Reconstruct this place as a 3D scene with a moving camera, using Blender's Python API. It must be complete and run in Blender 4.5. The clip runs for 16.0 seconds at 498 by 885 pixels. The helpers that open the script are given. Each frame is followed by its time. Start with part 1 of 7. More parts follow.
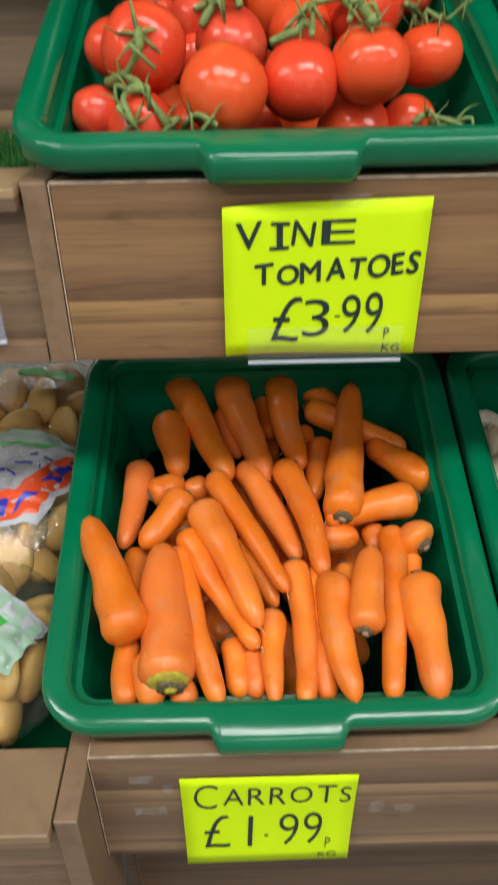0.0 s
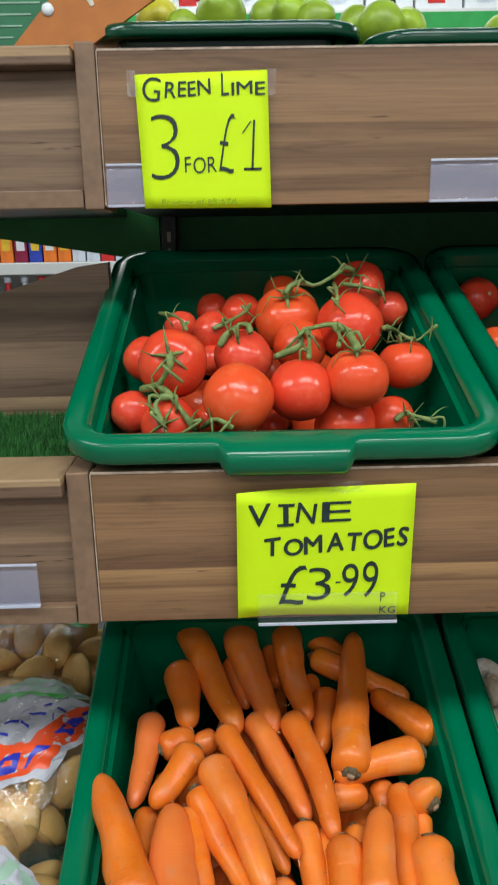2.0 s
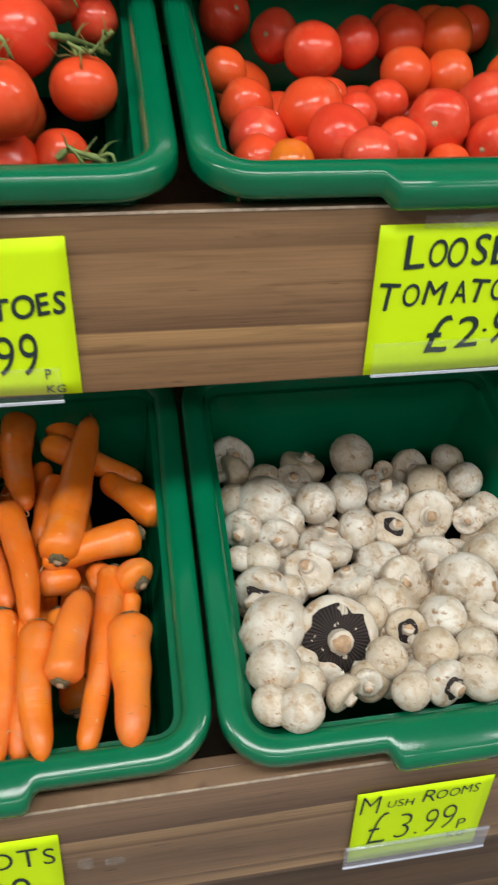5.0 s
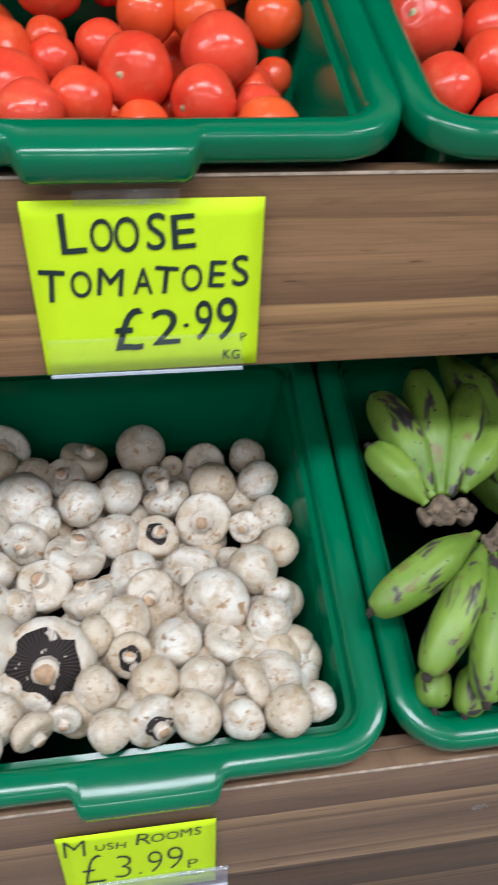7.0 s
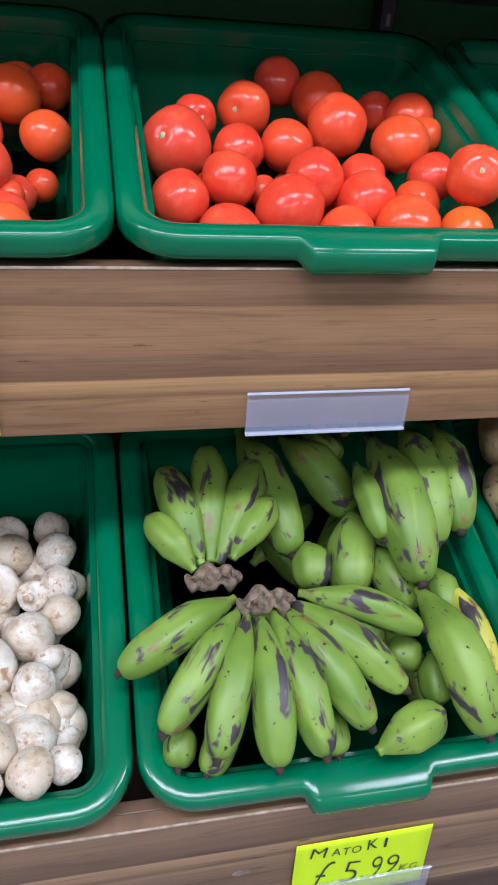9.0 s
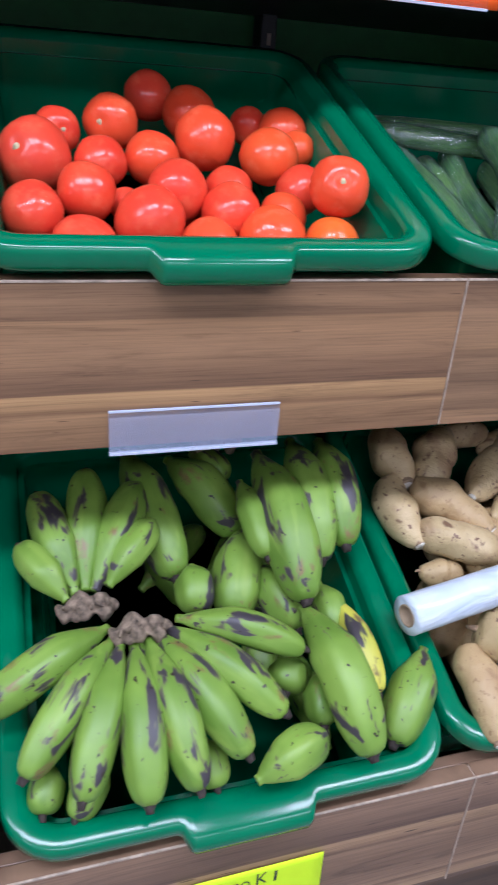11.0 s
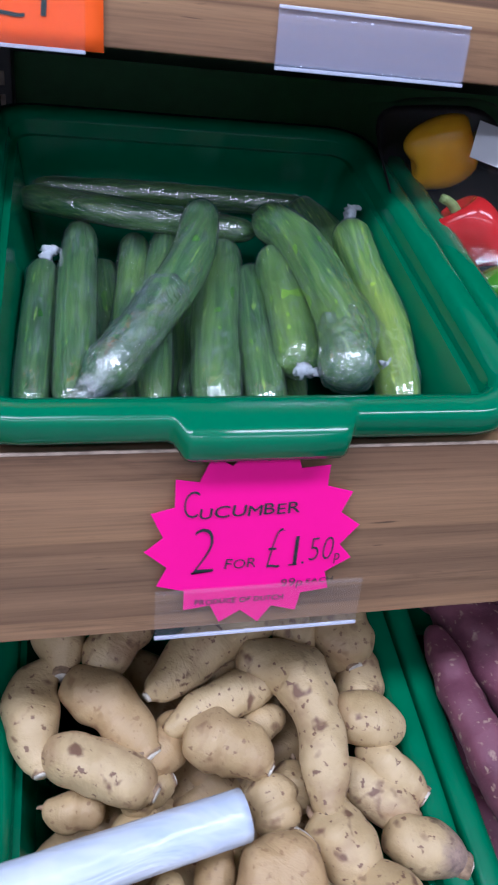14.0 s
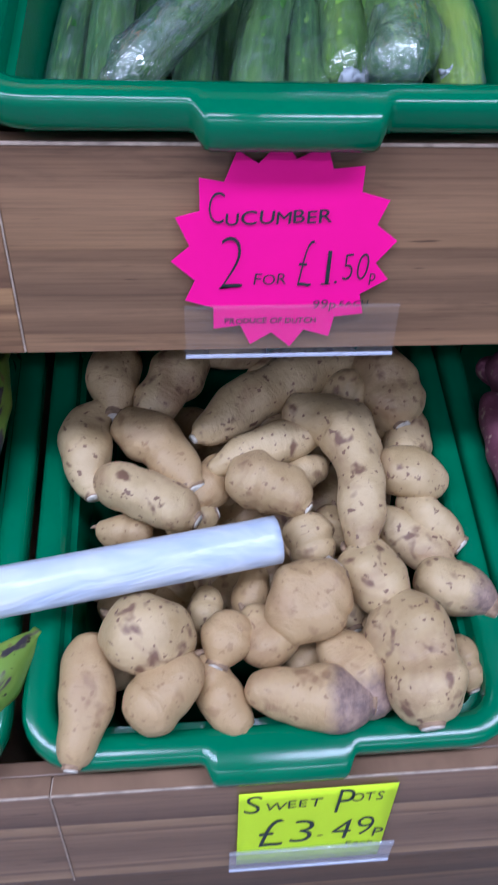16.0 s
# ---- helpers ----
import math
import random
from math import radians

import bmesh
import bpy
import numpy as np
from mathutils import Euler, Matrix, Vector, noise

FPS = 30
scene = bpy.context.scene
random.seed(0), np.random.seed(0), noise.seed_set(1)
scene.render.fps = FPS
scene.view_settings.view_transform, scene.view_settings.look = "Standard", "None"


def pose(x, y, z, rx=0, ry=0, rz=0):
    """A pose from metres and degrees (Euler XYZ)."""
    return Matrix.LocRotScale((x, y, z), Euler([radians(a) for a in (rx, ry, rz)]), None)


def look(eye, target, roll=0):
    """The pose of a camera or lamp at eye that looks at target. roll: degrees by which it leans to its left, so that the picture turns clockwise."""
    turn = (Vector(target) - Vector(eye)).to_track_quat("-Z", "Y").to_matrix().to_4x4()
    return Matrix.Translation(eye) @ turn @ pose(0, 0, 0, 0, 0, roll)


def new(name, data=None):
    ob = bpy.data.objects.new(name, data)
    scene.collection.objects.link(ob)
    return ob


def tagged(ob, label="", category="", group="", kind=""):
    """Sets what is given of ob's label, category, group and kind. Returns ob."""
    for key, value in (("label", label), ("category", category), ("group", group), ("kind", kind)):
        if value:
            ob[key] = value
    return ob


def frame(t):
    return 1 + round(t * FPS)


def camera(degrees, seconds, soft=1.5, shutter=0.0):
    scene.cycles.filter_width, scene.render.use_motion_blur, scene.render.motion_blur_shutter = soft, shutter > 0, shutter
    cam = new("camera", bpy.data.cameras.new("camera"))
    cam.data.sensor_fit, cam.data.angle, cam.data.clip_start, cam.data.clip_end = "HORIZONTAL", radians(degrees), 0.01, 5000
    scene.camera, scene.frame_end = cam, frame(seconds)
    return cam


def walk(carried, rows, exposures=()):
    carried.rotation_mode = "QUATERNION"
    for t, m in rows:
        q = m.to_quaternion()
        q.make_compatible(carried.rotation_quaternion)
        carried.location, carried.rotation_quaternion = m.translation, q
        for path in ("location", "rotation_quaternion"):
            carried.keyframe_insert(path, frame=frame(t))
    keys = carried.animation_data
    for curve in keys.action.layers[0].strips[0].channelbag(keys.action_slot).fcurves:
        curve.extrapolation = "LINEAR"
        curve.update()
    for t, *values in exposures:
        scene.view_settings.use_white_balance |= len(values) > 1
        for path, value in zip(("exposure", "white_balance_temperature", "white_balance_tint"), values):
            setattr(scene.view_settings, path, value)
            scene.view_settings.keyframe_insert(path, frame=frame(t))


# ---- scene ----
# ---- camera ----
cam = camera(38.2, 16.0, soft=1.8, shutter=0.4)
PATH = [
    (0, (0.144, -0.569, 1.16), (0.161, 1.108, 0.071), -1.0),
    (0.5, (0.139, -0.585, 1.195), (0.149, 1.195, 0.284), -1.4),
    (1, (0.138, -0.598, 1.211), (0.147, 1.242, 0.425), -1.4),
    (1.5, (0.134, -0.605, 1.222), (0.152, 1.282, 0.561), -1.2),
    (2, (0.135, -0.62, 1.229), (0.164, 1.306, 0.69), -1.0),
    (2.5, (0.138, -0.629, 1.234), (0.198, 1.306, 0.734), -0.7),
    (3, (0.145, -0.634, 1.23), (0.258, 1.292, 0.701), -0.2),
    (3.5, (0.17, -0.635, 1.218), (0.353, 1.247, 0.566), 0.3),
    (4, (0.206, -0.63, 1.213), (0.463, 1.198, 0.444), 0.8),
    (4.2, (0.232, -0.617, 1.203), (0.513, 1.178, 0.365), 1.0),
    (6.3, (0.509, -0.492, 1.16), (0.794, 1.074, -0.05), 1.2),
    (6.5, (0.535, -0.49, 1.159), (0.808, 1.079, -0.049), 1.3),
    (7, (0.617, -0.497, 1.17), (0.88, 1.098, -0.007), 1.9),
    (7.5, (0.698, -0.531, 1.188), (0.992, 1.097, 0.064), 3.2),
    (8, (0.754, -0.558, 1.196), (1.088, 1.101, 0.131), 4.2),
    (8.2, (0.763, -0.564, 1.195), (1.118, 1.107, 0.154), 4.3),
    (10.3, (0.81, -0.584, 1.185), (1.284, 1.144, 0.297), 3.9),
    (10.5, (0.813, -0.583, 1.184), (1.321, 1.139, 0.302), 4.2),
    (11, (0.855, -0.575, 1.179), (1.426, 1.12, 0.284), 4.5),
    (11.5, (0.928, -0.56, 1.19), (1.569, 1.107, 0.289), 5.2),
    (12, (1.038, -0.509, 1.229), (1.689, 1.182, 0.382), 4.9),
    (12.5, (1.133, -0.452, 1.248), (1.799, 1.259, 0.455), 5.0),
    (13, (1.195, -0.428, 1.246), (1.841, 1.29, 0.451), 5.2),
    (13.5, (1.252, -0.418, 1.246), (1.816, 1.318, 0.429), 5.1),
    (14, (1.32, -0.42, 1.243), (1.772, 1.325, 0.375), 5.0),
    (14.5, (1.37, -0.427, 1.236), (1.729, 1.297, 0.287), 4.9),
    (15, (1.387, -0.437, 1.202), (1.645, 1.234, 0.133), 4.1),
    (15.5, (1.386, -0.449, 1.174), (1.575, 1.167, 0.012), 3.1),
    (16, (1.37, -0.471, 1.162), (1.531, 1.093, -0.074), 2.0),
]
walk(cam, [(t, look(eye, target, roll)) for t, eye, target, roll in PATH],
     exposures=[(0.0, 0.08, 6450, 5), (0.5, 0.09, 5850, 4), (1.0, 0.06, 5500, 2), (1.5, -0.01, 5500, 3), (2.0, -0.06, 6000, 5), (3.0, -0.09, 6600, 6), (3.5, -0.09, 7000, 5), (4.2, -0.06, 6800, 6), (6.3, 0.11, 5800, 9), (8.2, 0.20, 5650, 14), (10.3, 0.42, 5200, 20), (11.5, 0.40, 5200, 20), (12.5, 0.31, 5150, 22), (14.5, 0.24, 5050, 23), (16.0, 0.16, 4850, 25)])

# ---- light: strip fittings on the shop ceiling ----
world = bpy.data.worlds.new("world")
scene.world = world
world.use_nodes = True
world.node_tree.nodes["Background"].inputs[0].default_value = (0.9, 0.95, 1.0, 1)
world.node_tree.nodes["Background"].inputs[1].default_value = 0.02
CEILING = 2.75


def strip_light(x, y, power, length=1.5):
    lamp = bpy.data.lights.new("strip", "AREA")
    lamp.shape, lamp.size, lamp.size_y = "RECTANGLE", length, 0.34
    lamp.energy, lamp.color = power, (1.0, 0.985, 0.96)
    ob = new("strip", lamp)
    ob.matrix_world = pose(x, y, CEILING - 0.075)


for lx in (-1.6, 0.4, 2.4):
    for ly, watts in ((-0.95, 29), (-2.6, 17), (2.0, 14)):
        strip_light(lx, ly, watts)


# ---- materials ----
def shader(name, rough=0.5, metal=0.0, spec=0.5):
    m = bpy.data.materials.new(name)
    m.use_nodes = True
    nt = m.node_tree
    b = nt.nodes["Principled BSDF"]
    b.inputs["Roughness"].default_value = rough
    b.inputs["Metallic"].default_value = metal
    b.inputs["Specular IOR Level"].default_value = spec
    return m, nt, b


def node(nt, kind, **values):
    n = nt.nodes.new(kind)
    for k, v in values.items():
        n.inputs[k.replace("_", " ")].default_value = v
    return n


def coords(nt, scale=(1, 1, 1), shift_random=0.0):
    tc = nt.nodes.new("ShaderNodeTexCoord")
    mp = nt.nodes.new("ShaderNodeMapping")
    mp.inputs["Scale"].default_value = scale
    nt.links.new(tc.outputs["Object"], mp.inputs["Vector"])
    if shift_random:
        info = nt.nodes.new("ShaderNodeObjectInfo")
        mul = nt.nodes.new("ShaderNodeMath")
        mul.operation = "MULTIPLY"
        mul.inputs[1].default_value = shift_random
        nt.links.new(info.outputs["Random"], mul.inputs[0])
        nt.links.new(mul.outputs[0], mp.inputs["Location"])
    return mp.outputs["Vector"]


def noise_of(nt, vec, scale, detail=4, rough=0.55, distort=0.0):
    n = node(nt, "ShaderNodeTexNoise", Scale=scale, Detail=detail, Roughness=rough, Distortion=distort)
    nt.links.new(vec, n.inputs["Vector"])
    return n.outputs["Fac"]


def ramp(nt, fac, stops):
    r = nt.nodes.new("ShaderNodeValToRGB")
    e = r.color_ramp.elements
    while len(e) < len(stops):
        e.new(0.5)
    for k, (p, c) in zip(e, stops):
        k.position, k.color = p, (*c, 1)
    nt.links.new(fac, r.inputs["Fac"])
    return r.outputs["Color"]


def mixed(nt, fac, a, b, mode="MIX"):
    m = nt.nodes.new("ShaderNodeMix")
    m.data_type, m.blend_type = "RGBA", mode
    for sock, v in ((m.inputs[0], fac), (m.inputs[6], a), (m.inputs[7], b)):
        if hasattr(v, "links") or hasattr(v, "is_linked"):
            nt.links.new(v, sock)
        else:
            sock.default_value = (*v, 1) if isinstance(v, tuple) else v
    return m.outputs[2]


def bump(nt, b, height, strength=0.2, distance=0.002):
    n = node(nt, "ShaderNodeBump", Strength=strength, Distance=distance)
    nt.links.new(height, n.inputs["Height"])
    nt.links.new(n.outputs[0], b.inputs["Normal"])


def paint(nt, b, colour):
    nt.links.new(colour, b.inputs["Base Color"])


def stepped(nt, fac, lo, hi):
    m = nt.nodes.new("ShaderNodeMapRange")
    m.inputs[1].default_value, m.inputs[2].default_value = lo, hi
    nt.links.new(fac, m.inputs[0])
    return m.outputs[0]


def plain(name, colour, rough=0.5, metal=0.0, vary=0.12, scale=40.0, relief=0.05, spec=0.5):
    m, nt, b = shader(name, rough, metal, spec)
    v = coords(nt)
    n = noise_of(nt, v, scale)
    lo = tuple(c * (1 - vary) for c in colour)
    hi = tuple(min(1, c * (1 + vary)) for c in colour)
    paint(nt, b, ramp(nt, n, [(0.3, lo), (0.7, hi)]))
    if relief:
        bump(nt, b, n, relief, 0.001)
    return m


def wood(name, tone, seed, warm=(1.13, 1.06, 0.91)):
    """Walnut-print laminate: strips of differing tone with crisp joints, fine wavy grain, short dark pores."""
    m, nt, b = shader(name, 0.40, 0.0, 0.45)

    def shifted(scale):
        off = nt.nodes.new("ShaderNodeVectorMath")
        off.inputs[1].default_value = (seed * 1.7, seed, seed * 3.1)
        nt.links.new(coords(nt, scale), off.inputs[0])
        return off.outputs[0]

    def maths(kind, a, second, third=0.0):
        n = nt.nodes.new("ShaderNodeMath")
        n.operation = kind
        nt.links.new(a, n.inputs[0])
        if isinstance(second, float):
            n.inputs[1].default_value = second
        else:
            nt.links.new(second, n.inputs[1])
        n.inputs[2].default_value = third
        return n.outputs[0]

    xyz = nt.nodes.new("ShaderNodeSeparateXYZ")
    nt.links.new(coords(nt), xyz.inputs[0])
    drift = maths("MULTIPLY_ADD", noise_of(nt, shifted((1.1, 2, 5)), 1.0, 2, 0.5), 0.16, seed * 0.61 - 0.08)
    height = maths("PINGPONG", maths("ADD", maths("MULTIPLY", xyz.outputs[2], 6.67), drift), 1.0)
    base = ramp(nt, height, [(0.0, (0.185, 0.112, 0.066)), (0.17, (0.245, 0.152, 0.088)), (0.205, (0.30, 0.190, 0.108)), (0.225, (0.175, 0.103, 0.060)),
                             (0.265, (0.30, 0.190, 0.104)), (0.335, (0.385, 0.250, 0.134)), (0.345, (0.142, 0.085, 0.054)), (0.46, (0.190, 0.116, 0.072)),
                             (0.58, (0.265, 0.165, 0.100)), (0.79, (0.255, 0.158, 0.092)), (0.80, (0.165, 0.101, 0.062)), (0.90, (0.225, 0.141, 0.086)), (1.0, (0.155, 0.096, 0.060))])
    fine = noise_of(nt, shifted((5.5, 4, 380)), 1.2, 5, 0.70, 0.25)
    flow = noise_of(nt, shifted((3.4, 2, 40)), 1.2, 5, 0.64, 2.0)
    grained = mixed(nt, 0.55, base, ramp(nt, fine, [(0.35, (0.60, 0.58, 0.56)), (0.51, (1.0, 1.0, 1.0)), (0.68, (1.24, 1.23, 1.22))]), "MULTIPLY")
    grained = mixed(nt, 0.65, grained, ramp(nt, flow, [(0.30, (0.52, 0.50, 0.49)), (0.45, (0.98, 0.98, 0.98)), (0.68, (1.18, 1.17, 1.13))]), "MULTIPLY")
    pore = stepped(nt, noise_of(nt, shifted((14, 7, 190)), 1.6, 2, 0.5), 0.69, 0.76)
    dark = mixed(nt, pore, grained, (0.085, 0.050, 0.032))
    paint(nt, b, mixed(nt, 1.0, mixed(nt, 1.0, dark, tone, "MULTIPLY"), warm, "MULTIPLY"))
    bump(nt, b, fine, 0.08, 0.0006)
    return m


WOOD = wood("walnut_laminate", (0.94, 0.91, 0.875), 0.0)
WOOD_B = wood("walnut_laminate_next", (0.93, 0.93, 0.93), 4.4)
# lowest boards: the cool bluish sheen they reflect is put into the tone
WOOD_C = wood("walnut_laminate_sheen", (0.82, 0.86, 1.02), 9.2)
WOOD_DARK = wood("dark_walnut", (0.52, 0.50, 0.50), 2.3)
WOOD_NEXT = wood("greyed_walnut_laminate", (1.02, 1.08, 1.16), 7.7, (1.04, 1.02, 0.96))
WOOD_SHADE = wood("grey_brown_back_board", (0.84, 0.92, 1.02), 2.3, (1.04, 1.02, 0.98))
PIER = plain("brown_edge_laminate", (0.225, 0.140, 0.085), 0.42, vary=0.16, scale=70, relief=0.04)
EDGE = plain("pale_edge_band", (0.42, 0.33, 0.25), 0.4, vary=0.35, scale=90)


def tub_plastic(name="green_tub_plastic", tone=1.0):
    m, nt, b = shader(name, 0.24, 0.0, 0.5)
    v = coords(nt)
    n = noise_of(nt, v, 9, 4)
    c = ramp(nt, n, [(0.3, (0.002, 0.132 * tone, 0.056 * tone)), (0.7, (0.003, 0.160 * tone, 0.069 * tone))])
    scuff = stepped(nt, noise_of(nt, coords(nt, (30, 260, 30), 9.0), 1.0, 3, 0.6), 0.72, 0.8)
    paint(nt, b, mixed(nt, scuff, c, (0.02, 0.19, 0.09)))
    fine = noise_of(nt, v, 60, 3)
    r = stepped(nt, fine, 0.0, 1.0)
    mr = nt.nodes.new("ShaderNodeMapRange")
    mr.inputs[3].default_value, mr.inputs[4].default_value = 0.12, 0.22
    nt.links.new(r, mr.inputs[0])
    nt.links.new(mr.outputs[0], b.inputs["Roughness"])
    bump(nt, b, n, 0.03, 0.001)
    return m


TUB = tub_plastic()
TUB_DARK = tub_plastic("dark_green_tub_plastic", 0.35)
PANEL_GREEN = plain("green_panel_paint", (0.024, 0.185, 0.036), 0.5)
TRIM_GREEN = plain("bright_green_trim", (0.03, 0.42, 0.07), 0.4)
GRASS = plain("artificial_grass", (0.028, 0.14, 0.022), 0.85, vary=0.5, scale=160)
BLACK = plain("black_metal", (0.012, 0.012, 0.012), 0.35)
WHITE = plain("white_paint", (0.8, 0.8, 0.78), 0.5, vary=0.04, scale=5)
# grey chosen to limit the light bounced back at the stand
LOW_BOUNCE = plain("low_bounce_grey", (0.42, 0.40, 0.40), 0.6, vary=0.3, scale=2)
FLOOR = plain("grey_vinyl", (0.25, 0.24, 0.23), 0.35, vary=0.2, scale=3)
CEIL = plain("ceiling_board", (0.78, 0.78, 0.76), 0.9, vary=0.06, scale=60)
CARD = plain("fluorescent_yellow_card", (0.66, 0.93, 0.004), 0.6, vary=0.02, scale=20, spec=0.25)
PINK = plain("fluorescent_pink_card", (0.95, 0.002, 0.30), 0.55, vary=0.02, scale=20, spec=0.25)
ORANGE_CARD = plain("fluorescent_orange_card", (0.98, 0.12, 0.004), 0.5, vary=0.02, scale=20, spec=0.3)
INK = plain("marker_ink", (0.012, 0.03, 0.03), 0.5, vary=0.3, scale=90)
INK_FINE = plain("fine_pen_ink", (0.30, 0.45, 0.01), 0.5)


def bag_winding():
    m, nt, b = shader("white_bag_film", 0.24, 0.0, 0.55)
    v = coords(nt, (1.0, 1.6, 0.5))
    crease = noise_of(nt, v, 22, 3, 0.5, 1.0)
    # bands of sheen put into the film's colour, along the same creases
    paint(nt, b, ramp(nt, crease, [(0.30, (0.46, 0.55, 0.68)), (0.50, (0.60, 0.67, 0.76)), (0.68, (0.72, 0.76, 0.80))]))
    bump(nt, b, crease, 0.7, 0.006)
    return m


BAG_FILM = bag_winding()
CORE = plain("cardboard_core", (0.33, 0.24, 0.15), 0.8)
KRAFT = plain("brown_card_box", (0.47, 0.165, 0.035), 0.7)
BOX_GREEN = plain("printed_green_card", (0.03, 0.16, 0.07), 0.6)
STEM = plain("green_vine_stem", (0.19, 0.26, 0.075), 0.6, vary=0.3, scale=120)
LIME = plain("lime_peel", (0.30, 0.44, 0.03), 0.38, vary=0.35, scale=26, relief=0.15)
LIME_YELLOW = plain("yellowing_lime_peel", (0.55, 0.50, 0.03), 0.38, vary=0.25, scale=26, relief=0.15)
SCAR = plain("dry_stem_scar", (0.50, 0.42, 0.24), 0.9, vary=0.4, scale=200, relief=0.6)
CROWN = plain("dry_crown", (0.13, 0.10, 0.05), 0.9, vary=0.6, scale=260, relief=0.8)
CORK = plain("brown_cork_skin", (0.27, 0.18, 0.105), 0.85, vary=0.5, scale=120, relief=0.8)
CROWN_GREY = plain("fibrous_grey_crown", (0.17, 0.125, 0.085), 0.9, vary=0.75, scale=130, relief=1.0)
ROOT_HAIR = plain("pale_root_hair", (0.62, 0.38, 0.17), 0.7)
CROWN_GREEN = plain("green_carrot_crown", (0.44, 0.36, 0.035), 0.8, vary=0.4, scale=120, relief=0.5)
CUT = plain("dry_cut_end", (0.62, 0.58, 0.48), 0.85, vary=0.3, scale=160, relief=0.5)


def gill_skin():
    m, nt, b = shader("dark_mushroom_gills", 0.85)
    v = coords(nt)
    xyz = nt.nodes.new("ShaderNodeSeparateXYZ")
    nt.links.new(v, xyz.inputs[0])
    turn = nt.nodes.new("ShaderNodeMath")
    turn.operation = "ARCTAN2"
    nt.links.new(xyz.outputs[1], turn.inputs[0])
    nt.links.new(xyz.outputs[0], turn.inputs[1])
    rays = nt.nodes.new("ShaderNodeMath")
    rays.operation = "MULTIPLY_ADD"
    rays.inputs[1].default_value = 46.0
    nt.links.new(turn.outputs[0], rays.inputs[0])
    wave = nt.nodes.new("ShaderNodeMath")
    wave.operation = "SINE"
    nt.links.new(rays.outputs[0], wave.inputs[0])
    c = ramp(nt, stepped(nt, wave.outputs[0], -1.0, 1.0), [(0.2, (0.012, 0.009, 0.009)), (0.9, (0.050, 0.034, 0.030))])
    torn = stepped(nt, noise_of(nt, v, 2.3, 4, 0.65, 0.4), 0.585, 0.60)
    paint(nt, b, mixed(nt, torn, c, (0.66, 0.58, 0.48)))
    bump(nt, b, wave.outputs[0], 0.4, 0.01)
    return m


GILL = gill_skin()
STALK = plain("mushroom_stalk", (0.64, 0.56, 0.46), 0.7, vary=0.2, scale=2.5, relief=0.1)
BUTT = plain("tan_mushroom_butt", (0.50, 0.33, 0.20), 0.8, vary=0.35, scale=5, relief=0.2)
YELLOW_PEPPER = plain("yellow_pepper_skin", (0.85, 0.42, 0.005), 0.16, vary=0.12, scale=20)
RED_PEPPER = plain("red_pepper_skin", (0.55, 0.012, 0.012), 0.14, vary=0.2, scale=20)
GREEN_PEPPER = plain("green_pepper_skin", (0.06, 0.22, 0.015), 0.16, vary=0.2, scale=20)
LABEL_WHITE = plain("paper_label", (0.8, 0.82, 0.84), 0.5, vary=0.03)
PRINT_BLUE = plain("blue_print", (0.03, 0.04, 0.45), 0.35)
PRINT_RED = plain("orange_red_print", (0.80, 0.085, 0.018), 0.35)
PRINT_GREEN = plain("green_print", (0.06, 0.42, 0.06), 0.35)
PRINT_PALE = plain("pale_green_print", (0.34, 0.50, 0.38), 0.35)
PRINT_WHITE = plain("white_print", (0.50, 0.50, 0.55), 0.35)


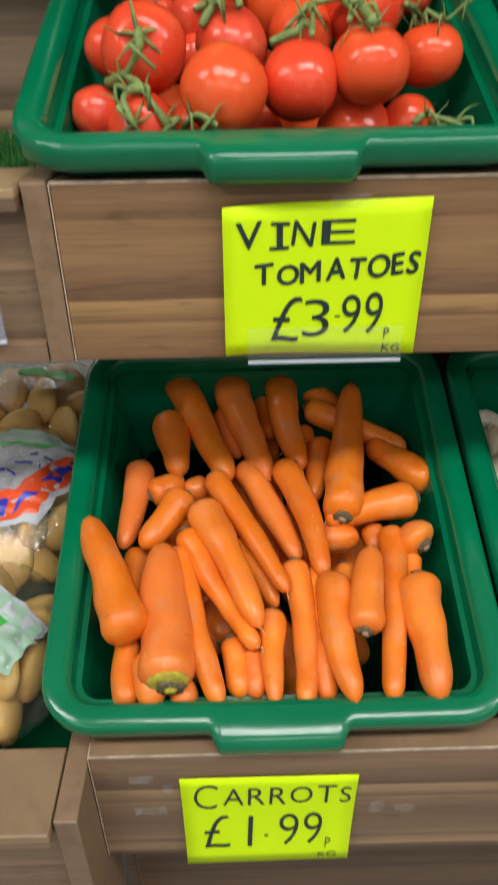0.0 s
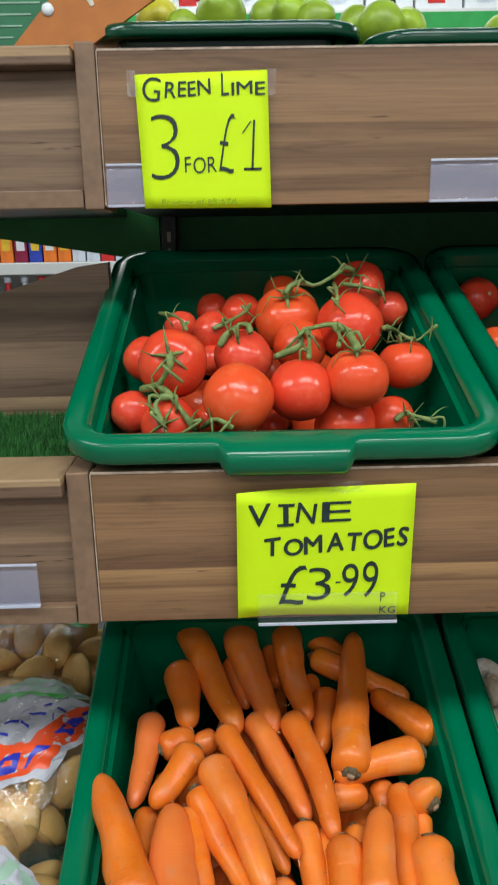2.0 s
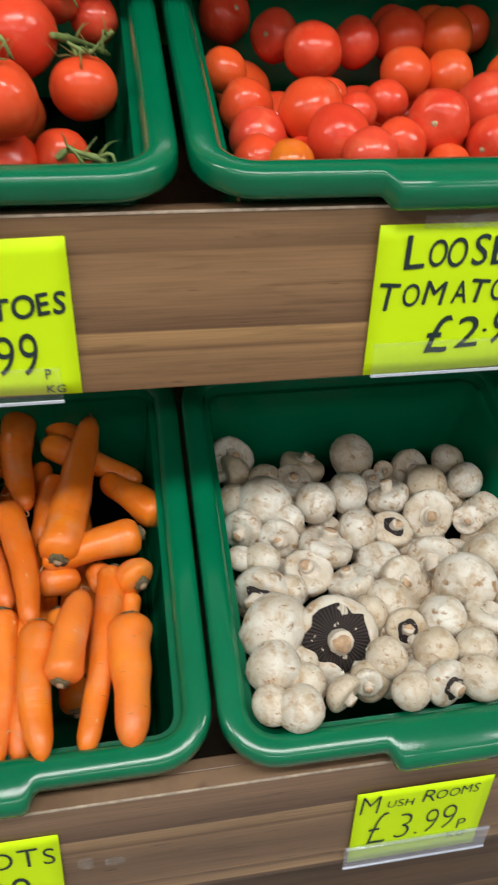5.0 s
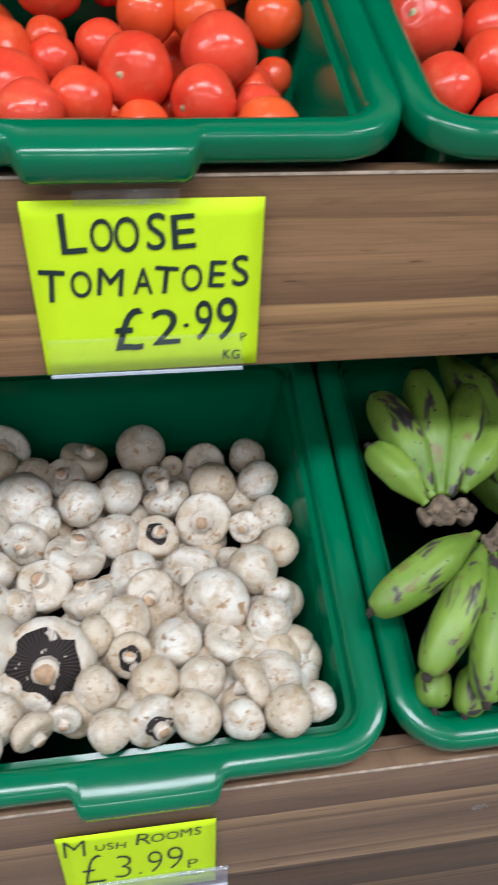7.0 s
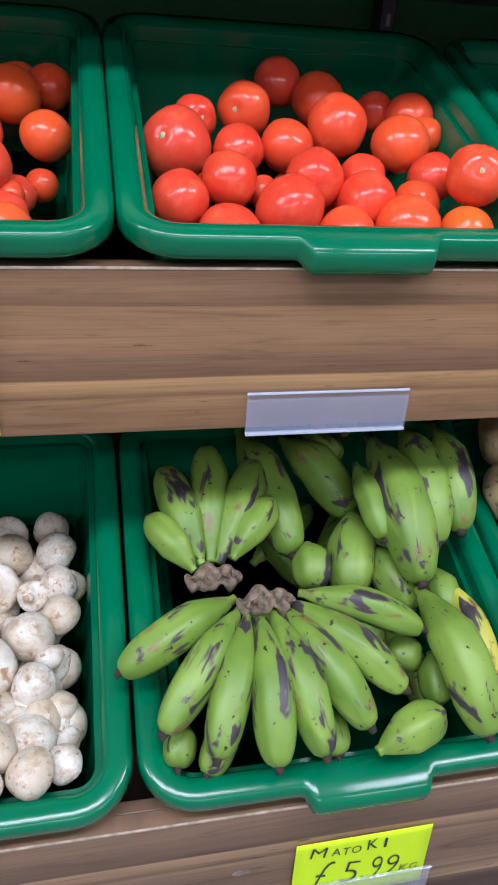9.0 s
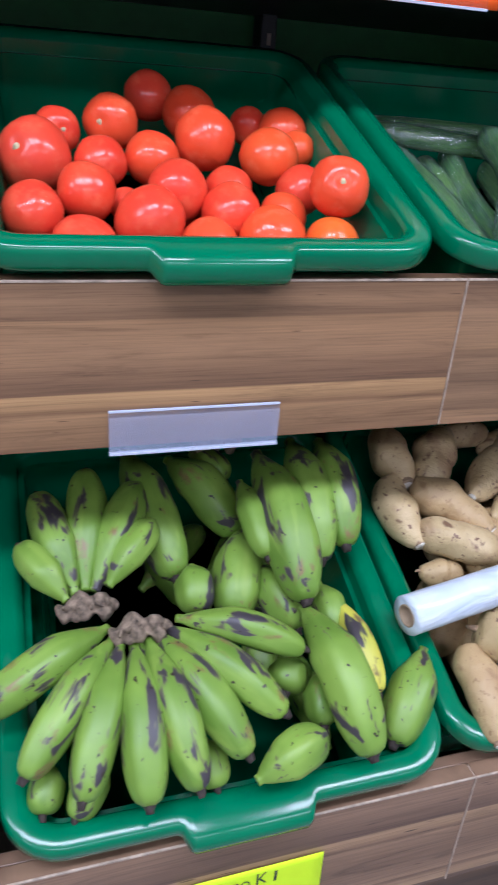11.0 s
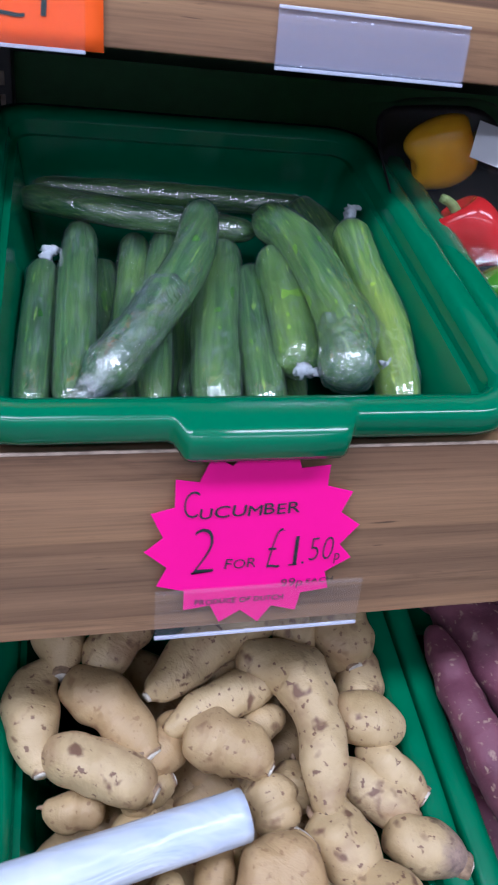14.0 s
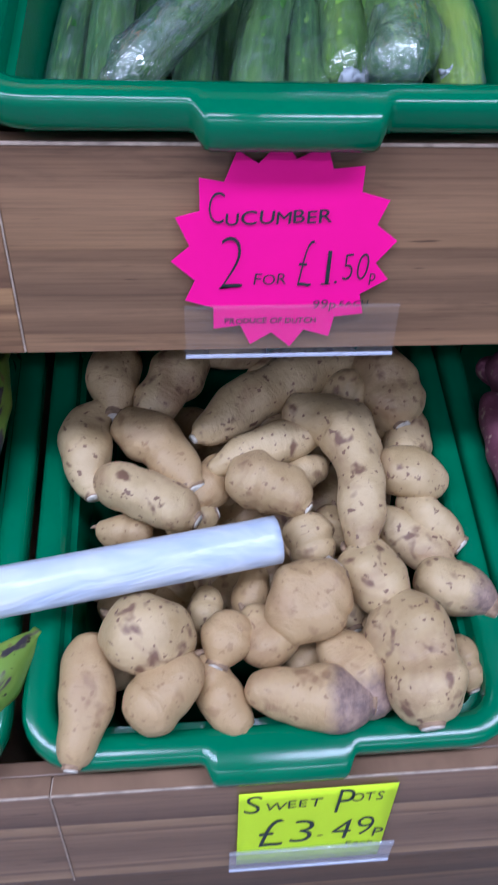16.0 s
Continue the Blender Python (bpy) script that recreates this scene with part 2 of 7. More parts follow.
def film(name, tint, milk, rough, relief, scale=55.0, ior=1.5, cloudy=0.0):
    """Clear plastic: see-through, with gloss that grows towards grazing, and a little milkiness."""
    m = bpy.data.materials.new(name)
    m.use_nodes = True
    nt = m.node_tree
    nt.nodes.remove(nt.nodes["Principled BSDF"])
    clear = nt.nodes.new("ShaderNodeBsdfTransparent")
    gloss = node(nt, "ShaderNodeBsdfGlossy", Roughness=rough)
    cloud = node(nt, "ShaderNodeBsdfDiffuse")
    cloud.inputs["Color"].default_value = (*tint, 1)
    facing = node(nt, "ShaderNodeLayerWeight", Blend=0.5)
    power, edge = nt.nodes.new("ShaderNodeMath"), nt.nodes.new("ShaderNodeMath")
    power.operation, power.inputs[1].default_value = "POWER", 4.0
    edge.operation, edge.use_clamp = "MULTIPLY_ADD", True
    edge.inputs[1].default_value, edge.inputs[2].default_value = 0.6, ((ior - 1) / (ior + 1)) ** 2
    nt.links.new(facing.outputs["Facing"], power.inputs[0])
    nt.links.new(power.outputs[0], edge.inputs[0])
    if relief:
        n = noise_of(nt, coords(nt, (1, 1, 0.32), 9.0), scale, 3, 0.6, 1.5)
        bp = node(nt, "ShaderNodeBump", Strength=relief, Distance=0.004)
        nt.links.new(n, bp.inputs["Height"])
        nt.links.new(bp.outputs[0], gloss.inputs["Normal"])
        nt.links.new(bp.outputs[0], facing.inputs["Normal"])
    one, two = nt.nodes.new("ShaderNodeMixShader"), nt.nodes.new("ShaderNodeMixShader")
    one.inputs[0].default_value = milk
    if cloudy:
        patch = nt.nodes.new("ShaderNodeMapRange")
        for k, val in ((1, 0.50), (2, 0.85), (3, milk), (4, milk + cloudy)):
            patch.inputs[k].default_value = val
        nt.links.new(noise_of(nt, coords(nt, (1, 1, 0.30), 5.0), 95, 5, 0.7, 1.0), patch.inputs[0])
        nt.links.new(patch.outputs[0], one.inputs[0])
    nt.links.new(clear.outputs[0], one.inputs[1])
    nt.links.new(cloud.outputs[0], one.inputs[2])
    nt.links.new(edge.outputs[0], two.inputs[0])
    nt.links.new(one.outputs[0], two.inputs[1])
    nt.links.new(gloss.outputs[0], two.inputs[2])
    nt.links.new(two.outputs[0], nt.nodes["Material Output"].inputs["Surface"])
    return m


CLEAR = film("clear_label_sleeve", (0.62, 0.69, 0.96), 0.095, 0.12, 0.0)
CLEAR_THIN = film("thin_clear_sleeve", (0.8, 0.84, 0.9), 0.02, 0.10, 0.0, 55.0, 1.35)
SLEEVE_LOW = film("clear_lower_sleeve", (0.74, 0.78, 0.92), 0.13, 0.12, 0.0)
SLEEVE_LIP = film("sleeve_lip", (0.74, 0.79, 0.94), 0.5, 0.15, 0.0)
WRAP = film("shrink_wrap", (0.60, 0.74, 0.78), 0.06, 0.05, 0.95, 52.0, 2.8, 0.28)
WRAP_END = film("slack_film_end", (0.62, 0.76, 0.84), 0.05, 0.05, 0.8, 130.0, 2.3, 0.34)
TRAY_FILM = film("tray_film", (0.8, 0.8, 0.8), 0.01, 0.10, 0.25, 40.0, 1.5)
BAG = film("potato_bag_film", (0.8, 0.76, 0.74), 0.01, 0.07, 0.9, 46.0, 2.2, 0.12)
TAPE = film("clear_tape", (0.8, 0.8, 0.8), 0.05, 0.15, 0.9, 160.0, 1.7, 0.4)
WRAP_TIE = film("bunched_clear_film", (0.78, 0.85, 0.90), 0.68, 0.14, 0.9, 220.0, 1.8)


def carrot_skin():
    m, nt, b = shader("carrot_skin", 0.33)
    v = coords(nt, (1, 1, 1), 7.0)
    big = noise_of(nt, v, 22, 3)
    c = ramp(nt, big, [(0.3, (0.74, 0.150, 0.008)), (0.55, (0.87, 0.218, 0.011)), (0.75, (0.93, 0.295, 0.018))])
    bloom = stepped(nt, noise_of(nt, v, 46, 5, 0.7), 0.46, 0.72)
    c = mixed(nt, bloom, c, (0.79, 0.255, 0.058))
    rings = noise_of(nt, coords(nt, (16, 16, 330), 5.0), 1.0, 3, 0.6)
    c = mixed(nt, stepped(nt, rings, 0.70, 0.84), c, (0.62, 0.14, 0.012))
    info = nt.nodes.new("ShaderNodeObjectInfo")
    c = mixed(nt, stepped(nt, info.outputs["Random"], 0.5, 1.2), c, (0.74, 0.170, 0.045))
    c = mixed(nt, stepped(nt, info.outputs["Random"], 0.5, -0.4), c, (0.66, 0.130, 0.010))
    dry = stepped(nt, noise_of(nt, coords(nt, (1, 1, 0.7), 17.0), 38, 5, 0.65), 0.55, 0.90)
    c = mixed(nt, dry, c, (0.72, 0.29, 0.14))
    mark = stepped(nt, noise_of(nt, coords(nt, (45, 45, 260), 3.0), 1.3, 2, 0.5), 0.70, 0.78)
    c = mixed(nt, mark, c, (0.42, 0.13, 0.03))
    scuff = stepped(nt, noise_of(nt, coords(nt, (1, 1, 0.6), 11.0), 120, 3, 0.6), 0.70, 0.76)
    c = mixed(nt, scuff, c, (0.80, 0.48, 0.24))
    paint(nt, b, c)
    bump(nt, b, rings, 0.30, 0.0016)
    b.inputs["Subsurface Weight"].default_value = 0.08
    b.inputs["Subsurface Radius"].default_value = (0.01, 0.004, 0.001)
    return m


CARROT = carrot_skin()


def tomato_skin(name, red, deep):
    m, nt, b = shader(name, 0.20, 0.0, 0.38)
    info = nt.nodes.new("ShaderNodeObjectInfo")
    v = coords(nt, (1, 1, 1), 8.0)
    c = ramp(nt, noise_of(nt, v, 0.8, 3), [(0.3, deep), (0.7, red)])
    warm = stepped(nt, info.outputs["Random"], 0.35, 1.15)
    c = mixed(nt, warm, c, (0.83, 0.118, 0.020))
    pinkish = stepped(nt, info.outputs["Random"], 0.35, -0.60)
    c = mixed(nt, pinkish, c, (0.70, 0.085, 0.050))
    bloom = stepped(nt, noise_of(nt, v, 1.7, 4, 0.6), 0.52, 1.15)
    c = mixed(nt, bloom, c, (0.86, 0.22, 0.10))
    fleck = stepped(nt, noise_of(nt, v, 26, 2, 0.5), 0.72, 0.80)
    paint(nt, b, mixed(nt, fleck, c, (0.84, 0.26, 0.13)))
    bump(nt, b, noise_of(nt, v, 7, 2), 0.03, 0.01)
    b.inputs["Subsurface Weight"].default_value = 0.06
    b.inputs["Subsurface Radius"].default_value = (0.012, 0.003, 0.002)
    return m


TOMATO = tomato_skin("tomato_skin", (0.82, 0.080, 0.028), (0.71, 0.045, 0.018))
TOMATO_ORANGE = tomato_skin("unripe_tomato_skin", (0.75, 0.22, 0.012), (0.68, 0.13, 0.012))


def speckled(name, base, pale, spots, amount, rough, scale=1.0, relief=0.35, second=None, eyes=False, tan=None, stain=(0.54, 0.72), dot=62, soft=0.07):
    m, nt, b = shader(name, rough)
    v = coords(nt, (1, 1, 1), 9.0)
    c = ramp(nt, noise_of(nt, v, 17 * scale, 4, 0.6), [(0.3, base), (0.7, pale)])
    if second:
        c = mixed(nt, stepped(nt, noise_of(nt, v, 11 * scale, 4, 0.65, 0.5), *stain), c, second)
    s1 = stepped(nt, noise_of(nt, v, dot * scale, 2, 0.4, 0.2), amount, amount + soft)
    s2 = stepped(nt, noise_of(nt, v, 150 * scale, 2, 0.5), amount + 0.02, amount + 0.08)
    c = mixed(nt, s1, c, spots)
    c = mixed(nt, s2, c, spots)
    if eyes:
        dash = stepped(nt, noise_of(nt, coords(nt, (30, 30, 130), 4.0), 1.6, 2, 0.5), 0.69, 0.80)
        c = mixed(nt, dash, c, spots)
    if tan:
        info = nt.nodes.new("ShaderNodeObjectInfo")
        c = mixed(nt, stepped(nt, info.outputs["Random"], 0.35, 1.25), c, tan)
    paint(nt, b, c)
    grain = noise_of(nt, v, 90 * scale, 4, 0.6)
    if eyes:
        crease = noise_of(nt, coords(nt, (26, 26, 62), 6.0), 1.0, 3, 0.6, 1.4)
        both = nt.nodes.new("ShaderNodeMath")
        both.operation = "MULTIPLY_ADD"
        both.inputs[1].default_value = 0.8
        nt.links.new(crease, both.inputs[0])
        nt.links.new(grain, both.inputs[2])
        grain = both.outputs[0]
    bump(nt, b, grain, relief, 0.002 if scale > 0.2 else 0.06)
    return m


def mushroom_skin():
    """Cream to white caps, some browner than others, with soft brown bruises and a few dark flecks."""
    m, nt, b = shader("mushroom_cap_skin", 0.48)
    v = coords(nt, (1, 1, 1), 9.0)
    c = ramp(nt, noise_of(nt, v, 1.1, 3, 0.5), [(0.32, (0.60, 0.52, 0.41)), (0.60, (0.75, 0.71, 0.635))])
    info = nt.nodes.new("ShaderNodeObjectInfo")
    c = mixed(nt, stepped(nt, info.outputs["Random"], 0.40, 1.20), c, (0.57, 0.44, 0.285))
    soft = stepped(nt, noise_of(nt, v, 1.9, 5, 0.65, 0.5), 0.47, 0.70)
    c = mixed(nt, soft, c, (0.47, 0.335, 0.20))
    bruise = stepped(nt, noise_of(nt, v, 2.8, 4, 0.6, 0.4), 0.585, 0.68)
    c = mixed(nt, bruise, c, (0.36, 0.215, 0.105))
    fleck = stepped(nt, noise_of(nt, v, 9, 3, 0.6), 0.68, 0.76)
    paint(nt, b, mixed(nt, fleck, c, (0.40, 0.27, 0.16)))
    bump(nt, b, noise_of(nt, v, 6, 4, 0.6), 0.14, 0.06)
    b.inputs["Subsurface Weight"].default_value = 0.10
    b.inputs["Subsurface Radius"].default_value = (0.006, 0.004, 0.003)
    return m


SWEET = speckled("pale_sweet_potato_skin", (0.415, 0.295, 0.132), (0.60, 0.458, 0.245), (0.19, 0.105, 0.058), 0.612, 0.5, 1.0, 0.9, (0.32, 0.200, 0.100), True, (0.42, 0.272, 0.120), (0.52, 0.70), 62, 0.11)


def stained_skin(start, wide):
    """The pale skin with a purple-brown stain that begins at a height along the tuber, with a ragged edge."""
    m = SWEET.copy()
    nt = m.node_tree
    b = nt.nodes["Principled BSDF"]
    old = b.inputs["Base Color"].links[0].from_socket
    xyz = nt.nodes.new("ShaderNodeSeparateXYZ")
    nt.links.new(coords(nt), xyz.inputs[0])
    wave = nt.nodes.new("ShaderNodeMath")
    wave.operation = "MULTIPLY_ADD"
    wave.inputs[1].default_value = wide
    nt.links.new(noise_of(nt, coords(nt), 55, 4, 0.6), wave.inputs[0])
    nt.links.new(xyz.outputs[2], wave.inputs[2])
    edge = stepped(nt, wave.outputs[0], start + 0.5 * wide, start + 0.5 * wide + 0.016)
    paint(nt, b, mixed(nt, edge, old, ramp(nt, noise_of(nt, coords(nt), 90, 4, 0.65), [(0.35, (0.17, 0.115, 0.098)), (0.68, (0.38, 0.265, 0.19))])))
    return m
PURPLE = speckled("purple_sweet_potato_skin", (0.115, 0.032, 0.052), (0.22, 0.075, 0.105), (0.32, 0.21, 0.16), 0.635, 0.6, 0.9, 0.6, (0.10, 0.035, 0.05), True, dot=120, soft=0.10)
MUSH = mushroom_skin()
POTATO = speckled("potato_skin", (0.76, 0.43, 0.11), (0.88, 0.60, 0.22), (0.22, 0.12, 0.05), 0.70, 0.6, 0.9)


def plantain_skin(name, base, pale):
    m, nt, b = shader(name, 0.42)
    v = coords(nt, (1, 1, 1), 9.0)
    c = ramp(nt, noise_of(nt, v, 13, 3), [(0.3, base), (0.7, pale)])
    long = noise_of(nt, coords(nt, (1, 1, 0.22), 6.0), 60, 3, 0.55, 0.4)
    ridge = noise_of(nt, coords(nt, (1, 1, 0.05), 4.0), 70, 2, 0.5)
    c = mixed(nt, stepped(nt, ridge, 0.55, 0.80), c, (0.26, 0.38, 0.060))
    rust = stepped(nt, noise_of(nt, coords(nt, (1, 1, 0.4), 12.0), 48, 4, 0.6), 0.62, 0.70)
    c = mixed(nt, rust, c, (0.20, 0.135, 0.05))
    c = mixed(nt, stepped(nt, long, 0.575, 0.61), c, (0.125, 0.125, 0.060))
    c = mixed(nt, stepped(nt, long, 0.60, 0.63), c, (0.050, 0.042, 0.048))
    c = mixed(nt, stepped(nt, noise_of(nt, v, 120, 2, 0.5), 0.69, 0.73), c, (0.03, 0.02, 0.015))
    paint(nt, b, c)
    bump(nt, b, long, 0.12, 0.002)
    return m


PLANTAIN = plantain_skin("green_plantain_skin", (0.120, 0.222, 0.024), (0.235, 0.365, 0.052))
PLANTAIN_YELLOW = plantain_skin("yellow_plantain_skin", (0.50, 0.48, 0.05), (0.62, 0.58, 0.07))
TIP = plain("dark_dry_tip", (0.035, 0.025, 0.02), 0.9, vary=0.5, scale=200, relief=0.6)


def cucumber_skin(name, deep, mid, high, yellow):
    m, nt, b = shader(name, 0.38)
    v = coords(nt, (1, 1, 0.05), 9.0)
    streak = noise_of(nt, v, 230, 3, 0.55)
    c = ramp(nt, streak, [(0.34, deep), (0.50, mid), (0.66, high)])
    pale = stepped(nt, noise_of(nt, coords(nt, (1, 1, 0.6), 5.0), 13, 3, 0.5), 0.48, 0.85)
    c = mixed(nt, pale, c, yellow)
    dash = stepped(nt, noise_of(nt, coords(nt, (1, 1, 0.12), 3.0), 260, 2, 0.5), 0.66, 0.74)
    c = mixed(nt, dash, c, tuple(min(1, 1.5 * k) for k in yellow))
    paint(nt, b, c)
    bump(nt, b, streak, 0.45, 0.003)
    return m


CUCUMBERS = (cucumber_skin("dark_cucumber_skin", (0.028, 0.105, 0.020), (0.060, 0.190, 0.034), (0.140, 0.300, 0.062), (0.20, 0.36, 0.050)),
             cucumber_skin("mid_cucumber_skin", (0.045, 0.150, 0.022), (0.095, 0.265, 0.038), (0.200, 0.390, 0.070), (0.28, 0.46, 0.055)),
             cucumber_skin("pale_cucumber_skin", (0.090, 0.220, 0.022), (0.170, 0.370, 0.035), (0.310, 0.500, 0.070), (0.42, 0.55, 0.055)))


# ---- mesh helpers ----
def mesh_object(name, verts, faces, material, parent=None, smooth=True, label=""):
    me = bpy.data.meshes.new(name)
    me.from_pydata([tuple(v) for v in verts], [], faces)
    me.materials.append(material)
    if smooth:
        me.polygons.foreach_set("use_smooth", [True] * len(me.polygons))
    me.update()
    ob = new(name, me)
    if parent:
        ob.parent = parent
    if label:
        ob["label"] = label
    return ob


def part(name, bm, material, parent=None, label="", smooth=False):
    me = bpy.data.meshes.new(name)
    bm.to_mesh(me)
    bm.free()
    me.materials.append(material)
    if smooth:
        me.polygons.foreach_set("use_smooth", [True] * len(me.polygons))
    ob = new(name, me)
    if parent:
        ob.parent = parent
    if label:
        ob["label"] = label
    return ob


def box_bm(x0, x1, y0, y1, z0, z1, bevel=0.0015):
    bm = bmesh.new()
    bmesh.ops.create_cube(bm, size=1)
    for v in bm.verts:
        v.co = ((x0 + x1) / 2 + v.co.x * (x1 - x0), (y0 + y1) / 2 + v.co.y * (y1 - y0), (z0 + z1) / 2 + v.co.z * (z1 - z0))
    if bevel:
        bmesh.ops.bevel(bm, geom=bm.edges[:], offset=bevel, segments=2, affect="EDGES", profile=0.5)
    return bm


def box(name, x0, x1, y0, y1, z0, z1, material, parent=None, bevel=0.0015, label="", kind=""):
    ob = part(name, box_bm(x0, x1, y0, y1, z0, z1, bevel), material, parent, label)
    return tagged(ob, kind=kind) if kind else ob


def prism(name, outline, y0, y1, material, parent=None, label=""):
    """A board with the outline (x, z), between two depths."""
    n = len(outline)
    verts = [(x, y0, z) for x, z in outline] + [(x, y1, z) for x, z in outline]
    faces = [tuple(range(n)), tuple(range(2 * n - 1, n - 1, -1))] + [(i, i + n, (i + 1) % n + n, (i + 1) % n) for i in range(n)]
    return mesh_object(name, verts, faces, material, parent, False, label)


def spaced(i, n):
    """Steps from 0 to 1 that crowd towards both ends, so that ends are round."""
    return 0.5 * (i / n) + 0.5 * (0.5 - 0.5 * math.cos(math.pi * i / n)) if n > 8 else i / n


def spline(points, n):
    """A smooth run of n + 1 points through the given ones."""
    p = [Vector(q) for q in points]
    if len(p) == 2:
        return [p[0].lerp(p[1], spaced(i, n)) for i in range(n + 1)]
    p = [2 * p[0] - p[1], *p, 2 * p[-1] - p[-2]]
    out = []
    for i in range(n + 1):
        s = spaced(i, n) * (len(p) - 3)
        k = min(int(s), len(p) - 4)
        u = s - k
        a, b, c, d = p[k:k + 4]
        out.append(0.5 * (2 * b + (c - a) * u + (2 * a - 5 * b + 4 * c - d) * u * u + (3 * b - a - 3 * c + d) * u ** 3))
    return out


def tube(points, radius, n=14, seg=12, lump=0.0, freq=20.0, seed=0.0, facet=0.0, ribs=5):
    """Vertices and faces of a closed round body along a run of points; radius(s) for s from 0 to 1."""
    run = spline(points, n)
    verts, faces = [], []
    side = None
    for i, c in enumerate(run):
        along = (run[min(i + 1, n)] - run[max(i - 1, 0)]).normalized()
        if side is None:
            side = along.orthogonal().normalized()
        side = (side - along * side.dot(along)).normalized()
        other = along.cross(side)
        r = radius(spaced(i, n))
        for k in range(seg):
            a = 2 * math.pi * k / seg
            way = side * math.cos(a) + other * math.sin(a)
            q = r * (1 + facet * math.cos(ribs * a))
            if lump:
                q *= 1 + lump * noise.noise((c + way * r) * freq + Vector((seed, seed * 2, -seed)))
            verts.append(c + way * q)
    for i in range(n):
        for k in range(seg):
            a, b = i * seg + k, i * seg + (k + 1) % seg
            faces.append((a, b, b + seg, a + seg))
    verts += [run[0], run[-1]]
    for k in range(seg):
        faces.append((len(verts) - 2, (k + 1) % seg, k))
        faces.append((len(verts) - 1, n * seg + k, n * seg + (k + 1) % seg))
    return verts, faces


def frame_of(p, q):
    """A pose at p whose z axis points to q, and the distance."""
    p, q = Vector(p), Vector(q)
    d = q - p
    return Matrix.Translation(p) @ d.to_track_quat("Z", "Y").to_matrix().to_4x4(), d.length


def turned(ob, m):
    ob.matrix_basis = m
    return ob


def empty(name, m, **tags):
    return tagged(turned(new(name), m), **tags)


DICE = random.Random(7)


def jitter(a):
    return DICE.uniform(-a, a)


# ---- the shop round the display ----
box("floor", -4, 5, -3.2, 4.0, -0.05, 0.0, FLOOR, bevel=0, kind="structure")
box("ceiling", -4, 5, -3.2, 4.0, CEILING, CEILING + 0.05, CEIL, bevel=0, kind="structure")
# unseen wall in place of the shelving opposite, greyed to cut bounce and reflections
box("wall_south", -4, 5, -3.3, -3.2, 0, CEILING, LOW_BOUNCE, bevel=0, kind="structure")
box("wall_north", -4, 5, 4.0, 4.1, 0, CEILING, WHITE, bevel=0, kind="structure")
box("wall_west", -4.1, -4, -3.2, 4.0, 0, CEILING, WHITE, bevel=0, kind="structure")
box("wall_east", 5, 5.1, -3.2, 4.0, 0, CEILING, WHITE, bevel=0, kind="structure")
for lx in (-1.6, 0.4, 2.4):
    for ly in (-0.95, -2.6, 2.0):
        fit = empty("ceiling_light", pose(lx, ly, CEILING), label="white metal strip light fixed to the ceiling", category="light", group="strip lights")
        box("housing", -0.78, 0.78, -0.19, 0.19, -0.06, 0.0, WHITE, fit, 0.004)

# ---- the stepped stand: riser boards, decks, back ----
BAY, LOW, MID, TOP = 1.25, -0.185, 0.0, 0.184


def riser(x0, x1, y, z0, z1, mat):
    ob = empty("riser_board", pose((x0 + x1) / 2, y, z0), label="walnut laminate front board of the stepped stand", category="board", group="front boards of the stand")
    w = (x1 - x0) / 2
    box("panel", -w + 0.0006, w - 0.0006, 0, 0.018, 0, z1 - z0, mat, ob, 0.0012)
    box("edge_band", -w + 0.0006, w - 0.0006, -0.0006, 0.0012, z1 - z0 - 0.0016, z1 - z0 + 0.0006, EDGE, ob, 0.0003, "pale edge band")
    box("side_band", -w - 0.0004, -w + 0.0008, -0.0008, 0.016, 0.001, z1 - z0 - 0.001, EDGE, ob, 0.0002, "pale edge band")
    return ob


for n, (x0, x1) in enumerate(((0.0, BAY), (BAY, 2 * BAY))):
    riser(x0, x1, MID, 0.88, 1.030, WOOD if n == 0 else WOOD_B)
    riser(x0, x1, TOP, 1.266, 1.417, WOOD_B if n == 0 else WOOD)
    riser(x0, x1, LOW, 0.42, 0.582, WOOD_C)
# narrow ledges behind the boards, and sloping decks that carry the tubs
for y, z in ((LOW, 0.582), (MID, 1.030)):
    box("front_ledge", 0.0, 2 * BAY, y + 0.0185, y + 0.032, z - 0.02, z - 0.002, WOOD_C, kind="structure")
TILT = 20.5


def deck(name, y0, z0, length, mat):
    ob = part(name, box_bm(0.0, 2 * BAY, 0, length, -0.018, 0, 0.001), mat)
    ob.matrix_basis = pose(0, y0, z0, TILT)
    return tagged(ob, kind="structure")


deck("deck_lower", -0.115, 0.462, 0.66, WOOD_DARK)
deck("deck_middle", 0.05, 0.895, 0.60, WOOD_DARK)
box("deck_top", 0.0, 2 * BAY, TOP + 0.019, 0.66, 1.27, 1.29, BLACK, kind="structure")
box("back_panel", 0.0, 2 * BAY, 0.66, 0.68, 0.1, 1.50, PANEL_GREEN, kind="structure")
box("back_trim", -0.9, 2 * BAY, 0.655, 0.685, 1.50, 1.575, TRIM_GREEN, kind="structure")
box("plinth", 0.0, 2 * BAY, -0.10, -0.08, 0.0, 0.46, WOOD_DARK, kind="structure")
# two unseen end panels, added so no light leaks in behind the tubs
box("light_stop_end", -0.017, -0.001, -0.09, 0.655, 0.0, 0.50, WOOD_DARK, kind="structure")
box("light_stop_far", 2 * BAY + 0.002, 2 * BAY + 0.02, -0.18, 0.68, 0.0, 1.45, WOOD_DARK, kind="structure")
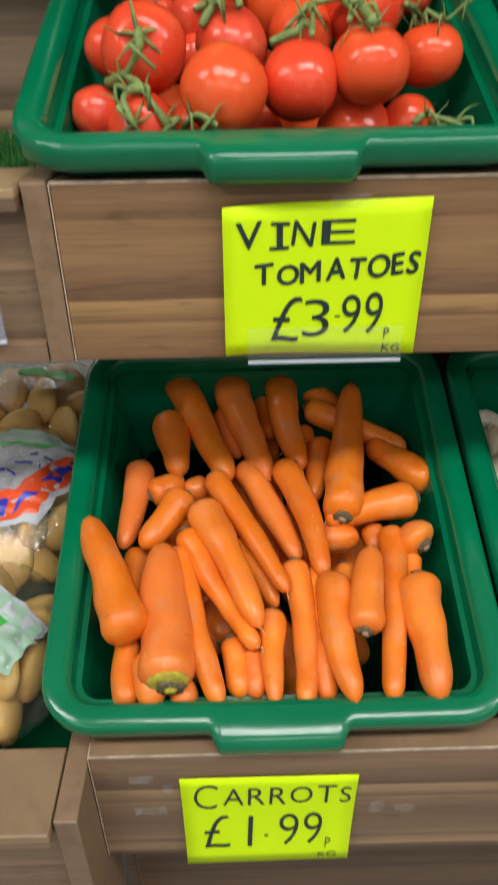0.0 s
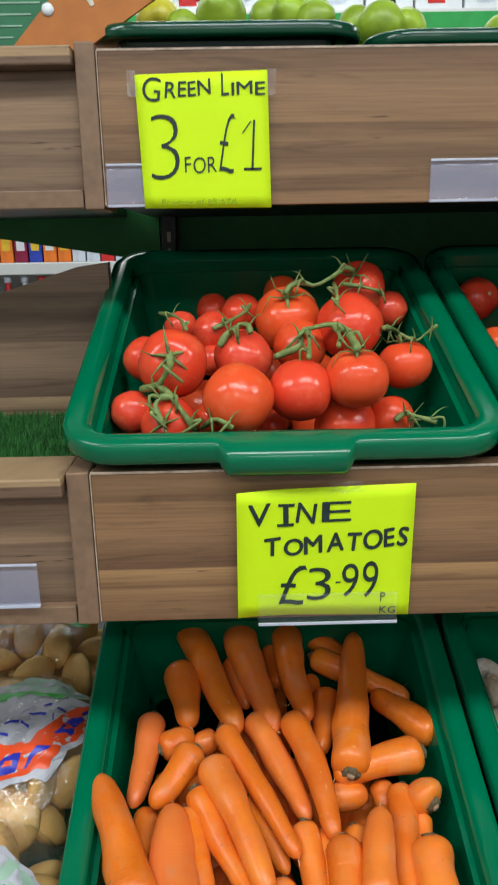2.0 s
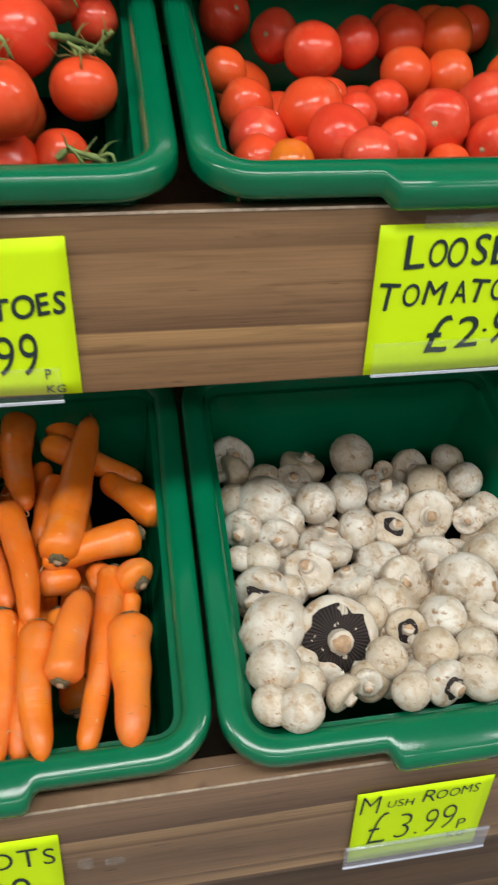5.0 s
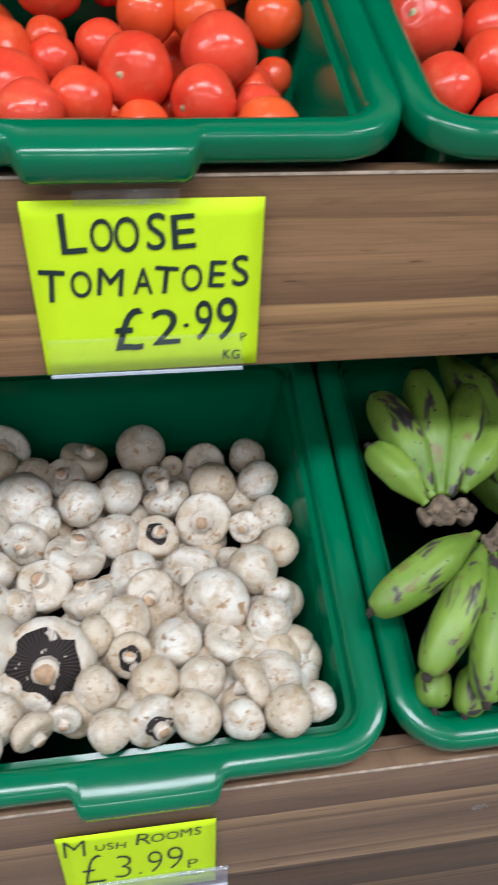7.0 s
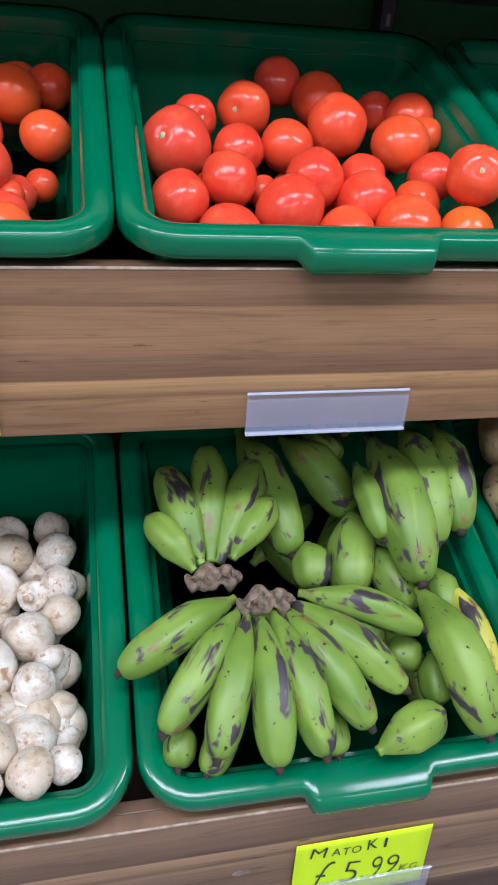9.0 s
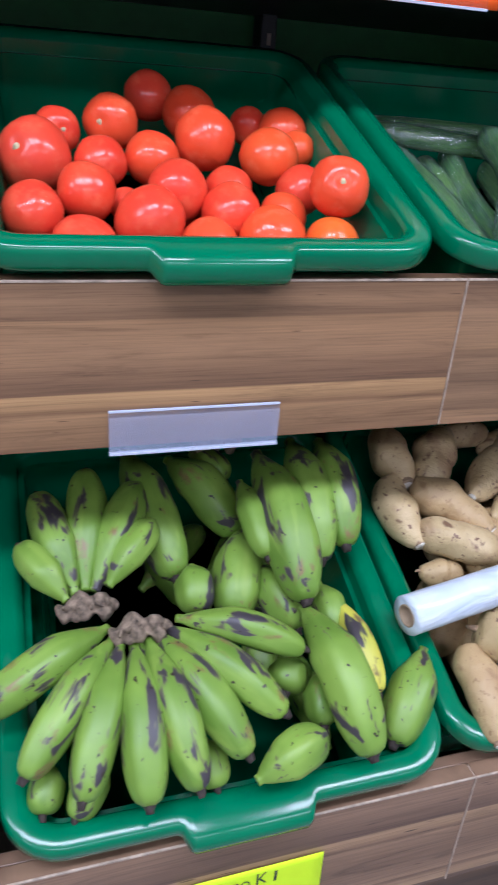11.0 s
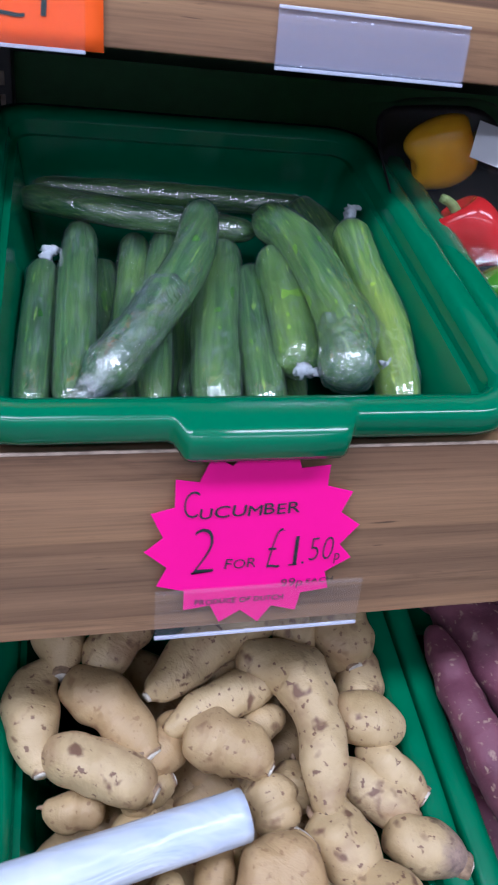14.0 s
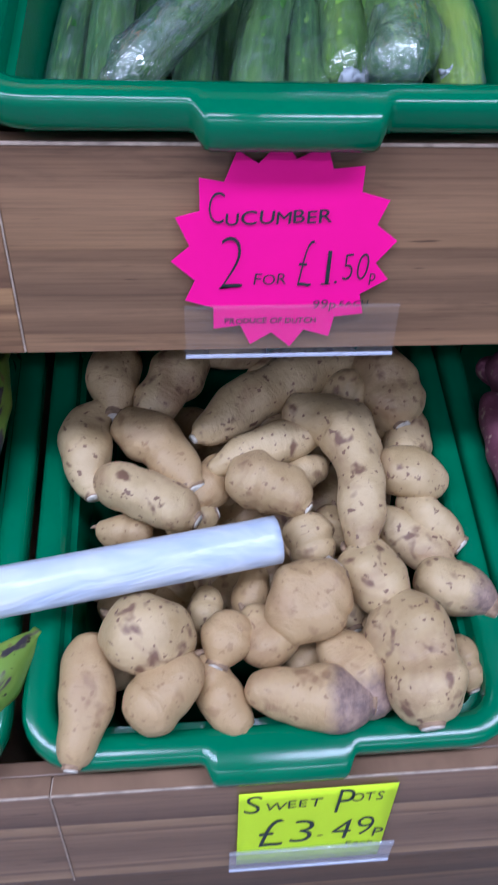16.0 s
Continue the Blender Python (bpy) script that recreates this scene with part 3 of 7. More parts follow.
for ux in (0.028, 1.235):
    up = empty("shelf_upright", pose(ux, 0.63, 0.0), label="black slotted metal upright behind the stand", category="upright", group="shelf uprights")
    box("post", -0.012, 0.012, -0.02, 0.024, 0.0, 1.49, BLACK, up, 0.002)
    for k in range(6):
        box("slot", -0.003, 0.003, -0.0215, -0.0195, 1.10 + k * 0.026, 1.116 + k * 0.026, EDGE, up, 0)


# ---- the neighbouring stand with deep trays ----
def ledge_box(y, z0, z1, cap_z, mat, depth):
    ob = empty("tray_front", pose(-0.5, y, z0), label="walnut laminate tray front with a projecting cap", category="board", group="tray fronts of the next stand")
    box("panel", -0.42, 0.477, 0.012, 0.03, 0, cap_z - z0, mat, ob)
    box("cap", -0.42, 0.4765, -0.012, depth, cap_z - z0, cap_z - z0 + 0.018, WOOD_NEXT, ob, 0.002)
    box("foot_rail", -0.42, 0.477, 0.0, 0.0115, 0, 0.018, PIER, ob, 0.001)
    return ob


ledge_box(0.0, 0.879, 1.02, 1.011, WOOD_NEXT, 0.062)
ledge_box(TOP, 1.266, 1.41, 1.401, WOOD_NEXT, 0.03)
ledge_box(-0.235, 0.40, 0.56, 0.552, WOOD_NEXT, 0.07)
for y, z0, z1 in ((-0.002, 0.879, 1.031), (TOP - 0.003, 1.264, 1.424), (-0.237, 0.0, 0.572)):
    box("pier", -0.0215, -0.0012, y, y + 0.09, z0, z1, PIER, kind="structure")
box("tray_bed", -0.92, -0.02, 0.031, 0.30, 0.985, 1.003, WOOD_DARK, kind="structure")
box("tray_bed_low", -0.92, -0.04, -0.16, 0.5, 0.44, 0.46, TUB, kind="structure")


def grass_mat():
    ob = tagged(new("grass_mat"), label="green artificial grass mat lining the empty tray", category="mat")
    bm = box_bm(-0.92, -0.02, 0.064, 0.30, 1.003, 1.012, 0.001)
    part("backing", bm, GRASS, ob)
    verts, faces = [], []
    for i in range(9000):
        x, y = DICE.uniform(-0.35, -0.022), DICE.uniform(0.066, 0.298)
        h, a = DICE.uniform(0.008, 0.016), DICE.uniform(0, 6.28)
        dx, dy = 0.0012 * math.cos(a), 0.0012 * math.sin(a)
        k = len(verts)
        verts += [(x - dx, y - dy, 1.011), (x + dx, y + dy, 1.011), (x + jitter(0.006), y + jitter(0.006), 1.011 + h)]
        faces.append((k, k + 1, k + 2))
    blades = mesh_object("turf", verts, faces, GRASS, ob, False)
    blades["kind"] = "stuff"


grass_mat()
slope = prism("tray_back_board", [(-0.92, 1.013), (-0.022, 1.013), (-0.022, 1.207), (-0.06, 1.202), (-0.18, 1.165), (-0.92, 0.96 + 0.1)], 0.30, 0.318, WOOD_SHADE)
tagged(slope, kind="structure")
hood = prism("hood_panel", [(-0.92, 1.33), (-0.92, 1.345), (0.012, 1.345), (0.012, 1.20), (-0.05, 1.207), (-0.234, 1.237)], 0.62, 0.64, PANEL_GREEN)
tagged(hood, kind="structure")
box("hood_deck", -0.92, -0.04, 0.23, 0.66, 1.27, 1.288, BLACK, kind="structure")


# ---- tubs ----
def rounded_ring(inset, w, length, half, tab, drop=0.0):
    """One loop of the tub's section: half width, length and corners less an inset; tab pushes its middle front out."""
    r = max(0.052 - inset, 0.012)
    x1, y0, y1 = half - inset, inset, length - inset
    pts = []
    for cx, cy, a0 in ((x1 - r, y0 + r, -90), (x1 - r, y1 - r, 0), (-x1 + r, y1 - r, 90), (-x1 + r, y0 + r, 180)):
        for k in range(7):
            a = radians(a0 + 15 * k)
            pts.append([cx + r * math.cos(a), cy + r * math.sin(a), w])
    for fx, s in ((-0.064, 0), (-0.060, 0.12), (-0.054, 0.88), (-0.050, 1), (-0.02, 1), (0.02, 1), (0.050, 1), (0.054, 0.88), (0.060, 0.12), (0.064, 0)):
        pts.append([fx, y0 - tab * s, w - drop * s])
    return pts


def green_tub(m, length=0.465, half=0.2070, depth=0.15, label="", tabbed=1.0, mat=TUB, lip=1.0):
    sections = [(0.034, -0.0215, 0, 0), (0.004, -0.0230, 0.014, 0.003), (0.001, -0.0210, 0.016, 0.003), (0.0, -0.0165, 0.017, 0.002),
                (0.0004, -0.0065, 0.017, 0.002), (0.0022, -0.0018, 0.0165, 0.001), (0.006, 0.0, 0.012, 0), (0.018, 0.0, 0.001, 0),
                (0.0235, -0.0025, 0, 0), (0.0265, -0.008, 0, 0), (0.040, -depth + 0.022, 0, 0), (0.045, -depth + 0.006, 0, 0), (0.059, -depth, 0, 0)]
    rings = [rounded_ring(i, w, length, half, t * tabbed, d * tabbed) for i, w, t, d in sections[:5]] if lip == 1.0 else [rounded_ring(i, w * lip, length, half, 0) for i, w, t, d in sections[:5]]
    rings += [rounded_ring(i, w, length, half, t * tabbed, d * tabbed) for i, w, t, d in sections[5:]]
    outer = [(0.034, -0.0215), (0.046, -depth + 0.012), (0.058, -depth - 0.004)]
    n = len(rings[0])

    def walls(loops, flip=False):
        faces = []
        for i in range(len(loops) - 1):
            for k in range(n):
                a, c = i * n + k, i * n + (k + 1) % n
                faces.append((a, c, c + n, a + n) if flip else (a, a + n, c + n, c))
        return [v for loop in loops for v in loop], faces

    ob = empty("green_tub", m, label=label, category="tub", group="green produce tubs")
    mesh_object("rim", *walls(rings[:10]), mat, ob)
    verts, faces = walls(rings[9:])
    faces.append(tuple((len(rings) - 10) * n + k for k in range(n)))
    mesh_object("basin", verts, faces, mat, ob)
    verts, faces = walls([rounded_ring(i, w, length, half, 0) for i, w in outer], True)
    faces.append(tuple(2 * n + k for k in reversed(range(n))))
    mesh_object("outer_wall", verts, faces, mat, ob)
    return ob


CENTRES = {"a": 0.178, "b": 0.596, "c": 1.013, "d": 1.434, "e": 1.851}
LOW_FRONT, MID_FRONT = (-0.189, 0.617), (-0.0135, 1.058)
SHIFT = {"a": 0.005, "b": -0.005, "c": -0.005, "d": 0.006, "e": 0.006}
for key, what, low in (("a", "vine tomatoes", "carrots"), ("b", "loose tomatoes", "mushrooms"), ("c", "loose tomatoes", "green plantains"),
                       ("d", "wrapped cucumbers", "pale sweet potatoes"), ("e", "packed peppers", "purple sweet potatoes")):
    green_tub(pose(CENTRES[key] + (0.003 if key in "bd" else 0.0), *MID_FRONT, TILT), label="glossy green plastic tub of %s, tilted forward" % what)
    wide = 0.0075 if key == "a" else 0.0
    green_tub(pose(CENTRES[key] - wide, LOW_FRONT[0] + SHIFT[key], LOW_FRONT[1], TILT), half=0.2070 + wide, label="glossy green plastic tub of %s, tilted forward" % low)
for x, z in ((0.131, 1.456), (0.437, 1.446), (0.745, 1.446), (1.05, 1.446), (1.355, 1.446), (1.66, 1.446)):
    green_tub(pose(x, TOP + 0.05, z, 2), 0.36, 0.151, z - 1.297, "small dark green plastic tub of limes", 0.0, TUB_DARK, 0.7)


def surface(key, tier, u, v, h):
    """A place in a tub: u across, v from front to back, h above its floor."""
    y0, z0 = LOW_FRONT if tier == "low" else MID_FRONT
    return pose(CENTRES[key], y0, z0, TILT) @ Vector((u, v, h - 0.15))


# ---- writing ----
GLYPHS = {}


def glyph(ch, weight):
    """Triangles of one letter of the built-in font, and its advance."""
    weight = min(weight, 0.0)
    if (ch, weight) not in GLYPHS:
        cu = bpy.data.curves.new("glyph", "FONT")
        cu.body, cu.offset, cu.resolution_u = ch, weight, 4
        ob = bpy.data.objects.new("glyph", cu)
        scene.collection.objects.link(ob)
        me = bpy.data.meshes.new_from_object(ob.evaluated_get(bpy.context.evaluated_depsgraph_get()))
        GLYPHS[ch, weight] = ([tuple(v.co) for v in me.vertices], [tuple(p.vertices) for p in me.polygons])
        bpy.data.objects.remove(ob)
        bpy.data.meshes.remove(me)
        bpy.data.curves.remove(cu)
    return GLYPHS[ch, weight]


def lettering(text, x0, z0, width, height, bend, parent, ink, weight=0.02, slant=0.06, rise=0.0, small=()):
    """Hand-drawn capitals inside a box on a card."""
    verts, faces, pen = [], [], 0.0
    for n, ch in enumerate(text):
        if ch == " ":
            pen += 0.30
            continue
        gv, gf = glyph(ch, min(weight, 0.0) - 0.005 if weight <= 0.008 else -0.006)
        lo, hi = min(v[0] for v in gv), max(v[0] for v in gv)
        a, lift, grow = jitter(0.09), jitter(0.035), 1 + jitter(0.08)
        if n in small:
            grow *= 0.62
        for n2, (ox, oy) in enumerate(((0, 0), (1, 0.3), (-1, -0.3), (0.3, 1), (-0.3, -1), (0.7, -0.7), (-0.7, 0.7)) if weight > 0.008 else ((0, 0),)):
            k = len(verts)
            for x, y, _ in gv:
                x, y = (x - lo) * grow + ox * weight, y * grow + oy * weight
                verts.append((pen + x * math.cos(a) - y * math.sin(a) + slant * y, x * math.sin(a) + y * math.cos(a) + lift, n2 * 0.00002))
            faces += [tuple(i + k for i in f) for f in gf]
        pen += (hi - lo) * grow + 0.13
    xs, zs = [v[0] for v in verts], [v[1] for v in verts]
    sx, sz = width / (max(xs) - min(xs)), height / (max(zs) - min(zs))
    out = []
    for x, z, deep in verts:
        px, pz = x0 + (x - min(xs)) * sx, z0 + (z - min(zs)) * sz
        pz += rise * (px - x0)
        out.append((px, bend(px, pz) - 0.0009 + deep, pz))
    return mesh_object("lettering", out, faces, ink, parent, False, "hand-lettered dark marker writing")


def card(name, m, corners, mat, bend, label, lines, ink=None, weight=0.02):
    """A paper card: corners tl, tr, br, bl as (x, z) from its base, bent by bend(x, z)."""
    ob = empty(name, m, label=label, category="price card", group="handwritten price cards")
    tl, tr, br, bl = (Vector(c) for c in corners)
    n, verts, faces = 10, [], []
    for layer in (0.0, 0.0005):
        for j in range(n + 1):
            for i in range(n + 1):
                p = tl.lerp(tr, i / n).lerp(bl.lerp(br, i / n), j / n)
                verts.append((p.x, bend(p.x, p.y) + layer, p.y))
    s = (n + 1) ** 2
    for j in range(n):
        for i in range(n):
            a = j * (n + 1) + i
            faces += [(a, a + n + 1, a + n + 2, a + 1), (a + s, a + s + 1, a + s + n + 2, a + s + n + 1)]
    rim = [j for j in range(n + 1)] + [(k + 1) * (n + 1) - 1 for k in range(1, n + 1)] + [n * (n + 1) + k for k in range(n - 1, -1, -1)] + [k * (n + 1) for k in range(n - 1, 0, -1)]
    for a, b in zip(rim, rim[1:] + rim[:1]):
        faces.append((a, b, b + s, a + s))
    mesh_object("sheet", verts, faces, mat, ob)
    for text, x, z, w, h, *more in lines:
        lettering(text, x, z, w, h, bend, ob, ink or INK, (more[0] if more else weight), rise=more[1] if len(more) > 1 else 0.0)
    return ob


def sleeve(x, y, z, width=0.157, height=0.041, lean=0.0, label="empty clear plastic price label holder on the front board"):
    """A clear label holder that grips the lower edge of a board."""
    plate = SLEEVE_LOW if y < LOW + 0.01 else CLEAR if label.startswith("empty") else CLEAR_THIN
    ob = empty("label_holder", pose(x, y - 0.0006, z, 0, lean, 0), label=label, category="label holder", group="clear label holders")
    box("back_plate", 0, width, -0.0012, 0, 0, height, plate, ob, 0.0003)
    if plate is CLEAR:
        box("front_plate", 0, width, -0.0042, -0.0032, 0.0015, height - 0.006, plate, ob, 0.0003)
    box("upper_lip", 0, width, -0.0030, -0.0013, height - 0.0022, height, SLEEVE_LIP if plate is CLEAR else plate, ob, 0.0004)
    box("lower_lip", 0, width, -0.0046 if plate is CLEAR else -0.002, 0.0, -0.0022, 0.0004, SLEEVE_LIP, ob, 0.0004)
    return ob


def curled(x, z):
    return -0.003 - 0.007 * max(0, (0.06 - x) / 0.06) ** 2 - 0.004 * max(0.0, z / 0.13)


card("price_card", pose(0.131, MID, 0.886), [(0.001, 0.126), (0.164, 0.130), (0.163, -0.004), (0.0, 0.0)], CARD, curled,
     "fluorescent yellow card reading vine tomatoes 3.99 on the front board",
     [("V", 0.0113, 0.092, 0.0205, 0.0225, 0.016), ("I", 0.0432, 0.0925, 0.0050, 0.019, 0.0), ("-", 0.0375, 0.0905, 0.0155, 0.0032, 0.0), ("-", 0.0385, 0.1100, 0.0155, 0.0032, 0.0), ("N", 0.0545, 0.0925, 0.020, 0.0215, 0.016), ("E", 0.0785, 0.094, 0.027, 0.0205, 0.009),
      ("TOM", 0.0255, 0.0595, 0.054, 0.0205, 0.027, 0.05), ("ATOES", 0.0835, 0.0625, 0.076, 0.0205, 0.027, 0.07), ("£", 0.0385, 0.0095, 0.0275, 0.041, -0.004), ("3", 0.0655, 0.014, 0.0225, 0.034, -0.004),
      ("-", 0.0925, 0.0313, 0.0048, 0.002, 0.0), ("9", 0.0985, 0.0165, 0.0155, 0.035, 0.0), ("9", 0.118, 0.0155, 0.0145, 0.038, 0.0), ("P", 0.1353, 0.0112, 0.0046, 0.0095, 0.01), ("KG", 0.1347, -0.0018, 0.0155, 0.0075, 0.01)])
card("price_card", pose(0.539, MID, 0.886), [(0.0, 0.131), (0.164, 0.131), (0.163, -0.002), (0.001, -0.004)], CARD, lambda x, z: -0.003 - 0.006 * z / 0.13,
     "fluorescent yellow card reading loose tomatoes 2.99 on the front board",
     [("L", 0.0238, 0.0935, 0.0175, 0.029, 0.012), ("O", 0.044, 0.095, 0.0158, 0.0235, 0.012), ("O", 0.0602, 0.094, 0.0172, 0.0255, 0.012), ("S", 0.0821, 0.095, 0.0133, 0.0268, 0.012), ("E", 0.099, 0.095, 0.0175, 0.026, 0.012),
      ("T", 0.0056, 0.0575, 0.0185, 0.0255, 0.015), ("O", 0.0268, 0.0605, 0.015, 0.0208, 0.014), ("M", 0.0445, 0.0605, 0.0208, 0.0228, 0.015), ("A", 0.0706, 0.0615, 0.0138, 0.0208, 0.015), ("T", 0.0868, 0.0615, 0.0172, 0.0220, 0.015),
      ("O", 0.1056, 0.0625, 0.0150, 0.0212, 0.014), ("E", 0.1245, 0.065, 0.0138, 0.0212, 0.015), ("S", 0.1421, 0.0655, 0.0125, 0.0242, 0.014), ("£", 0.054, 0.0149, 0.0225, 0.036, 0.010), ("2", 0.082, 0.0185, 0.0215, 0.0305, 0.010),
      ("·", 0.106, 0.033, 0.0042, 0.0034, 0.0), ("9", 0.115, 0.021, 0.013, 0.0340, 0.010), ("9", 0.131, 0.0205, 0.0158, 0.0365, 0.010), ("P", 0.1496, 0.019, 0.0046, 0.0075, 0.006), ("KG", 0.136, 0.003, 0.0136, 0.009, 0.015)])
LIME_CARD = card("price_card", pose(0.038, TOP - 0.001, 1.263), [(0.0, 0.129), (0.134, 0.132), (0.137, 0.0), (0.004, 0.001)], CARD, lambda x, z: -0.0052,
     "yellow card reading green lime 3 for 1, taped up",
     [("G", 0.0075, 0.104, 0.019, 0.0225, 0.004), ("REEN", 0.0295, 0.1065, 0.047, 0.0165, 0.014, 0.04), ("L", 0.0872, 0.1085, 0.0078, 0.021, 0.004), ("IME", 0.0975, 0.1085, 0.034, 0.0138, 0.014), ("3", 0.0128, 0.0294, 0.0295, 0.0625, -0.022),
      ("FOR", 0.0475, 0.035, 0.033, 0.0165, 0.008), ("£", 0.083, 0.0345, 0.0185, 0.057, -0.018), ("1", 0.1165, 0.0371, 0.0045, 0.0485, -0.018), ("-", 0.1085, 0.0371, 0.019, 0.0028, 0.0), ("/", 0.1070, 0.0730, 0.0105, 0.0115, -0.010)])
lettering("Produce of BRAZIL", 0.022, 0.004, 0.080, 0.006, lambda x, z: -0.0052, LIME_CARD, INK_FINE, 0.0)
card("price_card", pose(1.176, TOP - 0.001, 1.259), [(0.003, 0.128), (0.166, 0.128), (0.166, 0.003), (-0.002, 0.0)], ORANGE_CARD, lambda x, z: -0.0028,
     "orange card reading lemon 3 for 1 in a holder",
     [("LEMON", 0.018, 0.066, 0.100, 0.030, -0.014, 0.02), ("3", 0.018, 0.020, 0.026, 0.038, -0.020), ("FOR", 0.056, 0.026, 0.026, 0.018, -0.012), ("£1", 0.086, 0.020, 0.044, 0.042, -0.020)])
card("price_card", pose(0.080, LOW, 0.425), [(-0.001, 0.124), (0.163, 0.124), (0.158, 0.0), (0.0, -0.002)], CARD, lambda x, z: -0.002 - 0.010 * (1 - z / 0.13) ** 2,
     "fluorescent yellow card reading carrots 1.99 on the lowest board",
     [("C", 0.0110, 0.079, 0.0225, 0.036, -0.008), ("ARROTS", 0.0375, 0.083, 0.1195, 0.0275, 0.004), ("£", 0.018, 0.021, 0.026, 0.048, -0.008), ("1", 0.0595, 0.022, 0.0062, 0.045, -0.004), ("·", 0.076, 0.036, 0.004, 0.003, 0.0), ("9", 0.0905, 0.023, 0.0185, 0.046, -0.006), ("9", 0.114, 0.024, 0.0175, 0.046, -0.006), ("P", 0.1345, 0.018, 0.0055, 0.014, 0.006), ("KG", 0.128, 0.004, 0.018, 0.008, 0.008)])
card("price_card", pose(0.513, LOW, 0.425), [(0.001, 0.117), (0.137, 0.117), (0.136, 0.0), (0.001, 0.0)], CARD, lambda x, z: -0.0032,
     "fluorescent yellow card reading mushrooms 3.99 in a clear holder",
     [("M", 0.0050, 0.0835, 0.0200, 0.0285, -0.010), ("USH", 0.0325, 0.0885, 0.0265, 0.0125, 0.004), ("R", 0.0667, 0.0895, 0.0132, 0.0200, -0.004), ("OOMS", 0.0805, 0.0915, 0.0435, 0.0145, 0.004, 0.06),
      ("£", 0.0175, 0.030, 0.0200, 0.0525, -0.018), ("3", 0.0450, 0.034, 0.0160, 0.0410, -0.018), ("·", 0.066, 0.036, 0.003, 0.003, 0.0), ("9", 0.0755, 0.036, 0.0130, 0.0390, -0.016), ("9", 0.0930, 0.038, 0.0140, 0.0400, -0.016), ("P", 0.1110, 0.034, 0.0090, 0.0165, -0.004), ("KG", 0.103, 0.018, 0.0195, 0.0110, 0.004)])
card("price_card", pose(0.953, LOW, 0.432), [(0.0, 0.094), (0.140, 0.096), (0.143, 0.0), (0.001, 0.0)], CARD, lambda x, z: -0.0032,
     "fluorescent yellow card reading matoki 5.99 in a clear holder",
     [("M", 0.0148, 0.0705, 0.0175, 0.0165, -0.002), ("ATO", 0.0368, 0.0695, 0.0305, 0.0125, 0.006), ("K", 0.0735, 0.0715, 0.0108, 0.0170, 0.0), ("I", 0.0910, 0.0715, 0.0028, 0.0150, 0.0),
      ("£", 0.0225, 0.017, 0.0215, 0.0440, -0.016), ("5", 0.0505, 0.022, 0.0190, 0.0340, -0.014), ("·", 0.073, 0.026, 0.003, 0.002, 0.0), ("9", 0.0830, 0.0235, 0.0110, 0.0335, -0.012), ("9", 0.0992, 0.0255, 0.0128, 0.0300, -0.012), ("KG", 0.1145, 0.0245, 0.0195, 0.0115, 0.004)])
card("price_card", pose(1.401, LOW, 0.436), [(0.0, 0.135), (0.134, 0.137), (0.134, 0.0), (0.0, 0.0)], CARD, lambda x, z: -0.0032,
     "fluorescent yellow card reading sweet pots 3.49 in a clear holder",
     [("S", 0.0045, 0.102, 0.0148, 0.0300, -0.008), ("WEET", 0.0232, 0.1045, 0.0480, 0.0155, 0.008, 0.04), ("P", 0.083, 0.094, 0.0150, 0.0400, -0.006), ("OTS", 0.0960, 0.1115, 0.0270, 0.0150, 0.008), ("£", 0.0190, 0.036, 0.0220, 0.0520, -0.010),
      ("3", 0.0470, 0.041, 0.0205, 0.0420, -0.010), ("-", 0.072, 0.050, 0.005, 0.002, 0.0), ("4", 0.0845, 0.042, 0.0175, 0.0370, -0.004), ("9", 0.1065, 0.047, 0.0150, 0.0350, -0.010), ("P", 0.1225, 0.042, 0.0095, 0.0165, 0.004), ("Each", 0.100, 0.026, 0.0250, 0.0095, 0.006)])



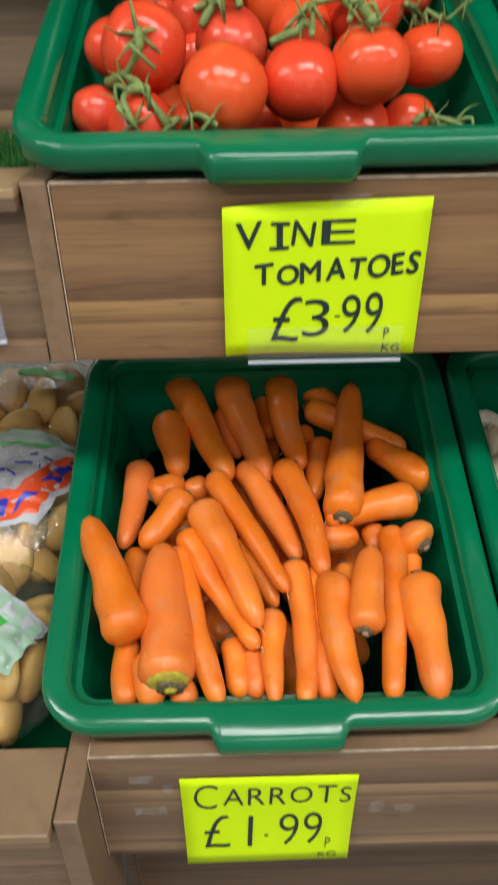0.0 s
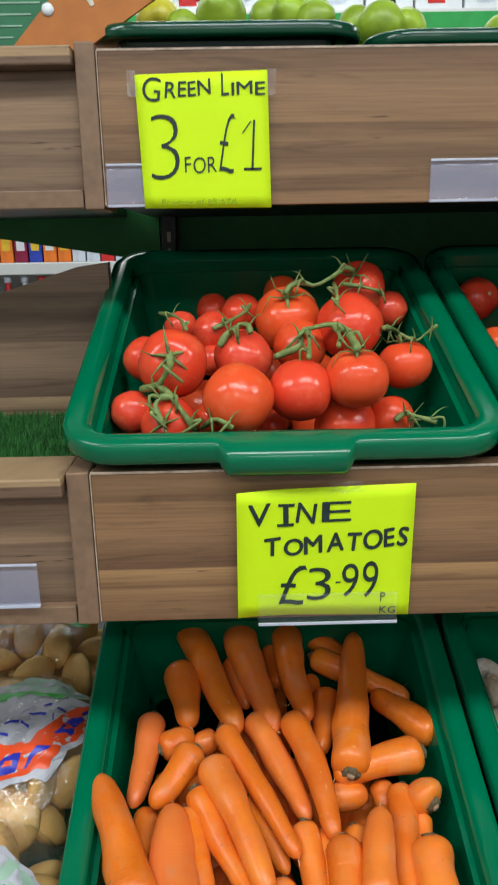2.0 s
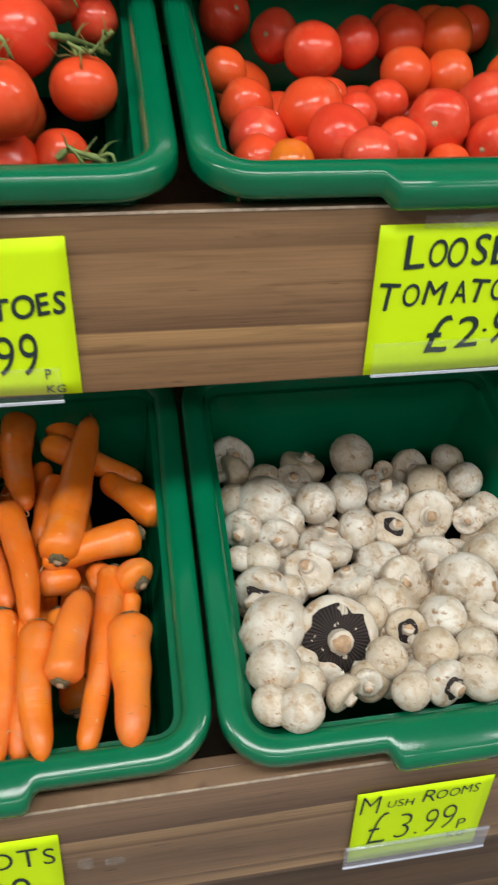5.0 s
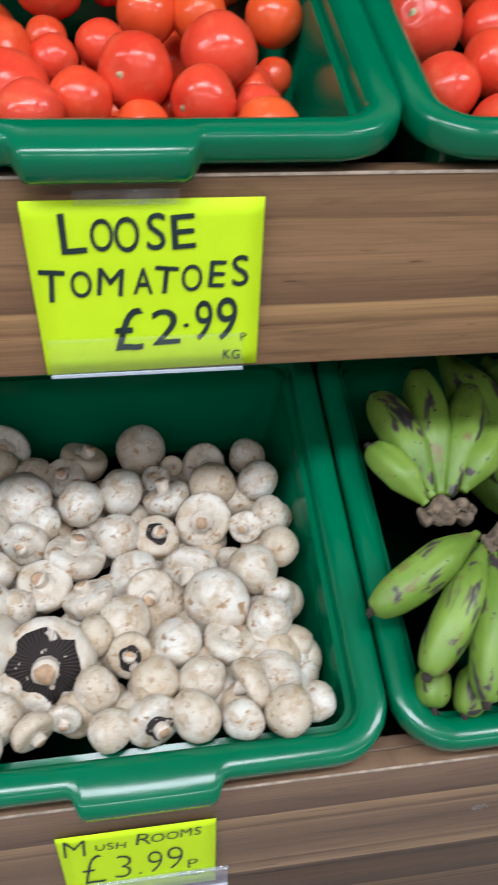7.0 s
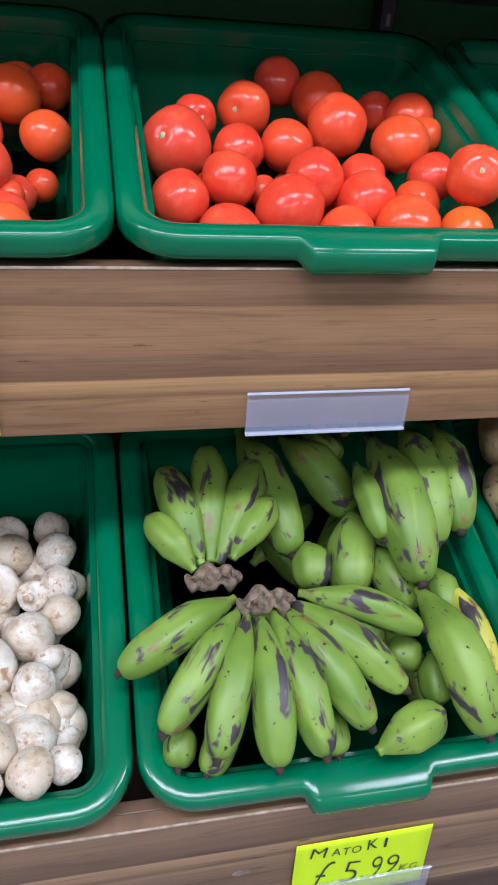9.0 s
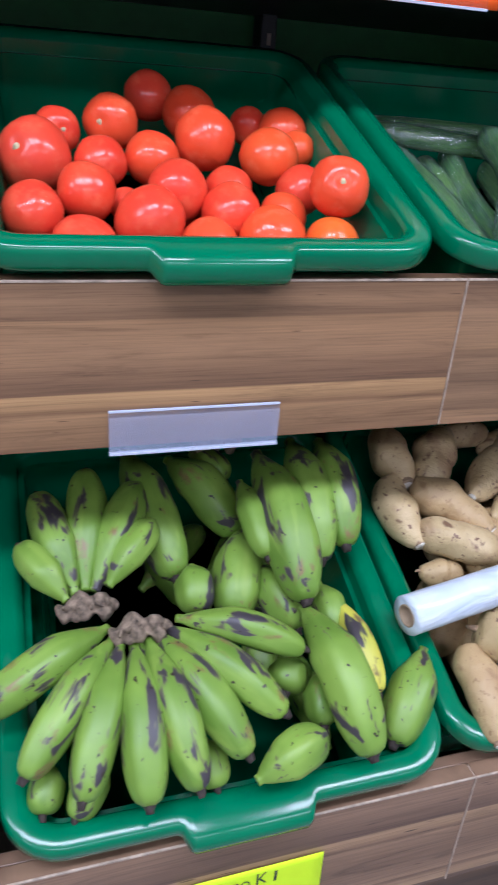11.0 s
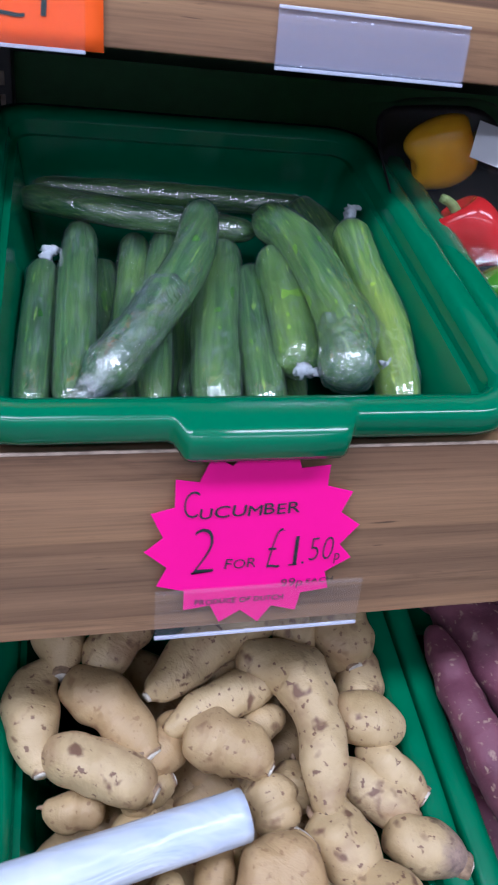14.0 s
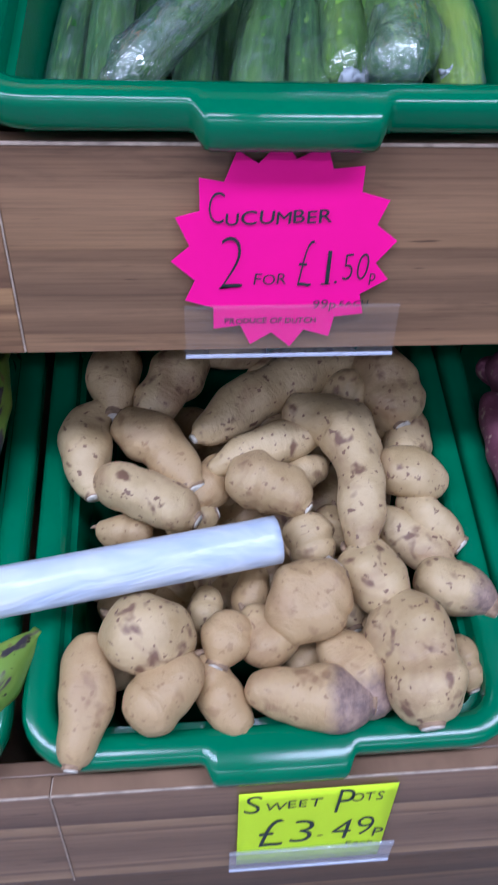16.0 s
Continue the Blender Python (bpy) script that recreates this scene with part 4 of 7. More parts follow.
def star_card():
    ob = empty("price_star", pose(1.438, MID, 0.9595), label="fluorescent pink starburst card reading cucumber 2 for 1.50", category="price card", group="handwritten price cards")
    outline = []
    for k in range(32):
        a = 2 * math.pi * (k + 0.5) / 32
        r = (0.0785 if k % 2 == 0 else 0.0655) * (1 - 0.045 * math.sin(a) ** 2)
        a += 0.03 * math.sin(3 * k)
        outline.append((r * math.cos(a), r * math.sin(a)))
    n = len(outline)
    verts = [(x, -0.0050, z) for x, z in outline] + [(x, -0.0044, z) for x, z in outline]
    mesh_object("sheet", verts, [tuple(range(n - 1, -1, -1)), tuple(range(n, 2 * n))] + [(i, (i + 1) % n, (i + 1) % n + n, i + n) for i in range(n)], PINK, ob, False)
    for text, x, z, w, h, wt, rise in (("C", -0.052, 0.021, 0.0105, 0.021, -0.014, 0), ("UCUMBER", -0.041, 0.0195, 0.0715, 0.0098, 0.010, 0.02), ("2", -0.045, -0.0265, 0.016, 0.0385, -0.022, 0), ("FOR", -0.021, -0.0235, 0.023, 0.0088, 0.008, 0),
                                       ("£", 0.010, -0.025, 0.0115, 0.034, -0.022, 0), ("1", 0.0300, -0.0235, 0.0030, 0.025, -0.018, 0), ("-", 0.0270, -0.0240, 0.0065, 0.0014, 0.0, 0), ("·", 0.0365, -0.023, 0.002, 0.002, 0.0, 0), ("50", 0.042, -0.021, 0.018, 0.020, -0.014, 0.05), ("p", 0.0617, -0.0245, 0.0042, 0.009, 0.004, 0),
                                       ("99p", 0.023, -0.045, 0.0165, 0.0095, 0.006, 0), ("EACH", 0.0425, -0.0412, 0.021, 0.0045, 0.012, 0.02), ("PRODUCE OF DUTCH", -0.041, -0.0545, 0.067, 0.0052, 0.014, 0.0)):
        lettering(text, x, z, w, h, lambda px, pz: -0.0052, ob, INK, wt, rise=rise)


star_card()
sleeve(0.003, TOP, 1.268)
sleeve(0.343, TOP, 1.268)
sleeve(0.918, MID, 0.876)
sleeve(1.172, TOP - 0.0032, 1.262, label="clear plastic label holder in front of the orange card")
sleeve(1.470, TOP, 1.264)
sleeve(1.368, MID - 0.006, 0.880, label="clear plastic label holder gripping the pink star card")
sleeve(0.150, MID - 0.016, 0.884, 0.13, 0.03, label="clear plastic label holder across the foot of the yellow card")
sleeve(0.544, MID - 0.010, 0.886, 0.146, 0.03, label="clear plastic label holder across the foot of the yellow card")
sleeve(0.509, LOW - 0.004, 0.420, 0.152, 0.036, label="clear plastic label holder across the foot of the yellow card")
sleeve(0.946, LOW - 0.004, 0.424, 0.157, 0.036, label="clear plastic label holder across the foot of the yellow card")
sleeve(1.394, LOW - 0.004, 0.430, 0.152, 0.038, label="clear plastic label holder across the foot of the yellow card")
sleeve(-0.20, -0.001, 0.902, 0.145, 0.042)


def tape(x, y, z, w, h):
    bm = bmesh.new()
    bmesh.ops.create_grid(bm, x_segments=8, y_segments=8, size=0.5)
    for v in bm.verts:
        v.co = (v.co.x * w, -0.0012 - 0.0016 * (1 + noise.noise(Vector((v.co.x * 9 + x, v.co.y * 9, 0)))), v.co.y * h)
    ob = part("tape_strip", bm, TAPE, smooth=True)
    tagged(turned(ob, pose(x, y - 0.004, z)), label="crumpled clear tape holding the card to the board", category="tape", group="tape strips")


for tx, tz, tw, th in ((0.045, 0.553, 0.022, 0.010), (0.068, 0.538, 0.010, 0.012), (0.050, 0.503, 0.030, 0.012), (0.262, 0.500, 0.014, 0.016), (0.288, 0.497, 0.018, 0.012), (0.90, 0.50, 0.016, 0.008)):
    tape(tx, LOW + 0.003, tz, tw, th)
tape(0.035, TOP, 1.384, 0.010, 0.024)
tape(0.176, TOP, 1.384, 0.009, 0.024)
tape(0.232, MID, 1.014, 0.03, 0.010)
tape(0.610, MID - 0.004, 1.019, 0.07, 0.010)


# ---- produce ----


def carrot(p, q, r, greened=False, crowned=True):
    """Crown end p, tip q; a carrot with its crown turned away is not crowned."""
    m, d = frame_of(p, q)
    ob = empty("carrot", m, label="smooth orange carrot, thick end down" if not crowned else "orange carrot with a dry brown crown" if not greened else "thick orange carrot with a green shoulder",
               category="carrot", group="carrots in the tub")
    seed, s = DICE.uniform(0, 50), DICE.uniform(0.0, 0.09)
    a = DICE.uniform(0, 6.28)
    mid = (s * d * math.cos(a) * 0.6, s * d * math.sin(a) * 0.6, d * 0.5)
    taper = DICE.uniform(0.34, 0.52) if d > 0.075 else 0.15
    shoulder = min(0.4, r * 0.75 / d)
    tail = min(0.45, r * (0.85 + DICE.uniform(0.0, 0.45)) / d)

    def radius(u):
        cap = math.sqrt(max(0.0, 1 - (1 - min(u / shoulder, 1)) ** 2))
        end = math.sqrt(max(0.0, 1 - max(0, (u - 1 + tail) / tail) ** 2))
        return r * max(0.03, (0.36 + 0.66 * cap) * (1 - taper * u ** 1.2) * end)

    mesh_object("root", *tube([(0, 0, 0), mid, (0, 0, d)], radius, 24, 16, 0.20, 30, seed), CARROT, ob)
    if crowned:
        mesh_object("crown", *tube([(0, 0, -0.0030), (0, 0, 0.002)], lambda u: r * ((0.46 if greened else 0.40) + 0.06 * u), 5, 14, 0.45, 190, seed), CROWN, ob, label="dry brown crown")
    if crowned:
        mesh_object("stub", *tube([(0, 0, -0.0055), (0, 0, -0.001)], lambda u: r * (0.16 + 0.08 * u), 3, 8, 0.6, 260, seed), CROWN_GREEN if greened else CORK, ob, label="cut leaf stub")
    if greened:
        mesh_object("shoulder", *tube([(0, 0, -0.0012), (0, 0, 0.0045)], lambda u: radius(u * 0.0045 / d) * (1.04 - 0.07 * u * u), 6, 16, 0.20, 30, seed), CROWN_GREEN, ob, label="green shoulder of the carrot")
    if d > 0.06 and DICE.random() < 0.5 and q[1] > -0.13:
        k = DICE.uniform(0.006, 0.014)
        mesh_object("root_hair", *tube([(0, 0, d - 0.002), (jitter(0.005), jitter(0.005), d + k * 0.5), (jitter(0.012), jitter(0.012), d + k)], lambda u: 0.00075 * (1.1 - u), 6, 5), ROOT_HAIR, ob, label="thin pale root hair")
    if d > 0.08 and DICE.random() < 0.4:
        u, a = DICE.uniform(0.3, 0.9), DICE.uniform(0, 6.28)
        w = Vector((math.cos(a), math.sin(a), 0))
        c = Vector((mid[0], mid[1], 0)) * (4 * u * (1 - u)) + Vector((0, 0, d * u)) + w * radius(u)
        mesh_object("root_hair", *tube([c - w * 0.001, c + w * 0.004 + Vector((0, 0, jitter(0.006))), c + w * 0.005 + Vector((jitter(0.012), jitter(0.012), jitter(0.02)))], lambda u: 0.0005 * (1.1 - u), 6, 5), ROOT_HAIR, ob, label="thin pale root hair")


def tomato_shape(r, seed, lobes):
    """A squashed, faintly ribbed body with a dimple at the top."""
    verts, faces, rings, seg = [], [], 14, 22
    for i in range(rings + 1):
        t = math.pi * i / rings
        for k in range(seg):
            a = 2 * math.pi * k / seg
            rad = r * math.sin(t) * (1 + 0.025 * math.cos(lobes * a) * math.sin(t)) * (1 + 0.03 * noise.noise(Vector((math.cos(a), math.sin(a), seed))))
            z = r * 0.92 * math.cos(t) - 0.14 * r * math.exp(-(math.sin(t) / 0.30) ** 2) * (1 if t < 1.5 else -0.3)
            verts.append((rad * math.cos(a), rad * math.sin(a), z))
    for i in range(rings):
        for k in range(seg):
            a, b = i * seg + k, i * seg + (k + 1) % seg
            faces.append((a, a + seg, b + seg, b))
    return verts, faces


def calyx_shape(r, seed):
    verts, faces = [], []
    for k in range(5):
        a = 2 * math.pi * k / 5 + 0.4 * noise.noise(Vector((k, seed, 0)))
        ln = r * (0.62 + 0.2 * noise.noise(Vector((seed, k, 3))))
        side = Vector((-math.sin(a), math.cos(a), 0))
        way = Vector((math.cos(a), math.sin(a), 0))
        b = len(verts)
        for s, w, h in ((0.05, 0.05, 0.98), (0.40, 0.052, 1.10), (0.85, 0.028, 1.10 + 0.22 * math.sin(k * 3 + seed)), (1.25, 0.005, 1.06 + 0.5 * math.sin(k * 5 + seed))):
            c = way * ln * s + Vector((0, 0, r * h * 0.86))
            verts += [c - side * r * w, c + side * r * w, c + Vector((0, 0, -r * 0.03))]
        for i in range(3):
            o = b + 3 * i
            faces += [(o, o + 3, o + 4, o + 1), (o, o + 2, o + 5, o + 3), (o + 1, o + 4, o + 5, o + 2)]
    return verts, faces


TOMATO_KINDS = []
for k in range(5):
    v, f = tomato_shape(1.0, k * 3.7, 4 + k % 3)
    me = bpy.data.meshes.new("flesh")
    me.from_pydata(v, [], f)
    me.polygons.foreach_set("use_smooth", [True] * len(me.polygons))
    me.materials.append(TOMATO)
    me2 = me.copy()
    me2.materials[0] = TOMATO_ORANGE
    TOMATO_KINDS.append((me, me2))


def vine_tomato(p, r, calyx=None):
    """calyx: the way in which the stem end faces, where it shows."""
    way = Vector(calyx) if calyx else Vector((jitter(0.5), 0.8, -0.6 + jitter(0.3)))
    m = Matrix.Translation(p) @ way.to_track_quat("Z", "Y").to_matrix().to_4x4() @ pose(0, 0, 0, 0, 0, DICE.uniform(0, 72))
    ob = empty("vine_tomato", m, label="ripe red tomato with a green calyx, on the vine" if calyx else "ripe red tomato lying stem side down, on the vine", category="tomato", group="vine tomatoes in the tub")
    me = DICE.choice(TOMATO_KINDS)[0]
    flesh = new("flesh", me)
    flesh.parent, flesh.scale = ob, (r, r, r)
    if calyx:
        mesh_object("stem_stub", *tube([(0, 0, r * 0.72), (r * 0.03, 0, r * 0.98), (r * 0.10, 0, r * 1.14)], lambda u: r * (0.075 - 0.02 * u), 5, 7), STEM, ob, label="short green stem stub")
        mesh_object("calyx", *calyx_shape(r, DICE.uniform(0, 9)), STEM, ob, label="green star-shaped calyx")


SPHERES = []


def loose_tomato(p, r, ripe=1.0, under=False, scar=None):
    """scar: the way in which the stem scar faces, where it shows."""
    p = Vector(p)
    if under and any((p - c).length < 0.80 * (r + s) for c, s in SPHERES):
        return
    SPHERES.append((p, r))
    way = Vector(scar) if scar else Vector((jitter(0.7), 0.7, -0.7 + jitter(0.4)))
    m = Matrix.Translation(p) @ way.to_track_quat("Z", "Y").to_matrix().to_4x4() @ pose(0, 0, 0, 0, 0, DICE.uniform(0, 360))
    ob = empty("tomato", m, label="loose glossy red tomato" if ripe > 0.6 else "small orange half-ripe tomato", category="tomato", group="loose tomatoes in tubs")
    me = DICE.choice(TOMATO_KINDS)[0 if ripe > 0.6 else 1]
    flesh = new("flesh", me)
    flesh.parent, flesh.scale = ob, (r * DICE.uniform(0.97, 1.05), r, r)
    mesh_object("stem_scar", *tube([(0, 0, r * 0.70), (0, 0, r * 0.80)], lambda u: r * (0.13 - 0.04 * u), 3, 11, 0.6, 300, r * 99), SCAR, ob, label="pale dry stem scar")


def vine(points, r=0.0027):
    ob = tagged(new("tomato_vine"), label="green tomato vine stem lying over the tomatoes", category="vine stem", group="vine stems")
    mesh_object("stem", *tube(points, lambda u: r * (1 + 0.25 * math.sin(9 * u)), 16, 8, 0.2, 120, points[0][0]), STEM, ob)
    run = spline(points, 6)
    for k in (2, 5):
        q = run[k]
        mesh_object("side_stem", *tube([q, q + Vector((jitter(0.012), -0.008, 0.004)), q + Vector((jitter(0.016), -0.007, -0.012))], lambda u: r * 0.72 * (1 - 0.35 * u), 6, 6), STEM, ob)
        tip = q + Vector((jitter(0.02), -0.004, 0.014))
        mesh_object("sepal", *tube([q, q.lerp(tip, 0.5) + Vector((0, 0, 0.004)), tip], lambda u: r * 0.5 * (1.02 - u), 5, 5), STEM, ob)


def cap_shape(squash, seed):
    """A mushroom cap: dome, rolled rim, hollow underside."""
    prof = []
    for k in range(9):
        t = math.pi / 2 * k / 8
        prof.append((math.sin(t) ** 0.9, math.cos(t) * squash))
    prof += [(0.99, -0.12), (0.93, -0.24), (0.78, -0.31), (0.5, -0.30), (0.2, -0.27)]
    seg, verts, faces = 18, [], []
    for i, (x, z) in enumerate(prof):
        for k in range(seg):
            a = 2 * math.pi * k / seg
            w = 1 + 0.09 * noise.noise(Vector((math.cos(a) * 1.2, math.sin(a) * 1.2, seed + z)))
            verts.append((x * w * math.cos(a), x * w * math.sin(a), z * w))
    for i in range(len(prof) - 1):
        for k in range(seg):
            a, b = i * seg + k, i * seg + (k + 1) % seg
            faces.append((a, a + seg, b + seg, b))
    return verts, faces


MUSHROOM_KINDS = []
for k in range(8):
    cap, = (mesh_object("cap", *cap_shape(0.70 + 0.05 * k, k * 5.1), MUSH),)
    lean = 0.05 * (k % 5 - 2)
    stalk = mesh_object("stalk", *tube([(0, 0, -0.15), (lean, 0.03, -0.40), (1.6 * lean, 0.05, -0.46 - 0.10 * (k % 4))], lambda u: 0.25 + 0.05 * u, 7, 12, 0.2, 4, k), STALK)
    gills = mesh_object("veil", *tube([(0, 0, -0.29), (0, 0, -0.312)], lambda u: 0.42 + 0.03 * math.sin(5 * u), 1, 16, 0.5, 5, k), STALK)
    wide = mesh_object("veil", *tube([(0, 0, -0.30), (0, 0, -0.335)], lambda u: 0.78, 1, 22, 0.35, 3.2, 4.0), GILL)
    ring = mesh_object("veil", *tube([(0, 0, -0.295), (0, 0, -0.325)], lambda u: 0.50, 1, 22, 0.5, 2.2, k), GILL)
    butt = mesh_object("cut_butt", *tube([(1.6 * lean, 0.05, -0.47 - 0.10 * (k % 4)), (1.6 * lean, 0.05, -0.50 - 0.10 * (k % 4))], lambda u: 0.22, 1, 12, 0.3, 6, k), BUTT)
    MUSHROOM_KINDS.append([o.data for o in (cap, stalk, gills, wide, ring, butt)])
    for o in (cap, stalk, gills, wide, ring, butt):
        bpy.data.objects.remove(o)


def mushroom(p, r, stalk=None, shows=0):
    """stalk: the way it points; shows: 0 the cap, 1 the stalk, 2 wide open with dark gills, 3 a dark ring round the stalk."""
    p = (max(p[0], 0.420 + r), min(p[1], 0.205 - 0.6 * r), p[2])
    way = -Vector(stalk) if stalk else Vector((jitter(0.8), -0.6 + jitter(0.7), 0.8))
    m = Matrix.Translation(p) @ way.to_track_quat("Z", "Y").to_matrix().to_4x4() @ pose(0, 0, 0, 0, 0, DICE.uniform(0, 360))
    cap, stem, gills, wide, ring, butt = DICE.choice(MUSHROOM_KINDS)
    ob = empty("mushroom", m, label=("white button mushroom with brown marks", "white mushroom showing its stalk", "open mushroom showing ragged dark gills", "white mushroom with dark gills round its stalk")[shows],
               category="mushroom", group="mushrooms in the tub")
    size = (r * DICE.uniform(0.95, 1.08), r * DICE.uniform(0.93, 1.03), r)
    pieces = [("cap", cap), ("stalk", stem)]
    pieces.append(("gill_disc", wide) if shows == 2 else ("gill_ring", ring) if shows == 3 else ("veil", gills))
    if shows:
        pieces.append(("cut_butt", butt))
    for name, me in pieces:
        o = new(name, me)
        o.parent, o.scale = ob, size


def cucumber(points, r, pale=0, ends=""):
    """A run from stem end to tip; ends: t tied at the start, w tied at the tip, e slack and p pointed white film at the tip."""
    m, d = frame_of(points[0], points[-1])
    ob = empty("cucumber", m, label=("dark green", "mid green", "pale yellowish green")[pale] + " cucumber shrink-wrapped in clear film", category="cucumber", group="wrapped cucumbers in the tub")
    seed, inv = DICE.uniform(0, 30), m.inverted()
    run = [inv @ Vector(p) for p in points]
    if len(run) == 2:
        run.insert(1, run[0].lerp(run[1], 0.5) + Vector((jitter(0.006), jitter(0.006), 0)))

    def radius(u):
        e = min(u, 1 - u)
        return r * 0.97 * max(0.04, math.sqrt(max(0.0, 1 - (1 - min(e / 0.09, 1)) ** 2))) * (0.90 + 0.10 * math.sin(math.pi * min(1, u * 0.8 + 0.2)))

    mesh_object("body", *tube(run, radius, 30, 40, 0.05, 26, seed, 0.022, 10), CUCUMBERS[pale], ob)

    def slack(u):
        e = min(u, 1 - u)
        return max(radius(u) + 0.0012, r * (0.30 + 0.70 * min(1, e / 0.12))) if e > 0.004 else r * 0.26

    mesh_object("film", *tube(run, slack, 40, 32, 0.10, 95, seed + 3), WRAP, ob, label="clear shiny shrink wrap")
    path = spline(run, 40)
    if "e" in ends:
        mesh_object("film_end", *tube([path[26], path[32], path[37], path[40] + (path[40] - path[39]) * 0.4], lambda u: r * (0.95 + 0.06 * min(1, u / 0.4) if u < 0.6 else 1.01 - 0.74 * ((u - 0.6) / 0.4) ** 1.5), 26, 28, 0.20, 150, seed + 5), WRAP_END, ob, label="slack crumpled whitish film end")
    if "p" in ends:
        far = path[40] + (path[40] - path[37]).normalized() * 0.030
        mesh_object("film_end", *tube([path[20], path[30], path[37], far], lambda u: r * (0.97 + 0.06 * u if u < 0.55 else 1.0 - 0.80 * ((u - 0.55) / 0.45) ** 1.2), 30, 28, 0.22, 120, seed + 5), WRAP_END, ob, label="slack whitish film drawn to a point")
    for n, (mark, end, back) in enumerate((("t", path[0], path[2]), ("w", path[40], path[38]))):
        if mark not in ends:
            continue
        way = (end - back).normalized()
        lift = inv.to_3x3() @ Vector((jitter(0.004), -0.004, 0.007))
        mesh_object("film_twist", *tube([end - way * 0.006, end + way * 0.004 + lift * 0.3, end + way * 0.009 + lift, end + way * 0.016 + lift * 1.3],
                                        lambda u: 0.0032 + 0.0044 * u * (1 - 0.45 * u), 14, 16, 1.2, 330, seed + n), WRAP_TIE, ob, label="bunched white end of the film")
        mesh_object("film_tail", *tube([end + way * 0.008 + lift, end + way * 0.014 + lift + Vector((0.006, 0.003, 0)), end + way * 0.016 + lift * 0.6 + Vector((0.012, 0.004, 0))],
                                       lambda u: 0.0042 * (1 - 0.5 * u), 8, 12, 1.3, 300, seed + n + 9), WRAP_TIE, ob, label="loose white film tail")


def tuber(name, points, r, mat, label, group, cut):
    """A run from root end to neck; cut: 0 root tail, 1 dry cut neck, 3 stained cut neck, 4 stained end."""
    m, d = frame_of(points[0], points[-1])
    ob = empty(name, m, label=label, category="sweet potato", group=group)
    seed, inv = DICE.uniform(0, 60), m.inverted()
    run = [inv @ Vector(p) for p in points]
    head, foot = (run[1] - run[0]).normalized(), (run[-1] - run[-2]).normalized()
    run[0] -= head * r * 0.55
    run[-1] += foot * r * 0.55
    if len(run) == 2:
        a, bow = DICE.uniform(0, 6.28), DICE.uniform(-0.06, 0.06) * d
        run.insert(1, run[0].lerp(run[1], 0.5) + Vector((bow * math.cos(a), bow * math.sin(a), 0)))
    lean = DICE.uniform(0.80, 1.22)
    blunt = DICE.uniform(0.40, 0.58)
    waist, at = DICE.uniform(0.0, 0.16), DICE.uniform(0.30, 0.70)
    stub = DICE.uniform(0.34, 0.48) if cut in (1, 3) else DICE.uniform(0.22, 0.34) if mat is SWEET and cut == 0 and d > 0.05 else 0.0

    def radius(u):
        body = math.sin(math.pi * (0.035 + 0.93 * u) ** lean) ** blunt
        close = math.sqrt(max(0.0, 1 - (1 - min(min(u, 1 - u) / 0.05, 1)) ** 2))
        full = body * close * (1 - waist * math.exp(-((u - at) / 0.09) ** 2))
        if u > 0.5:
            full = max(full, stub)
        return r * 1.06 * max(0.03, full)

    mesh_object("tuber", *tube(run, radius, 34, 24, 0.30, 31, seed), stained_skin(d * 0.62, 0.03) if cut in (3, 4) else mat, ob)
    path = spline(run, 60)
    if stub:
        end, way = path[60], (path[60] - path[57]).normalized()
        mesh_object("neck", *tube([end - way * (r * 0.30), end + way * 0.0012], lambda u: r * stub * (1.07 - 0.02 * u), 4, 16, 0.34, 60, seed), CORK, ob, label="brown corky neck")
        mesh_object("cut_end", *tube([end, end + way * 0.0024], lambda u: r * stub * 0.86, 2, 16, 0.30, 140, seed), CUT, ob, label="dry pale cut end")
    elif mat is SWEET:
        end, way = path[0], (path[0] - path[3]).normalized()
        mesh_object("root_tail", *tube([end - way * (r * 0.12), end + way * r * 0.10, end + way * r * 0.28 + Vector((jitter(0.004), jitter(0.004), 0))], lambda u: r * (0.17 - 0.11 * u), 6, 8, 0.4, 160, seed), CORK, ob, label="thin brown root tail")


def sweet_potato(points, r, cut=0):
    tuber("sweet_potato", points, r, SWEET, "pale knobbly sweet potato with brown spots" if cut < 3 else "pale sweet potato with a stained end", "pale sweet potatoes in the tub", cut)


def purple_potato(p, q, r):
    tuber("purple_sweet_potato", [p, q], r, PURPLE, "purple-skinned sweet potato with pale scars", "purple sweet potatoes in the tub", 0)


